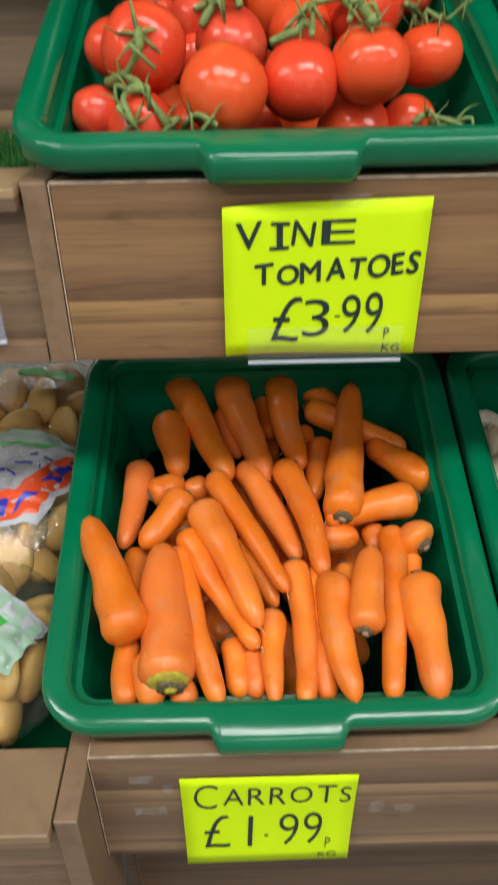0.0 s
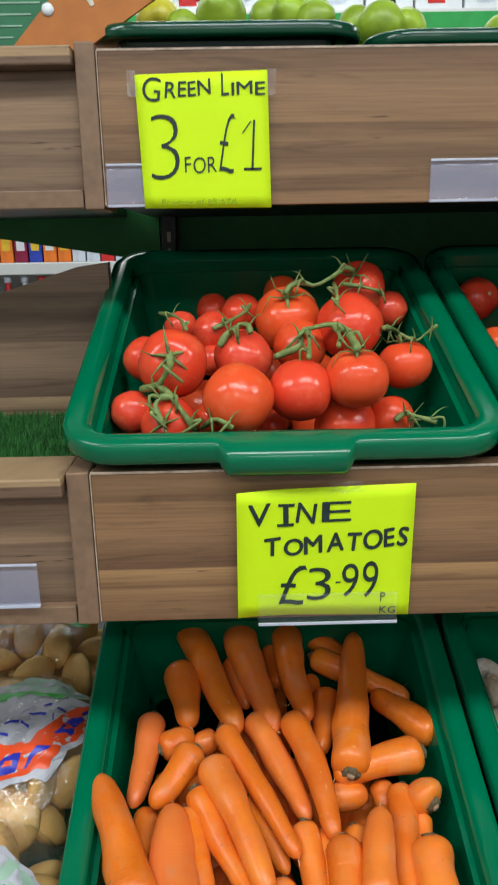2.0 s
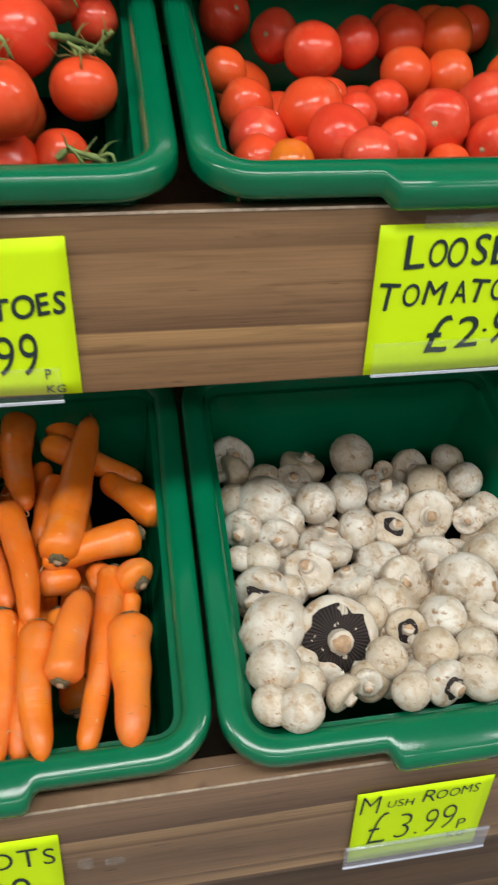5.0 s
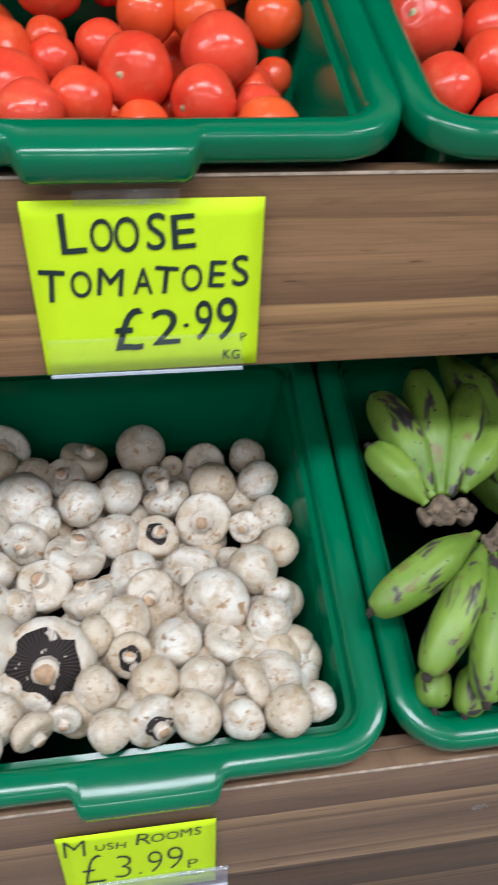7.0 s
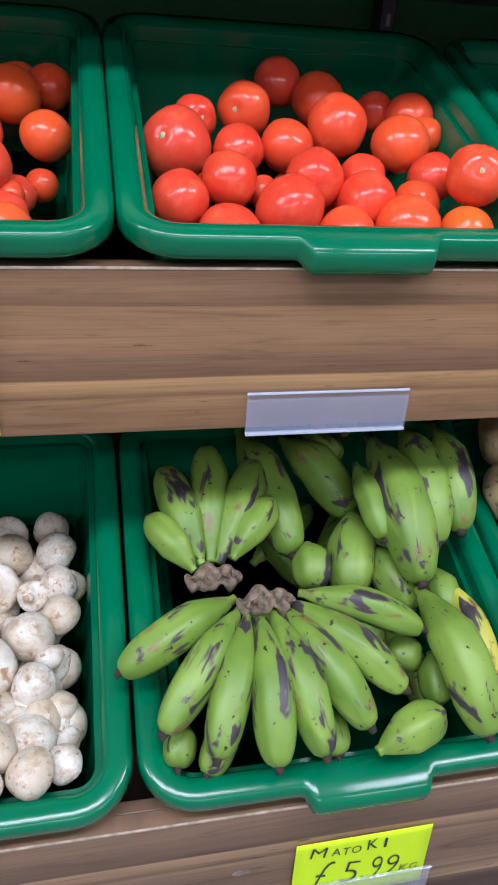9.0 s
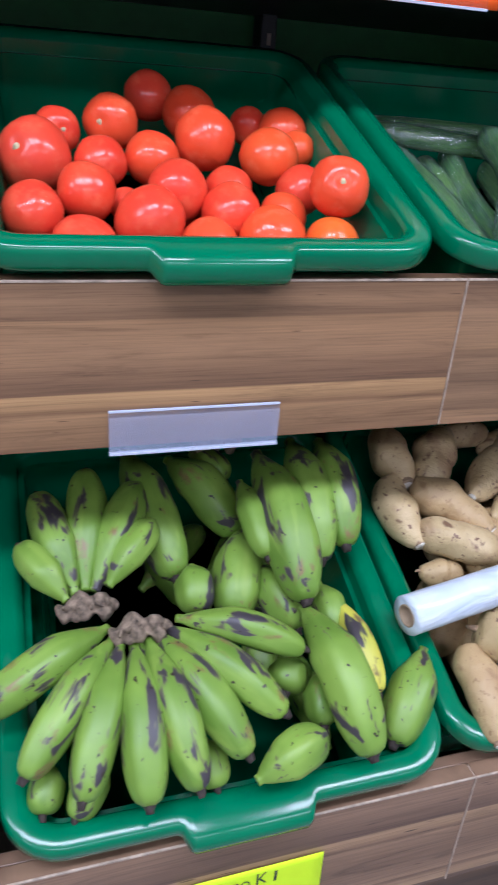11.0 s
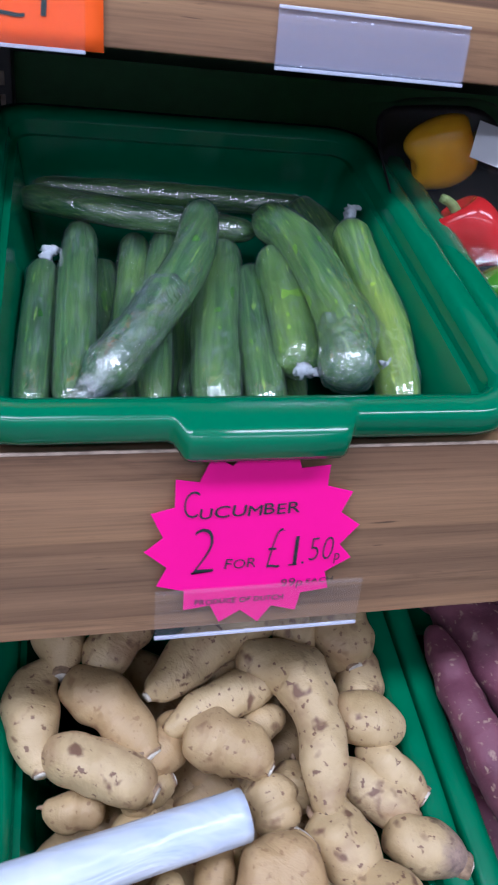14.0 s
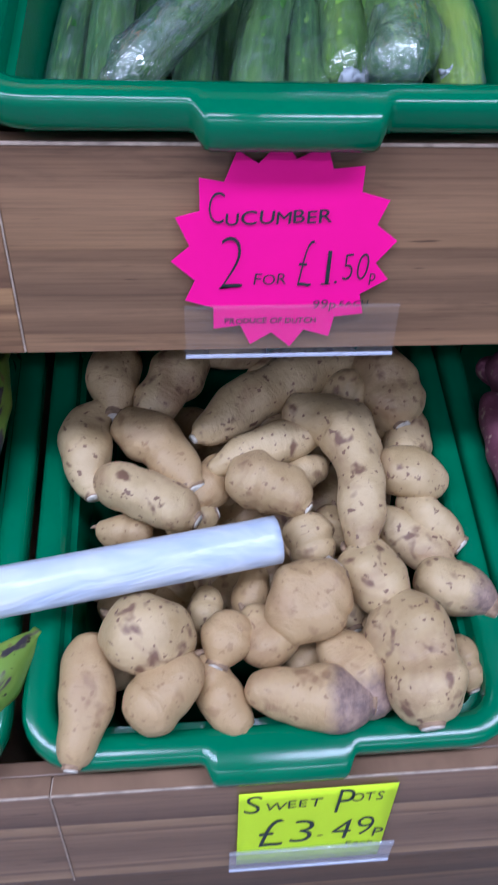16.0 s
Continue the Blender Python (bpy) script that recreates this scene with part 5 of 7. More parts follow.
def plantain_body(p, q, r, parent, mat, m_inv=None):
    """One green finger from stem end to tip, bowed upwards."""
    p, q = Vector(p), Vector(q)
    d = (q - p).length
    up = Vector((0, -0.45, 0.9))
    mid = p.lerp(q, 0.5) + up * d * DICE.uniform(0.06, 0.13)
    m, d = frame_of(p, q)
    mid = m.inverted() @ mid
    seed = DICE.uniform(0, 40)
    place = m_inv @ m if m_inv else m

    def radius(u):
        neck = 0.25 + 0.75 * min(1, max(0, u - 0.05) / 0.36) ** 0.85
        end = math.sqrt(max(0.0, 1 - max(0, (u - 0.60) / 0.40) ** 2.2))
        return r * 0.98 * max(0.10, neck * (0.24 + 0.76 * end))

    verts, faces = tube([(0, 0, 0), mid, (0, 0, d)], radius, 24, 20, 0.06, 40, seed, 0.062)
    body = turned(mesh_object("finger", verts, faces, mat, parent), place)
    way = (Vector((0, 0, d)) - mid).normalized()
    end = Vector((0, 0, d))
    turned(mesh_object("tip", *tube([end - way * 0.004, end + way * 0.006], lambda u: r * (0.30 - 0.14 * u), 4, 10, 0.5, 200, seed), TIP, parent, label="dry dark tip"), place)
    return body


def plantain_hand(crown, label):
    ob = empty("plantain_hand", pose(*crown), label=label, category="plantains", group="green plantain hands in the tub")
    arc = [(-0.025, -0.006, -0.006), (-0.013, -0.012, 0.001), (0.0, -0.013, 0.003), (0.014, -0.012, 0.001), (0.026, -0.007, -0.006)]
    mesh_object("crown", *tube(arc, lambda u: 0.0035 + 0.0075 * math.sin(math.pi * (0.08 + 0.84 * u)) ** 0.6, 26, 18, 1.1, 95, crown[0]), CROWN_GREY, ob, label="fibrous grey-brown cut crown")
    for k in range(5):
        x = -0.020 + 0.010 * k
        mesh_object("fibre", *tube([(x, -0.014, 0.004), (x + jitter(0.004), -0.019 + jitter(0.003), 0.009), (x + jitter(0.008), -0.019 + jitter(0.004), 0.014 + jitter(0.004))], lambda u: 0.0034 * (1.1 - 0.8 * u), 6, 7, 0.8, 220, k + crown[0]), CROWN_GREY, ob)
    return ob, pose(*crown).inverted()


def finger(hand, p, q, r):
    ob, inv = hand
    plantain_body(p, q, r, ob, PLANTAIN, inv)


def loose_finger(p, q, r, mat=None):
    ob = empty("plantain", pose(*p), label="single green plantain with black marks" if mat is None else "ripe yellow plantain with dark marks", category="plantain", group="single plantains in the tub")
    plantain_body(p, q, r, ob, mat or PLANTAIN, pose(*p).inverted())


# carrots, crown end first
carrot((0.062, 0.261, 0.727), (0.128, 0.088, 0.683), 0.0218)
carrot((0.125, 0.256, 0.724), (0.172, 0.089, 0.683), 0.0232)
carrot((0.193, 0.245, 0.723), (0.210, 0.101, 0.687), 0.0211)
carrot((0.193, 0.291, 0.715), (0.286, 0.196, 0.692), 0.0177)
carrot((0.314, 0.309, 0.707), (0.309, 0.272, 0.698), 0.0197)
carrot((0.247, 0.024, 0.678), (0.281, 0.225, 0.728), 0.0228)
carrot((0.225, 0.207, 0.706), (0.337, 0.136, 0.688), 0.0169)
carrot((0.356, 0.084, 0.674), (0.292, 0.148, 0.690), 0.0193)
carrot((0.238, 0.161, 0.683), (0.220, 0.073, 0.661), 0.0176)
carrot((0.055, 0.188, 0.709), (0.070, 0.097, 0.686), 0.0213)
carrot((0.039, 0.077, 0.673), (0.075, 0.098, 0.679), 0.0171)
carrot((0.027, 0.121, 0.684), (0.014, 0.008, 0.656), 0.0173)
carrot((0.080, 0.065, 0.681), (0.036, -0.000, 0.664), 0.0180)
carrot((0.036, -0.110, 0.650), (-0.024, 0.028, 0.682), 0.0228, crowned=False)
carrot((0.074, -0.150, 0.631), (0.058, -0.003, 0.668), 0.0270, True)
carrot((0.102, 0.098, 0.670), (0.075, 0.087, 0.667), 0.0138)
carrot((0.109, 0.088, 0.689), (0.185, -0.059, 0.652), 0.0145)
carrot((0.146, 0.117, 0.683), (0.199, -0.012, 0.651), 0.0171)
carrot((0.189, 0.104, 0.691), (0.223, -0.041, 0.655), 0.0166)
carrot((0.096, 0.040, 0.684), (0.156, -0.101, 0.649), 0.0196)
carrot((0.081, 0.015, 0.670), (0.153, -0.116, 0.638), 0.0153)
carrot((0.070, 0.002, 0.655), (0.119, -0.160, 0.614), 0.0172)
carrot((0.137, 0.020, 0.652), (0.174, -0.058, 0.632), 0.0124)
carrot((0.129, -0.091, 0.623), (0.137, -0.147, 0.609), 0.0139)
carrot((0.169, -0.071, 0.638), (0.168, -0.162, 0.616), 0.0144)
carrot((0.194, -0.015, 0.651), (0.195, -0.162, 0.614), 0.0159)
carrot((0.215, -0.016, 0.643), (0.212, -0.115, 0.619), 0.0112)
carrot((0.230, -0.040, 0.655), (0.239, -0.166, 0.623), 0.0178)
carrot((0.217, -0.094, 0.623), (0.216, -0.153, 0.608), 0.0127)
carrot((0.245, -0.013, 0.643), (0.251, -0.057, 0.632), 0.0134)
carrot((0.254, -0.107, 0.649), (0.272, -0.017, 0.671), 0.0179)
carrot((0.302, 0.022, 0.660), (0.273, -0.160, 0.615), 0.0162)
carrot((0.316, -0.003, 0.647), (0.313, -0.057, 0.633), 0.0111)
carrot((0.316, -0.041, 0.652), (0.313, -0.164, 0.621), 0.0211)
carrot((0.329, -0.005, 0.661), (0.313, 0.019, 0.667), 0.0207)
carrot((0.331, 0.056, 0.677), (0.230, 0.028, 0.670), 0.0201)
carrot((0.224, 0.022, 0.649), (0.267, 0.025, 0.650), 0.0168)
carrot((0.282, 0.045, 0.646), (0.287, 0.012, 0.638), 0.0138)
carrot((0.029, -0.088, 0.624), (0.033, -0.153, 0.607), 0.0139)
carrot((0.049, -0.111, 0.627), (0.058, -0.159, 0.615), 0.0162)
carrot((0.080, -0.131, 0.613), (0.091, -0.154, 0.607), 0.0141)
carrot((0.028, 0.020, 0.640), (0.029, -0.039, 0.626), 0.0126)
carrot((0.119, 0.215, 0.698), (0.139, 0.140, 0.679), 0.0156)
carrot((0.170, 0.244, 0.697), (0.179, 0.179, 0.681), 0.0124)
carrot((0.221, 0.192, 0.684), (0.224, 0.146, 0.672), 0.0119)
carrot((0.149, -0.103, 0.621), (0.152, -0.149, 0.610), 0.0116)
# tomatoes on the vine
vine_tomato((0.070, 0.106, 1.111), 0.0355, (-0.022, -0.928, 0.371))
vine_tomato((0.037, 0.160, 1.107), 0.0254)
vine_tomato((0.136, 0.047, 1.086), 0.0343)
vine_tomato((0.196, 0.064, 1.089), 0.0313)
vine_tomato((0.251, 0.069, 1.099), 0.0319, (-0.062, -0.265, 0.962))
vine_tomato((0.314, 0.139, 1.099), 0.0288, (-0.157, 0.163, 0.974))
vine_tomato((0.195, 0.223, 1.142), 0.0389, (-0.074, -0.634, 0.770))
vine_tomato((0.259, 0.171, 1.138), 0.0368)
vine_tomato((0.285, 0.274, 1.172), 0.0333, (-0.313, -0.738, 0.598))
vine_tomato((0.142, 0.140, 1.110), 0.0310)
vine_tomato((0.205, 0.171, 1.117), 0.0300)
vine_tomato((0.194, 0.310, 1.163), 0.0247)
vine_tomato((0.325, 0.283, 1.145), 0.0233)
vine_tomato((0.028, 0.094, 1.064), 0.0221)
vine_tomato((0.068, 0.070, 1.055), 0.0292, (-0.155, -0.938, 0.311))
vine_tomato((0.244, 0.088, 1.047), 0.0325)
vine_tomato((0.293, 0.096, 1.050), 0.0248, (0.729, -0.667, 0.151))
vine_tomato((0.109, 0.219, 1.129), 0.0244)
vine_tomato((0.142, 0.274, 1.144), 0.0249)
vine_tomato((0.106, 0.297, 1.147), 0.0205)
vine_tomato((0.105, 0.101, 1.053), 0.0176)
vine_tomato((0.069, 0.253, 1.131), 0.0197)
vine_tomato((0.106, 0.197, 1.099), 0.0178)
vine_tomato((0.169, 0.097, 1.046), 0.0168)
# loose tomatoes, second tub
loose_tomato((0.461, 0.178, 1.078), 0.0262, 1.0, scar=(0.336, -0.935, -0.112))
loose_tomato((0.465, 0.136, 1.059), 0.0269, 1.0)
loose_tomato((0.459, 0.097, 1.047), 0.0218, 1.0)
loose_tomato((0.482, 0.069, 1.049), 0.0199, 0.5)
loose_tomato((0.515, 0.144, 1.080), 0.0293, 1.0)
loose_tomato((0.531, 0.099, 1.063), 0.0295, 1.0)
loose_tomato((0.559, 0.146, 1.077), 0.0191, 1.0)
loose_tomato((0.547, 0.057, 1.057), 0.0230, 1.0)
loose_tomato((0.581, 0.081, 1.061), 0.0223, 1.0)
loose_tomato((0.596, 0.172, 1.084), 0.0203, 1.0)
loose_tomato((0.621, 0.101, 1.075), 0.0285, 1.0, scar=(-0.502, -0.860, 0.090))
loose_tomato((0.688, 0.144, 1.083), 0.0300, 1.0)
loose_tomato((0.670, 0.085, 1.059), 0.0259, 1.0, scar=(-0.814, -0.569, -0.117))
loose_tomato((0.714, 0.095, 1.050), 0.0195, 1.0)
loose_tomato((0.715, 0.058, 1.044), 0.0247, 1.0)
loose_tomato((0.625, 0.073, 1.043), 0.0205, 1.0)
loose_tomato((0.506, 0.126, 1.043), 0.0190, 1.0)
loose_tomato((0.646, 0.108, 1.051), 0.0127, 1.0)
loose_tomato((0.715, 0.137, 1.059), 0.0133, 1.0)
loose_tomato((0.469, 0.386, 1.147), 0.0301, 1.0, scar=(0.433, -0.821, 0.371))
loose_tomato((0.516, 0.328, 1.130), 0.0272, 1.0, scar=(-0.616, -0.779, 0.116))
loose_tomato((0.549, 0.286, 1.118), 0.0306, 1.0)
loose_tomato((0.603, 0.312, 1.125), 0.0258, 1.0)
loose_tomato((0.664, 0.376, 1.134), 0.0283, 1.0)
loose_tomato((0.711, 0.374, 1.136), 0.0262, 1.0)
loose_tomato((0.449, 0.240, 1.104), 0.0224, 1.0)
loose_tomato((0.549, 0.207, 1.084), 0.0179, 1.0)
loose_tomato((0.635, 0.232, 1.102), 0.0267, 1.0)
loose_tomato((0.657, 0.326, 1.130), 0.0306, 1.0)
loose_tomato((0.709, 0.317, 1.130), 0.0307, 1.0)
loose_tomato((0.746, 0.350, 1.137), 0.0261, 1.0)
loose_tomato((0.680, 0.229, 1.101), 0.0256, 1.0)
loose_tomato((0.746, 0.225, 1.100), 0.0259, 1.0)
loose_tomato((0.740, 0.185, 1.059), 0.0165, 1.0)
loose_tomato((0.719, 0.164, 1.054), 0.0186, 1.0)
# loose tomatoes, third tub
loose_tomato((0.874, 0.205, 1.099), 0.0373, 1.0, scar=(-0.560, -0.742, 0.367))
loose_tomato((0.899, 0.261, 1.120), 0.0246, 1.0, scar=(0.313, -0.941, 0.130))
loose_tomato((0.958, 0.285, 1.129), 0.0302, 1.0, scar=(-0.581, -0.812, 0.061))
loose_tomato((1.011, 0.357, 1.156), 0.0286, 1.0)
loose_tomato((1.051, 0.317, 1.141), 0.0315, 1.0)
loose_tomato((1.051, 0.234, 1.121), 0.0325, 1.0)
loose_tomato((1.114, 0.203, 1.109), 0.0307, 1.0)
loose_tomato((0.937, 0.199, 1.097), 0.0266, 1.0)
loose_tomato((0.991, 0.211, 1.101), 0.0286, 1.0)
loose_tomato((0.917, 0.134, 1.078), 0.0271, 1.0)
loose_tomato((0.867, 0.109, 1.063), 0.0277, 1.0)
loose_tomato((0.909, 0.071, 1.038), 0.0316, 1.0)
loose_tomato((0.970, 0.098, 1.059), 0.0320, 1.0)
loose_tomato((1.003, 0.137, 1.081), 0.0299, 1.0)
loose_tomato((1.059, 0.159, 1.080), 0.0245, 1.0)
loose_tomato((1.051, 0.116, 1.066), 0.0286, 1.0)
loose_tomato((1.022, 0.079, 1.041), 0.0274, 1.0)
loose_tomato((1.105, 0.118, 1.063), 0.0233, 1.0)
loose_tomato((1.083, 0.080, 1.049), 0.0308, 1.0)
loose_tomato((1.141, 0.072, 1.044), 0.0277, 0.5)
loose_tomato((1.151, 0.094, 1.095), 0.0287, 1.0, scar=(-0.262, -0.899, 0.351))
loose_tomato((1.136, 0.158, 1.082), 0.0260, 1.0)
loose_tomato((1.167, 0.267, 1.112), 0.0221, 1.0)
loose_tomato((1.159, 0.297, 1.129), 0.0277, 1.0)
loose_tomato((1.126, 0.326, 1.131), 0.0237, 1.0)
loose_tomato((0.956, 0.155, 1.064), 0.0170, 1.0)
loose_tomato((1.020, 0.153, 1.053), 0.0122, 1.0)
# mushrooms: place, size, the way of the stalk, what shows
mushroom((0.538, 0.173, 0.667), 0.0279, (0.274, 0.199, 0.941), 1)
mushroom((0.602, 0.178, 0.670), 0.0299, (-0.218, 0.614, -0.758), 0)
mushroom((0.636, 0.150, 0.666), 0.0131, (0.063, -0.810, 0.583), 1)
mushroom((0.672, 0.153, 0.662), 0.0255, (0.240, -0.795, 0.558), 1)
mushroom((0.723, 0.157, 0.667), 0.0221, (-0.058, 0.660, -0.749), 0)
mushroom((0.617, 0.133, 0.663), 0.0164, (-0.108, -0.598, 0.794), 1)
mushroom((0.627, 0.103, 0.661), 0.0266, (-0.335, 0.303, 0.892), 1)
mushroom((0.730, 0.117, 0.662), 0.0229, (0.193, 0.232, -0.953), 0)
mushroom((0.678, 0.116, 0.664), 0.0256, (-0.436, 0.754, -0.491), 0)
mushroom((0.518, 0.141, 0.666), 0.0235, (-0.090, -0.458, 0.884), 1)
mushroom((0.484, 0.149, 0.666), 0.0207, (-0.187, 0.395, -0.899), 0)
mushroom((0.580, 0.115, 0.662), 0.0266, (0.625, 0.367, -0.689), 0)
mushroom((0.476, 0.110, 0.662), 0.0341, (0.492, 0.436, -0.754), 0)
mushroom((0.537, 0.101, 0.660), 0.0247, (0.220, 0.280, -0.934), 0)
mushroom((0.664, 0.067, 0.656), 0.0301, (-0.132, -0.798, 0.589), 1)
mushroom((0.734, 0.066, 0.656), 0.0218, (0.317, 0.787, -0.528), 0)
mushroom((0.707, 0.053, 0.655), 0.0177, (-0.324, -0.754, 0.572), 1)
mushroom((0.575, 0.054, 0.655), 0.0224, (0.158, 0.741, -0.653), 0)
mushroom((0.614, 0.050, 0.654), 0.0238, (0.010, -0.283, 0.959), 3)
mushroom((0.737, 0.023, 0.651), 0.0219, (0.239, 0.221, -0.946), 0)
mushroom((0.483, 0.052, 0.654), 0.0233, (-0.146, -0.977, 0.158), 1)
mushroom((0.533, 0.034, 0.652), 0.0298, (0.274, 0.199, 0.941), 1)
mushroom((0.500, 0.078, 0.658), 0.0185, (0.434, 0.548, -0.715), 0)
mushroom((0.706, -0.003, 0.648), 0.0261, (-0.139, 0.265, -0.954), 0)
mushroom((0.646, 0.004, 0.645), 0.0291, (-0.411, -0.884, 0.221), 1)
mushroom((0.590, 0.016, 0.634), 0.0268, (0.519, 0.421, -0.744), 0)
mushroom((0.604, -0.017, 0.643), 0.0235, (0.240, -0.795, 0.558), 1)
mushroom((0.667, -0.036, 0.645), 0.0326, (0.422, 0.755, -0.501), 0)
mushroom((0.505, 0.001, 0.648), 0.0265, (0.001, -0.404, 0.915), 1)
mushroom((0.547, -0.017, 0.646), 0.0245, (-0.255, 0.295, 0.921), 1)
mushroom((0.714, -0.059, 0.641), 0.0213, (0.418, 0.781, -0.464), 0)
mushroom((0.727, -0.030, 0.644), 0.0138, (-0.014, 0.799, -0.601), 0)
mushroom((0.481, -0.022, 0.645), 0.0183, (0.062, 0.875, -0.481), 0)
mushroom((0.674, -0.079, 0.638), 0.0243, (0.274, 0.199, 0.941), 1)
mushroom((0.626, -0.074, 0.639), 0.0238, (0.437, 0.191, -0.879), 0)
mushroom((0.581, -0.044, 0.639), 0.0249, (-0.305, 0.389, -0.869), 0)
mushroom((0.555, -0.061, 0.643), 0.0181, (0.595, 0.359, -0.720), 0)
mushroom((0.515, -0.080, 0.638), 0.0415, (-0.132, -0.798, 0.589), 2)
mushroom((0.585, -0.083, 0.638), 0.0210, (-0.137, -0.852, 0.505), 3)
mushroom((0.646, -0.113, 0.634), 0.0217, (0.232, 0.384, -0.894), 0)
mushroom((0.710, -0.107, 0.621), 0.0248, (0.101, 0.474, -0.875), 0)
mushroom((0.731, -0.084, 0.611), 0.0192, (-0.083, 0.646, -0.758), 0)
mushroom((0.686, -0.126, 0.639), 0.0230, (-0.897, -0.373, -0.237), 1)
mushroom((0.606, -0.110, 0.635), 0.0231, (0.252, 0.827, -0.503), 0)
mushroom((0.556, -0.112, 0.634), 0.0198, (0.380, 0.801, -0.463), 0)
mushroom((0.638, -0.145, 0.631), 0.0231, (0.571, 0.735, -0.366), 0)
mushroom((0.604, -0.146, 0.630), 0.0233, (0.453, -0.878, 0.154), 3)
mushroom((0.568, -0.149, 0.630), 0.0179, (0.256, 0.281, -0.925), 0)
mushroom((0.677, -0.154, 0.631), 0.0186, (0.575, 0.721, -0.388), 0)
mushroom((0.716, -0.151, 0.632), 0.0217, (0.574, 0.467, -0.672), 0)
mushroom((0.742, -0.140, 0.625), 0.0177, (0.310, 0.300, -0.902), 0)
mushroom((0.506, -0.143, 0.630), 0.0188, (0.578, -0.804, -0.138), 1)
mushroom((0.530, -0.135, 0.631), 0.0147, (-0.146, -0.977, 0.158), 1)
mushroom((0.432, 0.218, 0.675), 0.0290, (0.149, -0.797, 0.585), 1)
mushroom((0.437, 0.164, 0.668), 0.0243, (-0.982, -0.188, 0.005), 1)
mushroom((0.427, 0.120, 0.663), 0.0193, (0.507, 0.483, -0.714), 0)
mushroom((0.429, 0.070, 0.657), 0.0241, (-0.568, -0.793, 0.221), 1)
mushroom((0.424, 0.028, 0.652), 0.0165, (-0.162, 0.271, -0.949), 0)
mushroom((0.458, 0.022, 0.651), 0.0217, (0.575, 0.721, -0.387), 0)
mushroom((0.430, -0.020, 0.646), 0.0301, (-0.465, -0.885, 0.011), 3)
mushroom((0.455, -0.063, 0.640), 0.0342, (-0.366, 0.752, -0.549), 0)
mushroom((0.421, -0.069, 0.640), 0.0119, (-0.033, 0.308, -0.951), 0)
mushroom((0.428, -0.107, 0.635), 0.0269, (-0.143, 0.766, -0.626), 0)
mushroom((0.428, -0.145, 0.630), 0.0182, (0.411, 0.143, -0.900), 0)
mushroom((0.462, -0.155, 0.633), 0.0228, (0.171, 0.202, -0.964), 0)
mushroom((0.472, -0.124, 0.623), 0.0228, (0.335, 0.358, -0.872), 0)
# cucumbers
cucumber([(1.271, 0.411, 1.137), (1.418, 0.411, 1.137), (1.589, 0.410, 1.131)], 0.0141, 0, "b")
cucumber([(1.264, 0.364, 1.135), (1.368, 0.319, 1.129), (1.499, 0.316, 1.117)], 0.0138, 0, "b")
cucumber([(1.289, 0.285, 1.084), (1.286, 0.178, 1.055), (1.283, 0.080, 1.023)], 0.0151, 0, "t")
cucumber([(1.324, 0.338, 1.109), (1.318, 0.197, 1.073), (1.315, 0.066, 1.029)], 0.0172, 0, "t")
cucumber([(1.378, 0.350, 1.098), (1.357, 0.185, 1.036)], 0.0158, 0, "")
cucumber([(1.415, 0.351, 1.114), (1.391, 0.243, 1.068), (1.373, 0.084, 1.020)], 0.0158, 0, "t")
cucumber([(1.440, 0.305, 1.140), (1.414, 0.198, 1.111), (1.368, 0.114, 1.079), (1.328, 0.057, 1.052)], 0.0185, 0, "p")
cucumber([(1.466, 0.323, 1.098), (1.439, 0.201, 1.063), (1.420, 0.069, 1.025)], 0.0212, 0, "")
cucumber([(1.491, 0.300, 1.079), (1.476, 0.191, 1.049), (1.462, 0.075, 1.022)], 0.0189, 0, "")
cucumber([(1.512, 0.288, 1.101), (1.506, 0.191, 1.070), (1.495, 0.109, 1.045)], 0.0215, 1, "w")
cucumber([(1.501, 0.316, 1.133), (1.525, 0.255, 1.121), (1.530, 0.161, 1.096), (1.524, 0.095, 1.077), (1.511, 0.045, 1.059)], 0.0213, 1, "e")
cucumber([(1.560, 0.390, 1.134), (1.576, 0.336, 1.119), (1.586, 0.251, 1.093), (1.572, 0.122, 1.045)], 0.0188, 0, "w")
cucumber([(1.589, 0.297, 1.131), (1.589, 0.234, 1.097), (1.589, 0.159, 1.064), (1.572, 0.072, 1.021)], 0.0204, 2, "t")
cucumber([(1.424, 0.243, 1.047), (1.403, 0.130, 1.016)], 0.0070, 0, "")
# pale sweet potatoes
sweet_potato([(1.295, 0.186, 0.772), (1.296, 0.119, 0.747)], 0.0246, 1)
sweet_potato([(1.377, 0.178, 0.769), (1.331, 0.116, 0.746)], 0.0263, 0)
sweet_potato([(1.534, 0.164, 0.768), (1.457, 0.134, 0.756), (1.385, 0.085, 0.738)], 0.0262, 0)
sweet_potato([(1.388, 0.177, 0.771), (1.439, 0.178, 0.771)], 0.0200, 0)
sweet_potato([(1.438, 0.160, 0.753), (1.508, 0.181, 0.761)], 0.0155, 0)
sweet_potato([(1.539, 0.123, 0.747), (1.518, 0.134, 0.751)], 0.0219, 1)
sweet_potato([(1.565, 0.166, 0.769), (1.577, 0.102, 0.745)], 0.0324, 0)
sweet_potato([(1.285, 0.118, 0.742), (1.269, 0.092, 0.733), (1.277, 0.040, 0.713)], 0.0228, 0)
sweet_potato([(1.310, 0.096, 0.738), (1.336, 0.078, 0.732), (1.364, 0.039, 0.717)], 0.0248, 1)
sweet_potato([(1.292, 0.041, 0.715), (1.329, 0.027, 0.709), (1.361, 0.008, 0.702)], 0.0259, 0)
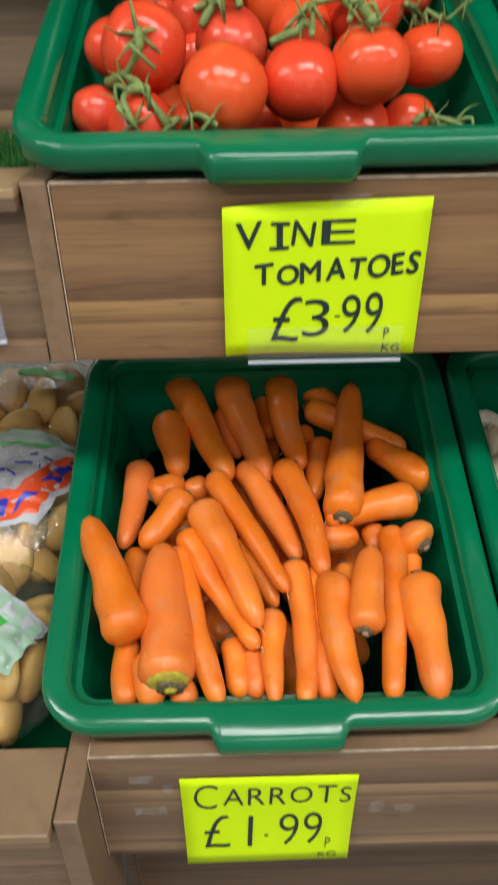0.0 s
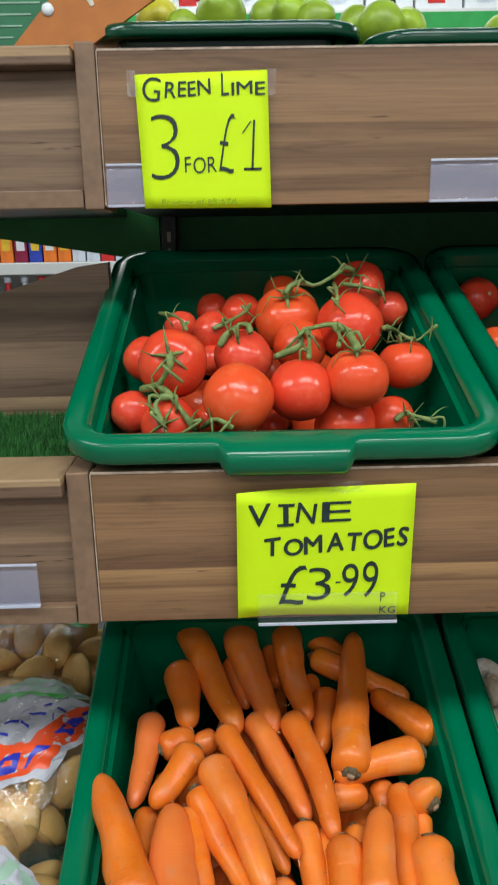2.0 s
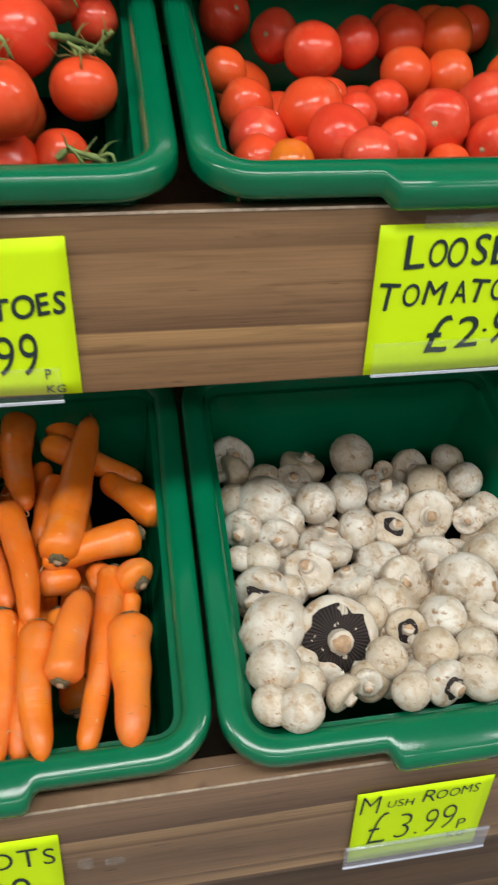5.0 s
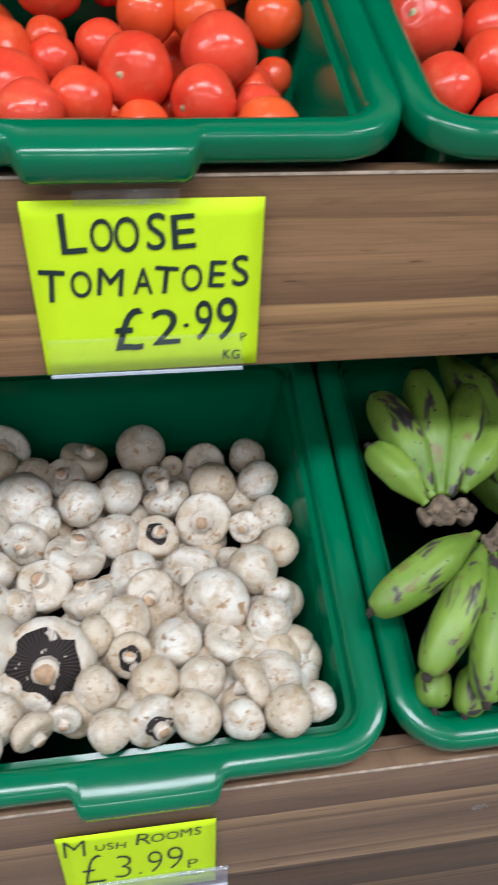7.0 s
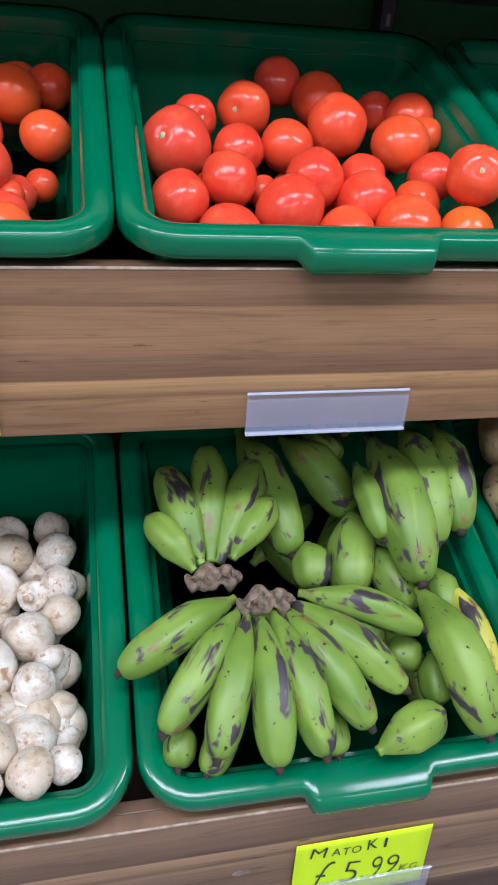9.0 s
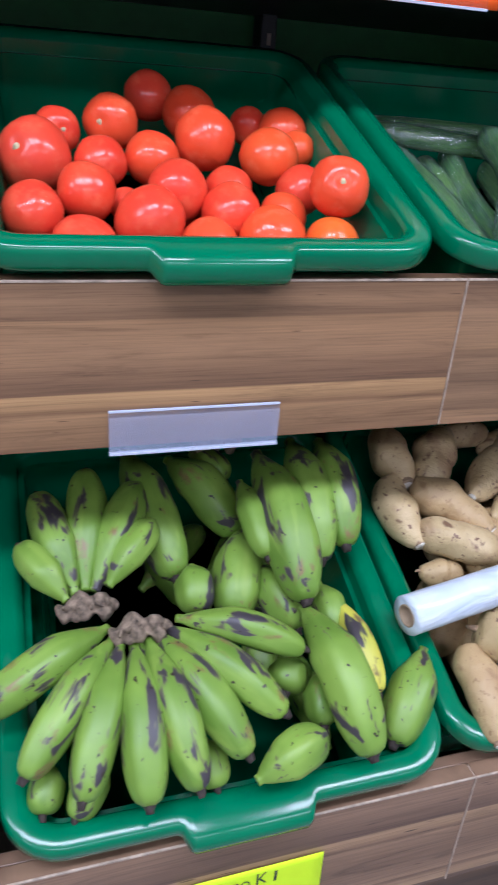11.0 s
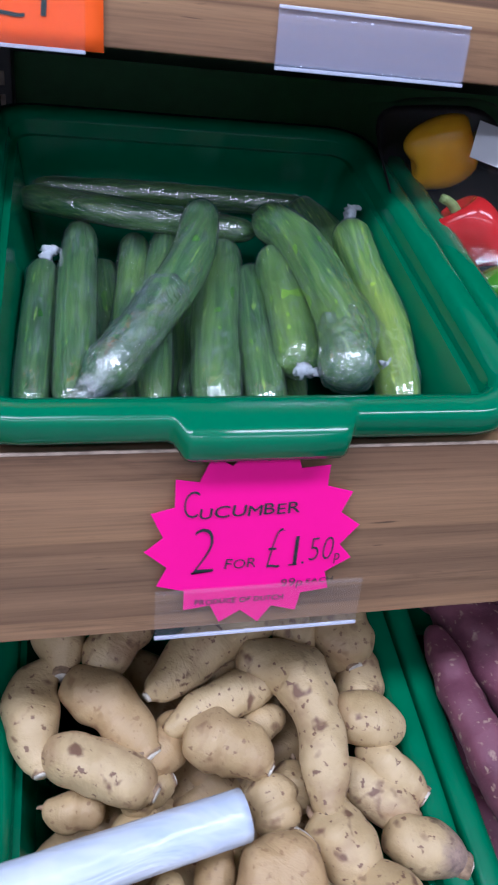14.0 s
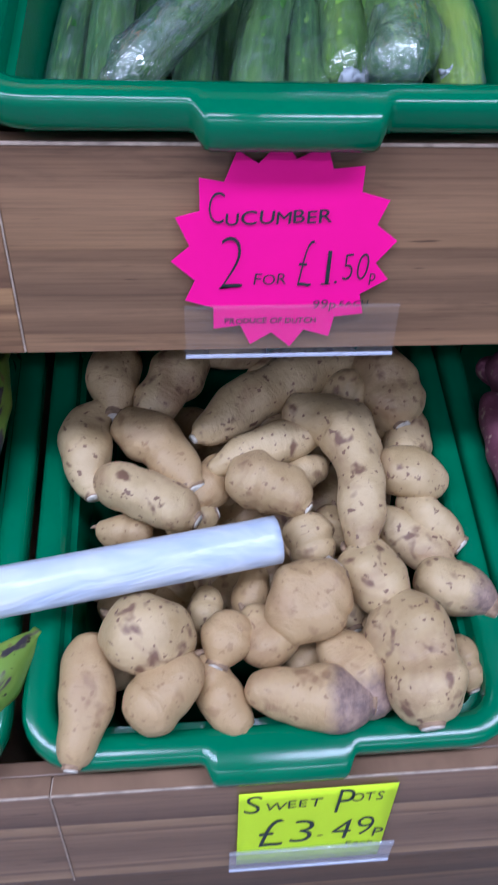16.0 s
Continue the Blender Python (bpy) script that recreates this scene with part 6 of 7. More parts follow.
sweet_potato([(1.394, 0.051, 0.722), (1.447, 0.072, 0.729), (1.504, 0.089, 0.736)], 0.0196, 0)
sweet_potato([(1.400, 0.066, 0.709), (1.371, 0.031, 0.696)], 0.0216, 0)
sweet_potato([(1.416, 0.038, 0.719), (1.443, 0.029, 0.716), (1.464, 0.013, 0.710)], 0.0262, 0)
sweet_potato([(1.475, 0.096, 0.748), (1.516, 0.082, 0.742), (1.527, 0.034, 0.725), (1.519, -0.029, 0.701)], 0.0283, 0)
sweet_potato([(1.591, 0.117, 0.731), (1.584, 0.069, 0.713)], 0.0240, 0)
sweet_potato([(1.560, 0.048, 0.718), (1.601, 0.030, 0.712)], 0.0249, 0)
sweet_potato([(1.575, 0.020, 0.694), (1.609, -0.015, 0.681)], 0.0213, 1)
sweet_potato([(1.549, 0.012, 0.685), (1.597, -0.030, 0.669)], 0.0201, 1)
sweet_potato([(1.582, -0.050, 0.664), (1.625, -0.071, 0.656)], 0.0254, 3)
sweet_potato([(1.515, -0.042, 0.683), (1.538, -0.073, 0.672)], 0.0273, 0)
sweet_potato([(1.545, -0.087, 0.667), (1.552, -0.123, 0.654), (1.554, -0.157, 0.641)], 0.0342, 0)
sweet_potato([(1.474, -0.002, 0.685), (1.479, -0.024, 0.677)], 0.0249, 0)
sweet_potato([(1.504, 0.021, 0.679), (1.498, -0.002, 0.670)], 0.0193, 0)
sweet_potato([(1.449, -0.093, 0.668), (1.482, -0.062, 0.680)], 0.0318, 1)
sweet_potato([(1.419, -0.079, 0.656), (1.438, -0.104, 0.647)], 0.0231, 0)
sweet_potato([(1.404, -0.089, 0.663), (1.391, -0.111, 0.654)], 0.0197, 1)
sweet_potato([(1.503, -0.048, 0.648), (1.509, -0.072, 0.639)], 0.0163, 1)
sweet_potato([(1.313, -0.086, 0.666), (1.348, -0.107, 0.659)], 0.0336, 0)
sweet_potato([(1.360, -0.120, 0.651), (1.327, -0.151, 0.639)], 0.0253, 0)
sweet_potato([(1.283, -0.095, 0.652), (1.279, -0.135, 0.637), (1.273, -0.172, 0.623)], 0.0208, 0)
sweet_potato([(1.381, -0.045, 0.649), (1.375, -0.070, 0.640)], 0.0161, 0)
sweet_potato([(1.374, -0.107, 0.638), (1.385, -0.128, 0.630), (1.401, -0.154, 0.620)], 0.0195, 0)
sweet_potato([(1.421, -0.138, 0.639), (1.460, -0.144, 0.637), (1.499, -0.150, 0.635)], 0.0247, 3)
sweet_potato([(1.485, -0.098, 0.647), (1.502, -0.120, 0.639), (1.516, -0.147, 0.629)], 0.0237, 4)
sweet_potato([(1.598, -0.096, 0.627), (1.606, -0.123, 0.617)], 0.0178, 1)
sweet_potato([(1.288, 0.018, 0.678), (1.323, 0.012, 0.676)], 0.0168, 0)
sweet_potato([(1.353, 0.012, 0.681), (1.383, 0.021, 0.685)], 0.0169, 1)
sweet_potato([(1.426, -0.027, 0.657), (1.419, -0.059, 0.645)], 0.0174, 0)
sweet_potato([(1.559, 0.123, 0.724), (1.568, 0.110, 0.720)], 0.0210, 0)
sweet_potato([(1.463, 0.056, 0.701), (1.496, 0.066, 0.705)], 0.0155, 0)
sweet_potato([(1.435, 0.111, 0.720), (1.469, 0.119, 0.723)], 0.0173, 0)
sweet_potato([(1.535, -0.144, 0.585), (1.541, -0.136, 0.588)], 0.0098, 0)
sweet_potato([(1.361, -0.080, 0.624), (1.368, -0.063, 0.631)], 0.0180, 0)
sweet_potato([(1.458, -0.106, 0.613), (1.479, -0.089, 0.619)], 0.0169, 0)
sweet_potato([(1.296, -0.102, 0.615), (1.305, -0.086, 0.621)], 0.0166, 0)
sweet_potato([(1.521, -0.070, 0.628), (1.537, -0.088, 0.621)], 0.0173, 0)
sweet_potato([(1.347, -0.008, 0.656), (1.367, 0.011, 0.664)], 0.0180, 0)
sweet_potato([(1.553, 0.004, 0.661), (1.529, -0.015, 0.653)], 0.0172, 0)
sweet_potato([(1.575, -0.109, 0.600), (1.592, -0.119, 0.596)], 0.0171, 0)
# purple sweet potatoes
purple_potato((1.678, 0.112, 0.745), (1.698, -0.078, 0.673), 0.0220)
purple_potato((1.710, 0.162, 0.755), (1.760, 0.016, 0.699), 0.0334)
purple_potato((1.691, 0.170, 0.750), (1.757, 0.146, 0.741), 0.0185)
purple_potato((1.747, 0.025, 0.699), (1.733, -0.048, 0.671), 0.0261)
purple_potato((1.774, 0.156, 0.748), (1.816, 0.096, 0.725), 0.0271)
# plantain hands: stem end, tip
hand_front = plantain_hand((0.938, -0.045, 0.715), "fanned hand of green plantains with black streaks")
finger(hand_front, (0.909, -0.044, 0.713), (0.795, -0.103, 0.690), 0.0194)
finger(hand_front, (0.913, -0.054, 0.709), (0.829, -0.157, 0.670), 0.0188)
finger(hand_front, (0.919, -0.060, 0.707), (0.872, -0.182, 0.660), 0.0191)
finger(hand_front, (0.931, -0.062, 0.705), (0.924, -0.194, 0.655), 0.0202)
finger(hand_front, (0.944, -0.060, 0.707), (0.966, -0.191, 0.657), 0.0190)
finger(hand_front, (0.953, -0.055, 0.709), (1.012, -0.173, 0.664), 0.0194)
finger(hand_front, (0.962, -0.051, 0.711), (1.054, -0.146, 0.675), 0.0184)
finger(hand_front, (0.974, -0.045, 0.714), (1.089, -0.093, 0.696), 0.0170)
hand_back = plantain_hand((0.893, 0.0, 0.712), "hand of green plantains lying crown forward")
finger(hand_back, (0.875, -0.001, 0.716), (0.834, 0.064, 0.740), 0.0178)
finger(hand_back, (0.884, 0.007, 0.716), (0.854, 0.126, 0.761), 0.0213)
finger(hand_back, (0.894, 0.011, 0.716), (0.908, 0.153, 0.770), 0.0230)
finger(hand_back, (0.902, 0.009, 0.716), (0.962, 0.129, 0.762), 0.0217)
finger(hand_back, (0.916, 0.010, 0.719), (0.971, 0.076, 0.744), 0.0184)
hand_right = plantain_hand((1.06, 0.16, 0.80), "hand of green plantains standing on end")
finger(hand_right, (1.108, 0.147, 0.782), (1.109, -0.042, 0.711), 0.0292)
finger(hand_right, (1.154, 0.158, 0.789), (1.139, -0.003, 0.728), 0.0261)
finger(hand_right, (1.190, 0.154, 0.789), (1.173, 0.010, 0.734), 0.0246)
finger(hand_right, (1.074, 0.099, 0.774), (1.080, 0.003, 0.738), 0.0173)
loose_finger((0.960, 0.218, 0.760), (0.992, 0.043, 0.694), 0.0280)
loose_finger((1.076, 0.091, 0.712), (1.044, -0.011, 0.674), 0.0279)
loose_finger((1.010, 0.049, 0.701), (1.005, -0.004, 0.681), 0.0218)
loose_finger((1.086, 0.043, 0.697), (1.106, -0.036, 0.667), 0.0244)
loose_finger((1.145, 0.008, 0.688), (1.146, -0.051, 0.666), 0.0189)
loose_finger((1.236, -0.077, 0.652), (1.166, -0.158, 0.621), 0.0237)
loose_finger((1.090, -0.064, 0.659), (1.074, -0.097, 0.647), 0.0203)
loose_finger((0.849, -0.122, 0.641), (0.841, -0.161, 0.627), 0.0152)
loose_finger((0.896, -0.124, 0.641), (0.867, -0.169, 0.623), 0.0153)
loose_finger((0.985, -0.127, 0.639), (0.988, -0.168, 0.624), 0.0159)
loose_finger((1.110, -0.086, 0.654), (1.101, -0.134, 0.635), 0.0172)
loose_finger((1.011, 0.200, 0.754), (1.071, 0.087, 0.712), 0.0269)
loose_finger((1.041, 0.201, 0.760), (1.074, 0.155, 0.742), 0.0210)
loose_finger((1.111, -0.034, 0.697), (1.130, -0.181, 0.641), 0.0250)
loose_finger((1.018, -0.184, 0.644), (1.087, -0.159, 0.654), 0.0200)
loose_finger((1.155, -0.022, 0.689), (1.162, -0.122, 0.651), 0.0157, PLANTAIN_YELLOW)
vine([(0.190, 0.192, 1.172), (0.196, 0.197, 1.180), (0.209, 0.199, 1.184), (0.223, 0.198, 1.180), (0.237, 0.198, 1.186), (0.254, 0.226, 1.193), (0.262, 0.236, 1.198), (0.274, 0.245, 1.194)], 0.0027)
vine([(0.260, 0.247, 1.179), (0.281, 0.237, 1.176), (0.300, 0.239, 1.171), (0.311, 0.248, 1.165)], 0.0022)
vine([(0.253, 0.256, 1.179), (0.243, 0.157, 1.173), (0.241, 0.145, 1.163)], 0.0022)
vine([(0.175, 0.127, 1.112), (0.187, 0.132, 1.116), (0.201, 0.136, 1.122), (0.204, 0.142, 1.136), (0.215, 0.141, 1.140), (0.237, 0.136, 1.144), (0.248, 0.132, 1.139), (0.250, 0.092, 1.134), (0.249, 0.053, 1.130)], 0.0034)
vine([(0.210, 0.144, 1.138), (0.208, 0.099, 1.131), (0.203, 0.054, 1.122)], 0.0022)
vine([(0.237, 0.137, 1.142), (0.239, 0.105, 1.136), (0.234, 0.074, 1.130)], 0.0022)
vine([(0.070, 0.069, 1.126), (0.071, 0.066, 1.116), (0.064, 0.067, 1.104), (0.057, 0.072, 1.095), (0.039, 0.091, 1.088)], 0.0032)
vine([(0.057, 0.072, 1.095), (0.070, 0.061, 1.088), (0.080, 0.049, 1.077), (0.087, 0.046, 1.067), (0.094, 0.050, 1.056)], 0.0030)
vine([(0.072, 0.060, 1.086), (0.061, 0.055, 1.086), (0.057, 0.047, 1.079), (0.063, 0.039, 1.065)], 0.0030)
vine([(0.117, 0.121, 1.125), (0.124, 0.124, 1.135), (0.135, 0.130, 1.144), (0.146, 0.126, 1.146), (0.150, 0.121, 1.138)], 0.0030)
vine([(0.109, 0.192, 1.135), (0.126, 0.200, 1.142), (0.144, 0.225, 1.149), (0.152, 0.250, 1.156)], 0.0024)
vine([(0.292, 0.147, 1.138), (0.316, 0.208, 1.129), (0.336, 0.270, 1.115)], 0.0027)
vine([(0.305, 0.128, 1.134), (0.321, 0.124, 1.127), (0.332, 0.122, 1.135), (0.342, 0.120, 1.143)], 0.0015)
vine([(0.290, 0.068, 1.056), (0.300, 0.069, 1.062), (0.315, 0.065, 1.059), (0.330, 0.061, 1.055)], 0.0024)
vine([(0.099, 0.061, 1.054), (0.115, 0.018, 1.073), (0.130, 0.016, 1.065)], 0.0024)
vine([(0.046, 0.232, 1.150), (0.072, 0.166, 1.151), (0.086, 0.097, 1.146)], 0.0019)


# ---- under layers that fill the tubs ----
def scatter(key, tier, n, h, put, u=0.15, v0=0.06, v1=0.38):
    for k in range(n):
        v = DICE.uniform(v0, v1)
        put(surface(key, tier, jitter(u), v, (h(v) if callable(h) else h) + jitter(0.006)))


def lay(fn, length, r, squareness=0.5):
    def put(c):
        a = DICE.uniform(-squareness, squareness)
        way = Vector((math.sin(a), math.cos(a) * 0.93, math.cos(a) * 0.36)) * length / 2
        fn(tuple(c - way), tuple(c + way), r)
    return put


scatter("a", "low", 24, 0.045, lay(carrot, 0.13, 0.019), 0.13, 0.10, 0.33)
scatter("b", "low", 110, lambda v: 0.122 - 0.22 * v, lambda c: mushroom(tuple(c), 0.022), 0.15, 0.065, 0.33)
scatter("b", "low", 26, lambda v: 0.138 - 0.22 * v, lambda c: mushroom(tuple(c), 0.020), 0.145, 0.055, 0.13)
scatter("d", "low", 30, 0.075, lay(lambda p, q, r: sweet_potato([p, q], r), 0.09, 0.028, 1.4), 0.12, 0.10, 0.34)
scatter("c", "low", 10, 0.05, lay(loose_finger, 0.12, 0.02, 1.2), 0.12, 0.11, 0.34)
scatter("a", "mid", 14, 0.05, lambda c: loose_tomato(tuple(c), 0.034, under=True), 0.12, 0.09, 0.30)
scatter("b", "mid", 20, 0.045, lambda c: loose_tomato(tuple(c), 0.032, under=True), 0.13, 0.09, 0.36)
scatter("c", "mid", 16, 0.045, lambda c: loose_tomato(tuple(c), 0.032, under=True), 0.13, 0.09, 0.34)
scatter("d", "mid", 4, 0.03, lay(lambda p, q, r: cucumber([p, q], r), 0.24, 0.021, 0.2), 0.11, 0.18, 0.24)
scatter("e", "low", 8, 0.05, lay(purple_potato, 0.13, 0.03, 0.8), 0.12, 0.12, 0.34)


# ---- roll of bags on the sweet potatoes ----
def bag_roll(p, q, r):
    m, d = frame_of(p, q)
    ob = empty("bag_roll", m, label="roll of translucent white plastic bags lying on the sweet potatoes", category="bag roll")
    verts, faces, seg, n = [], [], 32, 30
    for i in range(n + 1):
        for k in range(seg):
            a = 2 * math.pi * k / seg
            z = d * i / n
            w = r * (1 + 0.022 * noise.noise(Vector((math.cos(a) * 2, math.sin(a) * 2, z * 26 + 4 * a))) + 0.008 * noise.noise(Vector((a * 7, 0, z * 90))))
            verts.append((w * math.cos(a), w * math.sin(a), z))
    for i in range(n):
        for k in range(seg):
            a, b = i * seg + k, i * seg + (k + 1) % seg
            faces.append((a, b, b + seg, a + seg))
    base = len(verts)
    for z in (0.0, d):
        for k in range(seg):
            a = 2 * math.pi * k / seg
            verts.append((r * 0.58 * math.cos(a), r * 0.58 * math.sin(a), z))
    for k in range(seg):
        j = (k + 1) % seg
        faces += [(k, base + k, base + j, j), (n * seg + j, base + seg + j, base + seg + k, n * seg + k)]
    mesh_object("film_winding", verts, faces, BAG_FILM, ob)
    verts, faces = [], []
    for rad, z in ((0.575, 0.0), (0.575, d), (0.50, d), (0.50, 0.0)):
        for k in range(seg):
            a = 2 * math.pi * k / seg
            verts.append((r * rad * math.cos(a), r * rad * math.sin(a), z - (0.0008 if z == 0 else -0.0008)))
    for i in range(4):
        for k in range(seg):
            a, b, c, e = i * seg + k, i * seg + (k + 1) % seg, ((i + 1) % 4) * seg + (k + 1) % seg, ((i + 1) % 4) * seg + k
            faces.append((a, b, c, e))
    mesh_object("core", verts, faces, CORE, ob, label="brown cardboard core")


bag_roll((1.205, -0.080, 0.706), (1.442, -0.040, 0.714), 0.0208)


# ---- limes on the top shelf ----
def lime(x, y, z, r, mat=LIME):
    z, r = z + 0.008, r * 0.92
    m = pose(x, y, z, DICE.uniform(60, 120), DICE.uniform(-40, 40), DICE.uniform(0, 360))
    ob = mesh_object("lime", *tube([(0, 0, -r * 1.12), (0, 0, 0), (0, 0, r * 1.12)],
                     lambda u: r * (0.10 * (u < 0.04 or u > 0.96) + max(0.05, math.sin(math.pi * u) ** 0.6)), 16, 18, 0.04, 30, x * 9), mat)
    tagged(turned(ob, m), label="green lime with glossy dimpled peel" if mat is LIME else "lime turning yellow, with dimpled peel", category="lime", group="limes in the top tubs")


for x, y, z, r in ((0.125, 0.34, 1.478, 0.033), (0.182, 0.37, 1.483, 0.026), (0.207, 0.33, 1.475, 0.025), (0.236, 0.38, 1.489, 0.028), (0.234, 0.31, 1.465, 0.024),
                   (0.318, 0.35, 1.470, 0.030), (0.350, 0.36, 1.466, 0.028), (0.296, 0.40, 1.482, 0.026), (0.470, 0.36, 1.458, 0.028), (0.080, 0.32, 1.462, 0.022)):
    lime(x, y, z, r)
lime(0.052, 0.34, 1.472, 0.031, LIME_YELLOW)
for cx in (0.131, 0.437):
    for k in range(34):
        lime(cx + jitter(0.085), DICE.uniform(0.30, 0.50), 1.335 + 0.03 * (k % 4) + jitter(0.006), 0.026)


# ---- a printed carton tilted on the next stand's top ----
def carton():
    ob = tagged(new("fruit_carton"), label="open brown fruit carton printed green and orange, tilted", category="carton")
    y0, y1 = 0.245, 0.250
    prism("orange_panel", [(-0.112, 1.421), (-0.038, 1.421), (0.066, 1.485), (0.070, 1.50), (0.062, 1.535), (-0.002, 1.535)], y0, y1, KRAFT, ob)
    prism("green_panel", [(-0.36, 1.421), (-0.1122, 1.421), (-0.0022, 1.535), (-0.03, 1.535), (-0.105, 1.495), (-0.36, 1.40)], y0, y1, BOX_GREEN, ob, "green panel with pale stripes")
    for k in range(6):
        z = 1.432 + k * 0.011
        x1 = -0.112 + (z - 1.421) * 0.95 - 0.006
        box("stripe", -0.16 + 0.5 * (z - 1.43), x1, y0 - 0.0008, y0, z, z + 0.0014, PRINT_PALE, ob, 0)
    for x, z in ((-0.058, 1.470), (0.002, 1.507)):
        mesh_object("hand_hole", *tube([(x, y0 - 0.0012, z), (x, y0 + 0.001, z)], lambda u: 0.0065, 1, 14), LABEL_WHITE, ob, label="punched hole showing white paper")
    box("side_wall", -0.36, 0.05, y1, 0.44, 1.421, 1.426, KRAFT, ob, 0.001)
    box("thumb_mark_palm", -0.034, -0.016, y0 - 0.001, y0, 1.483, 1.502, CUT, ob, 0.0003)
    prism("thumb_mark_thumb", [(-0.020, 1.484), (-0.014, 1.488), (-0.008, 1.474), (-0.012, 1.472)], y0 - 0.001, y0, CUT, ob)


carton()


# ---- potato bags in the low tray of the next stand ----
def potato_bag(cx, cy, cz, size, prints):
    ob = empty("potato_bag", pose(cx, cy, cz, TILT * 0.5, 0, DICE.uniform(-8, 8)), label="clear plastic bag of potatoes with colourful print", category="potato bag", group="potato bags in the tray")
    sx, sy, sz = size
    for k in range(30):
        a, t = 2.399963 * k, math.acos(1 - 2 * (k + 0.5) / 30)
        c = Vector((sx * 0.71 * math.sin(t) * math.cos(a), sy * 0.72 * math.sin(t) * math.sin(a), sz * 0.56 * math.cos(t)))
        way = Vector((jitter(1), jitter(1), jitter(0.6))).normalized() * 0.016
        mesh_object("potato", *tube([c - way, c, c + way], lambda u: 0.034 * max(0.05, math.sin(math.pi * (0.03 + 0.94 * u)) ** 0.6), 9, 12, 0.14, 26, k), POTATO, ob)

    def skin(t, a, grow):
        w = Vector((math.sin(t) * math.cos(a), math.sin(t) * math.sin(a), math.cos(t)))
        s = grow * (1 + 0.07 * noise.noise(w * 3.3 + Vector((cx * 9, cy * 9, 0))) + 0.03 * noise.noise(w * 11))
        return Vector((sx * w.x, sy * w.y, sz * w.z)) * s

    n, seg = 26, 40
    verts = [skin(math.pi * i / n, 2 * math.pi * k / seg, 1.0) for i in range(n + 1) for k in range(seg)]
    faces = [(i * seg + k, i * seg + (k + 1) % seg, (i + 1) * seg + (k + 1) % seg, (i + 1) * seg + k) for i in range(n) for k in range(seg)]
    mesh_object("film", verts, faces, BAG, ob, label="crinkled clear film")
    for name, mat, outline, grow in prints:
        # outline in plan, laid on the bag's upper side
        m, verts, faces = 14, [], []
        for i in range(m + 1):
            for k in range(m + 1):
                u, v = i / m, k / m
                (ax, ay), (bx, by), (ex, ey), (fx, fy) = outline
                x = (1 - v) * ((1 - u) * ax + u * bx) + v * ((1 - u) * fx + u * ex)
                y = (1 - v) * ((1 - u) * ay + u * by) + v * ((1 - u) * fy + u * ey)
                x += 0.006 * noise.noise(Vector((x * 60, y * 60, 1)))
                y += 0.006 * noise.noise(Vector((x * 60, y * 60, 7)))
                h = max(0.0, 1 - (x / sx) ** 2 - (y / sy) ** 2)
                t, a = math.acos(min(1, math.sqrt(h))), math.atan2(y / sy, x / sx)
                verts.append(skin(t, a, grow))
        for i in range(m):
            for k in range(m):
                q = i * (m + 1) + k
                faces.append((q, q + 1, q + m + 2, q + m + 1))
        mesh_object(name, verts, faces, mat, ob)


FRONT_PRINT = [("white_patch", PRINT_WHITE, ((-0.03, -0.060), (0.052, -0.068), (0.105, 0.004), (-0.03, 0.078)), 1.005),
               ("pale_patch", PRINT_PALE, ((-0.03, 0.026), (0.090, -0.016), (0.096, 0.004), (-0.03, 0.070)), 1.009),
               ("pale_patch", PRINT_PALE, ((0.048, -0.058), (0.074, -0.048), (0.096, -0.014), (0.066, -0.012)), 1.009),
               ("green_swoosh", PRINT_GREEN, ((-0.03, 0.030), (0.058, -0.022), (0.068, -0.004), (-0.03, 0.050)), 1.013),
               ("orange_band", PRINT_RED, ((-0.03, -0.056), (0.030, -0.062), (0.042, -0.048), (-0.03, -0.034)), 1.013)]
for k in range(4):
    FRONT_PRINT.append(("white_letter_mark", PRINT_WHITE, ((-0.002 + 0.020 * k, 0.040 - 0.012 * k), (0.010 + 0.020 * k, 0.036 - 0.012 * k), (0.012 + 0.020 * k, 0.048 - 0.012 * k), (0.0 + 0.020 * k, 0.052 - 0.012 * k)), 1.014))
for k in range(8):
    a, bx, by = 1.1 * k, -0.016 + 0.008 * k, -0.012 - 0.002 * k + 0.010 * (k % 3 - 1)
    dx, dy = 0.006 * math.cos(a), 0.005 * math.sin(a)
    FRONT_PRINT.append(("blue_line", PRINT_BLUE, ((bx - dx, by - dy), (bx + dx, by + dy), (bx + dx, by + dy + 0.003), (bx - dx, by - dy + 0.003)), 1.012))
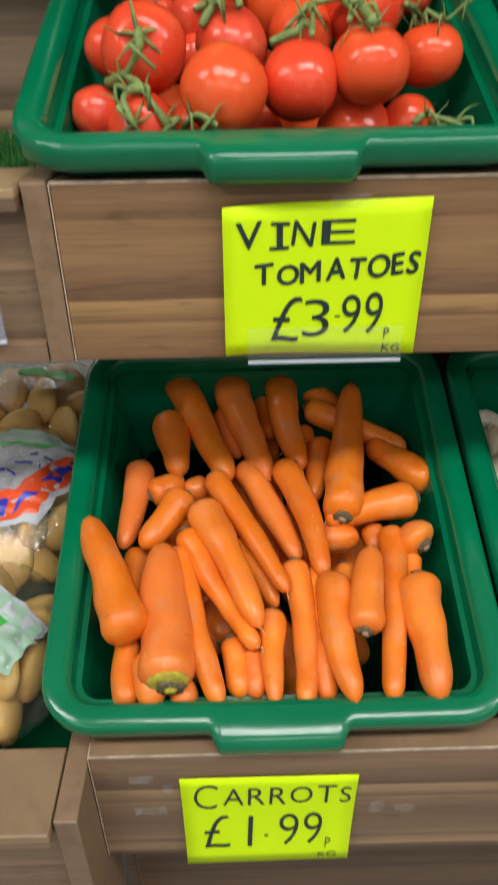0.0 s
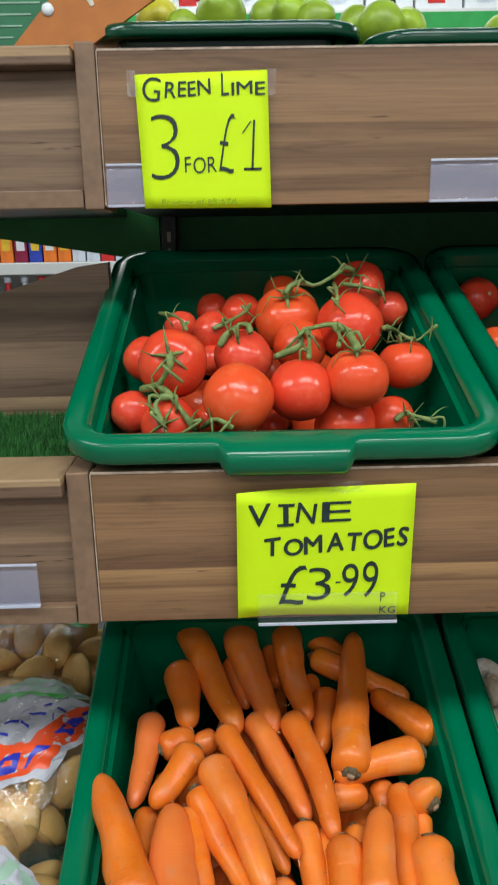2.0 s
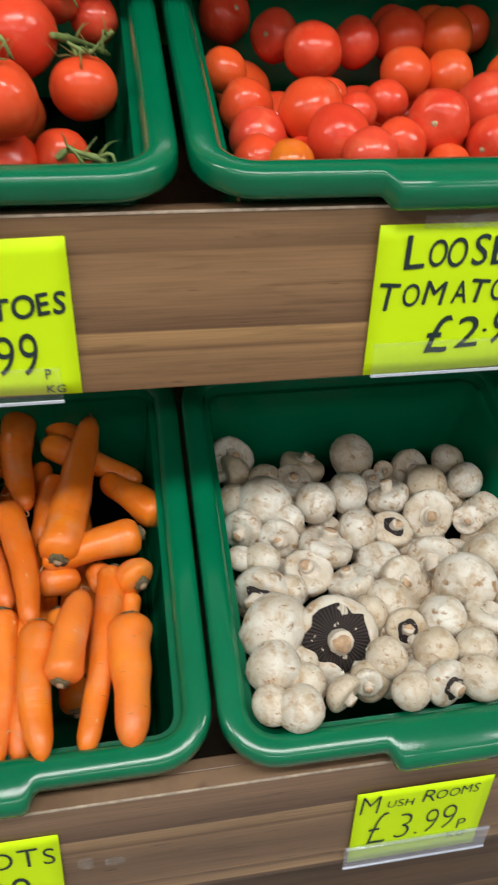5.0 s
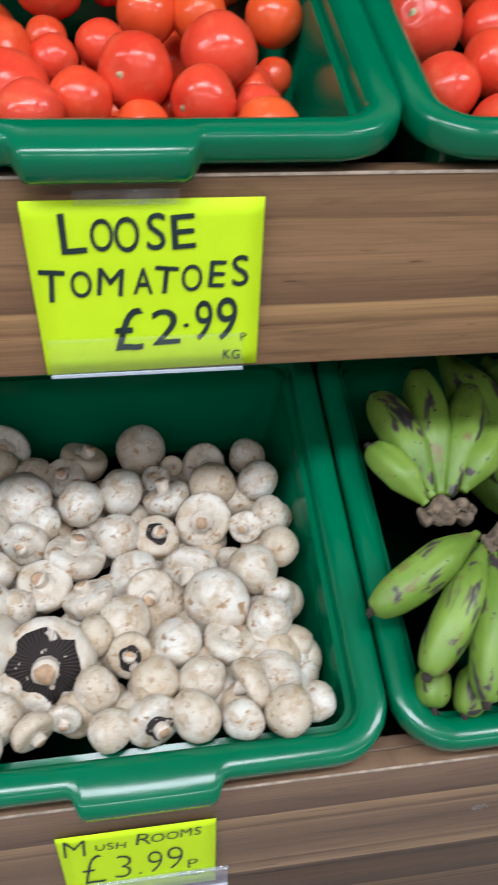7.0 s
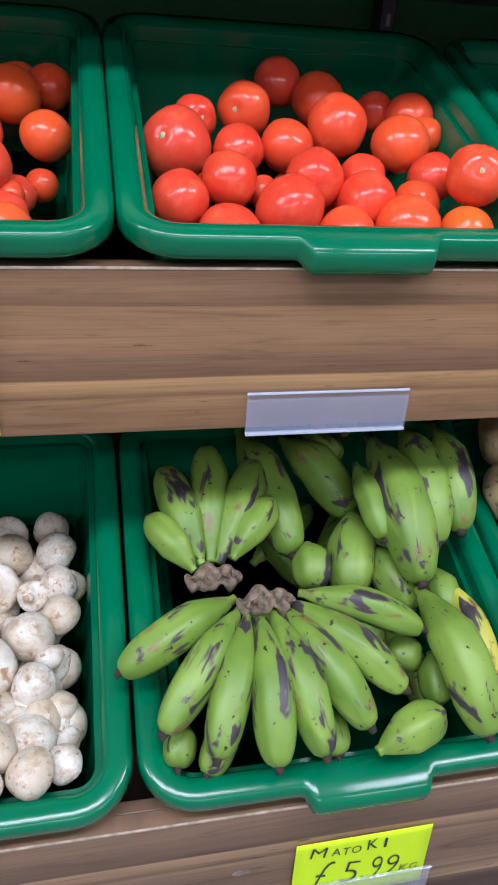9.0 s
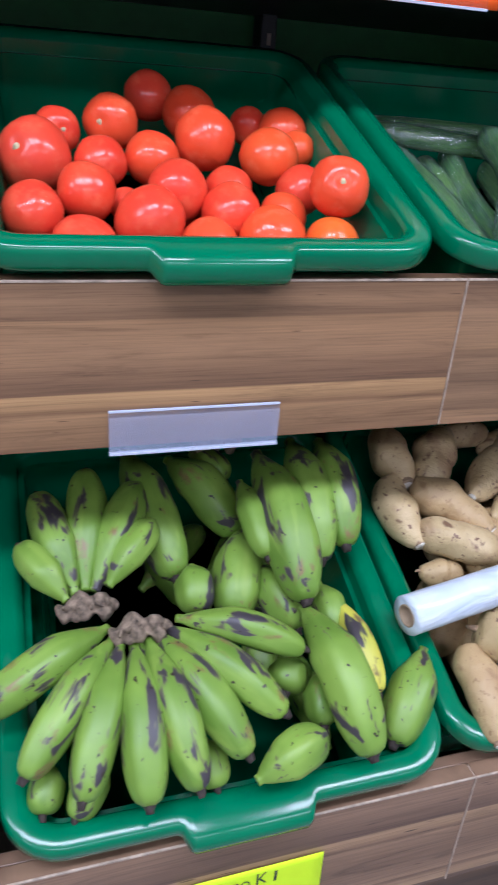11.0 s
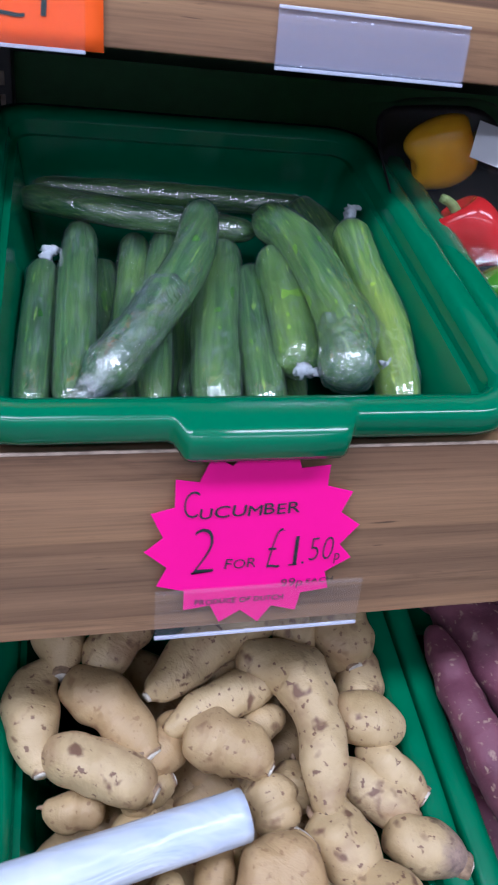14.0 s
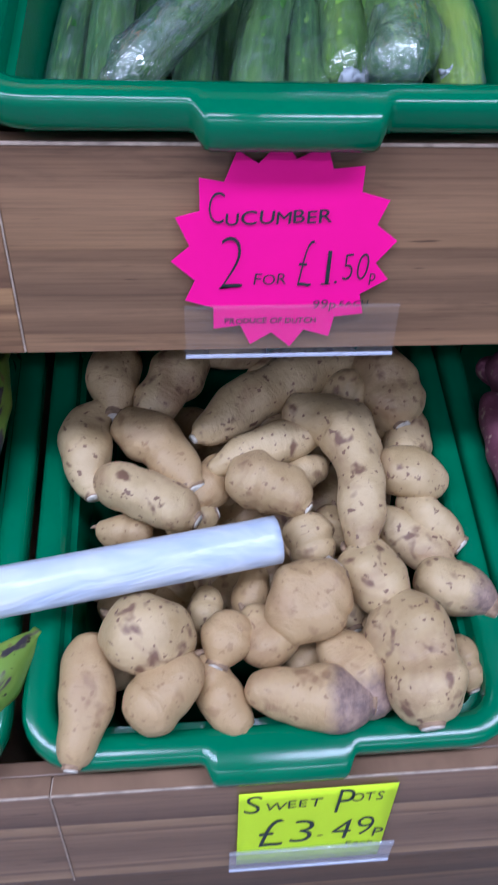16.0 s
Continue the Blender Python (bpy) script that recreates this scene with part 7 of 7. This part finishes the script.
MID_PRINT = [("white_patch", PRINT_WHITE, ((-0.03, -0.100), (0.076, -0.060), (0.122, 0.052), (-0.03, 0.070)), 1.004),
             ("pale_band", PRINT_PALE, ((-0.03, 0.030), (0.060, 0.050), (0.102, 0.078), (0.010, 0.092)), 1.008),
             ("green_swoosh", PRINT_GREEN, ((-0.02, 0.028), (0.058, 0.048), (0.066, 0.060), (-0.02, 0.042)), 1.013),
             ("white_letter_mark", PRINT_WHITE, ((0.030, 0.066), (0.042, 0.068), (0.044, 0.078), (0.032, 0.076)), 1.014),
             ("white_letter_mark", PRINT_WHITE, ((0.050, 0.066), (0.062, 0.068), (0.064, 0.078), (0.052, 0.076)), 1.014),
             ("white_letter_mark", PRINT_WHITE, ((0.070, 0.068), (0.082, 0.070), (0.084, 0.078), (0.072, 0.076)), 1.014),
             ("orange_band", PRINT_RED, ((-0.03, -0.092), (0.068, -0.056), (0.084, -0.012), (-0.03, -0.046)), 1.009),
             ("orange_band", PRINT_RED, ((0.040, -0.030), (0.086, -0.016), (0.118, 0.050), (0.084, 0.044)), 1.010),
             ("blue_shape", PRINT_BLUE, ((-0.010, -0.082), (0.010, -0.072), (0.012, -0.050), (-0.008, -0.058)), 1.014),
             ("blue_shape", PRINT_BLUE, ((0.018, -0.070), (0.038, -0.062), (0.042, -0.038), (0.022, -0.046)), 1.014),
             ("blue_shape", PRINT_BLUE, ((0.046, -0.056), (0.056, -0.050), (0.066, -0.024), (0.054, -0.030)), 1.014),
             ("blue_shape", PRINT_BLUE, ((0.068, -0.006), (0.086, 0.000), (0.098, 0.026), (0.080, 0.022)), 1.014),
             ("blue_shape", PRINT_BLUE, ((0.090, 0.028), (0.104, 0.032), (0.110, 0.044), (0.096, 0.040)), 1.014),
             ("red_notch", PRINT_RED, ((0.024, -0.060), (0.032, -0.056), (0.033, -0.049), (0.025, -0.052)), 1.017),
             ("red_notch", PRINT_RED, ((0.076, 0.004), (0.084, 0.008), (0.087, 0.014), (0.080, 0.012)), 1.017)]
for k in range(11):
    a, bx, by = 0.9 * k, -0.012 + 0.0078 * k, -0.022 + 0.0052 * k + 0.012 * (k % 3 - 1)
    dx, dy = 0.009 * math.cos(a), 0.006 * math.sin(a)
    MID_PRINT.append(("blue_line", PRINT_BLUE, ((bx - dx, by - dy), (bx + dx, by + dy), (bx + dx, by + dy + 0.0032), (bx - dx, by - dy + 0.0032)), 1.012))
potato_bag(-0.156, -0.055, 0.570, (0.118, 0.112, 0.085), FRONT_PRINT)
potato_bag(-0.160, 0.138, 0.604, (0.128, 0.135, 0.080), MID_PRINT)
potato_bag(-0.160, 0.330, 0.610, (0.130, 0.13, 0.095), [("green_band", PRINT_GREEN, ((0.0, 0.0), (0.07, 0.01), (0.07, 0.03), (0.0, 0.02)), 1.01)])


# ---- film-wrapped pepper trays ----
def pepper_tray(m):
    ob = empty("pepper_tray", m, label="black tray of mixed peppers under clear film", category="pepper tray", group="pepper trays in the tub")
    n, verts, faces = 24, [], []
    loops = [(1.0, 0.030), (0.985, 0.032), (0.95, 0.028), (0.84, 0.003), (0.82, 0.0)]
    for g, z in loops:
        for k in range(n):
            a = 2 * math.pi * k / n
            c, s = math.cos(a), math.sin(a)
            verts.append((0.075 * g * abs(c) ** 0.4 * (1 if c > 0 else -1), 0.138 * g * abs(s) ** 0.4 * (1 if s > 0 else -1), z))
    for i in range(len(loops) - 1):
        for k in range(n):
            faces.append((i * n + k, i * n + (k + 1) % n, (i + 1) * n + (k + 1) % n, (i + 1) * n + k))
    faces.append(tuple((len(loops) - 1) * n + k for k in range(n)))
    mesh_object("tray", verts, faces, BLACK, ob)
    for mat, y, turn, nm in ((YELLOW_PEPPER, 0.072, 70, "yellow_pepper"), (RED_PEPPER, -0.034, 200, "red_pepper"), (GREEN_PEPPER, -0.112, 300, "green_pepper")):
        verts, faces, seg, rows = [], [], 30, 16
        tilt = pose(-0.008, y, 0.036, 55, 25, turn)
        for i in range(rows + 1):
            t = math.pi * i / rows
            for k in range(seg):
                a = 2 * math.pi * k / seg
                rad = 0.034 * math.sin(t) ** 0.7 * (1 + 0.13 * math.cos(3 * a) * (0.4 + 0.6 * math.sin(t)))
                z = 0.040 * math.cos(t) - 0.016 * math.exp(-(math.sin(t) / 0.42) ** 2) * (1 if t < 1.57 else -0.7) - 0.004 * math.cos(3 * a) * (t > 2)
                verts.append(tilt @ Vector((rad * math.cos(a), rad * math.sin(a), z)))
        for i in range(rows):
            for k in range(seg):
                a, b = i * seg + k, i * seg + (k + 1) % seg
                faces.append((a, a + seg, b + seg, b))
        pepper = mesh_object(nm, verts, faces, mat, ob)
        run = [tilt @ Vector(v) for v in ((0, 0, 0.022), (0.002, 0.001, 0.036), (0.008, 0.002, 0.046))]
        mesh_object("stalk", *tube(run, lambda u: 0.0052 - 0.001 * u, 5, 8, 0.2, 150, y), STEM, pepper)
    verts, faces = [], []
    for i in range(21):
        for k in range(13):
            u, v = i / 20 * 2 - 1, k / 12 * 2 - 1
            verts.append((0.074 * v, 0.137 * u, 0.033 + 0.044 * (1 - v ** 4) * (1 - u ** 6) + 0.002 * noise.noise(Vector((u * 9, v * 9, 2)))))
    for i in range(20):
        for k in range(12):
            q = i * 13 + k
            faces.append((q, q + 1, q + 14, q + 13))
    mesh_object("film", verts, faces, TRAY_FILM, ob, label="tight clear film")
    prism("label", [(0.0, 0.0), (0.055, 0.0), (0.055, 0.05), (0.0, 0.05)], 0, 0.0006, LABEL_WHITE, ob, "white price label").matrix_basis = pose(-0.012, 0.022, 0.0805, -90, 0, -28)


pepper_tray(pose(1.700, 0.285, 1.134, TILT + 22, -4, 0))
pepper_tray(pose(1.870, 0.285, 1.125, TILT + 20, 0, 0))


# ---- shelves beyond the stand ----
def far_shelf():
    ob = tagged(new("wall_shelving"), label="white metal shop shelving with packed shelves behind the stand", category="shelving")
    box("back_sheet", -2.6, 2.6, 3.10, 3.12, 0.0, 2.45, LABEL_WHITE, ob, 0)
    for z in (0.2, 0.62, 1.105, 1.62, 2.06):
        box("shelf", -2.6, 2.6, 2.58, 3.10, z, z + 0.05, WHITE, ob, 0.004)
    for x in (-2.6, -1.3, 0.0, 1.3, 2.6):
        box("upright", x - 0.015, x + 0.015, 3.06, 3.10, 0.0, 2.45, WHITE, ob, 0.002)


far_shelf()
TINTS = {name: plain("printed_%s_pack" % name, c, 0.35, vary=0.15, scale=30) for name, c in
         {"orange": (0.80, 0.20, 0.02), "maroon": (0.25, 0.01, 0.05), "blue": (0.03, 0.06, 0.45), "pale": (0.62, 0.66, 0.74), "red": (0.6, 0.02, 0.02), "yellow": (0.75, 0.5, 0.03), "green": (0.05, 0.35, 0.04)}.items()}
x = -1.62
for k in range(30):
    tint = ("pale", "orange", "orange", "maroon", "blue", "orange", "orange", "pale", "pale", "red")[k % 10]
    pack = empty("drink_carton", pose(x, 2.70, 1.155), label="%s drink carton on the far white shelf" % tint, category="carton", group="drink cartons on the far shelf")
    box("pack", -0.028, 0.028, -0.04, 0.04, 0, 0.15, TINTS[tint], pack, 0.003)
    box("panel", -0.018, 0.018, -0.0412, -0.0402, 0.05, 0.10, LABEL_WHITE if k % 2 else TINTS["yellow"], pack, 0)
    x += 0.063
x = -1.60
for k in range(26):
    tint = ("green", "green", "yellow", "red", "pale", "pale", "orange")[k % 7]
    bottle = empty("drink_bottle", pose(x, 2.625, 0.67), label="%s plastic drink bottle on the far shelf" % tint, category="bottle", group="drink bottles on the far shelf")
    mesh_object("body", *tube([(0, 0, 0), (0, 0, 0.405)], lambda u: 0.032 * (1 if u < 0.72 else max(0.35, 1 - (u - 0.72) * 2.6)), 14, 14), TINTS[tint], bottle)
    mesh_object("cap", *tube([(0, 0, 0.402), (0, 0, 0.427)], lambda u: 0.016, 2, 12), TINTS["pale" if k % 3 else "red"], bottle)
    x += 0.074


def kettle_box(x, tint):
    ob = empty("kettle_box", pose(x, 2.72, 2.11), label="white boxed kettle with a %s kettle pictured" % tint, category="boxed kettle", group="kettle boxes on the far shelf")
    box("carton", -0.095, 0.095, -0.09, 0.09, 0, 0.30, LABEL_WHITE, ob, 0.003)
    mat = TINTS[tint] if tint in TINTS else BLACK
    prism("pictured_jug", [(-0.045, 0.03), (0.025, 0.03), (0.012, 0.17), (-0.035, 0.17), (-0.055, 0.15)], -0.0915, -0.0905, mat, ob)
    mesh_object("pictured_handle", *tube([(0.014, -0.0915, 0.16), (0.055, -0.0915, 0.15), (0.055, -0.0915, 0.07), (0.022, -0.0915, 0.05)], lambda u: 0.007, 12, 6), mat, ob)
    box("print_bar", 0.045, 0.085, -0.0915, -0.0905, 0.20, 0.26, TINTS["pale"], ob, 0)


for k, tint in enumerate(("pale", "red", "red", "pale", "red", "pale", "black", "red", "pale", "pale")):
    kettle_box(-0.42 + 0.2 * k, tint)
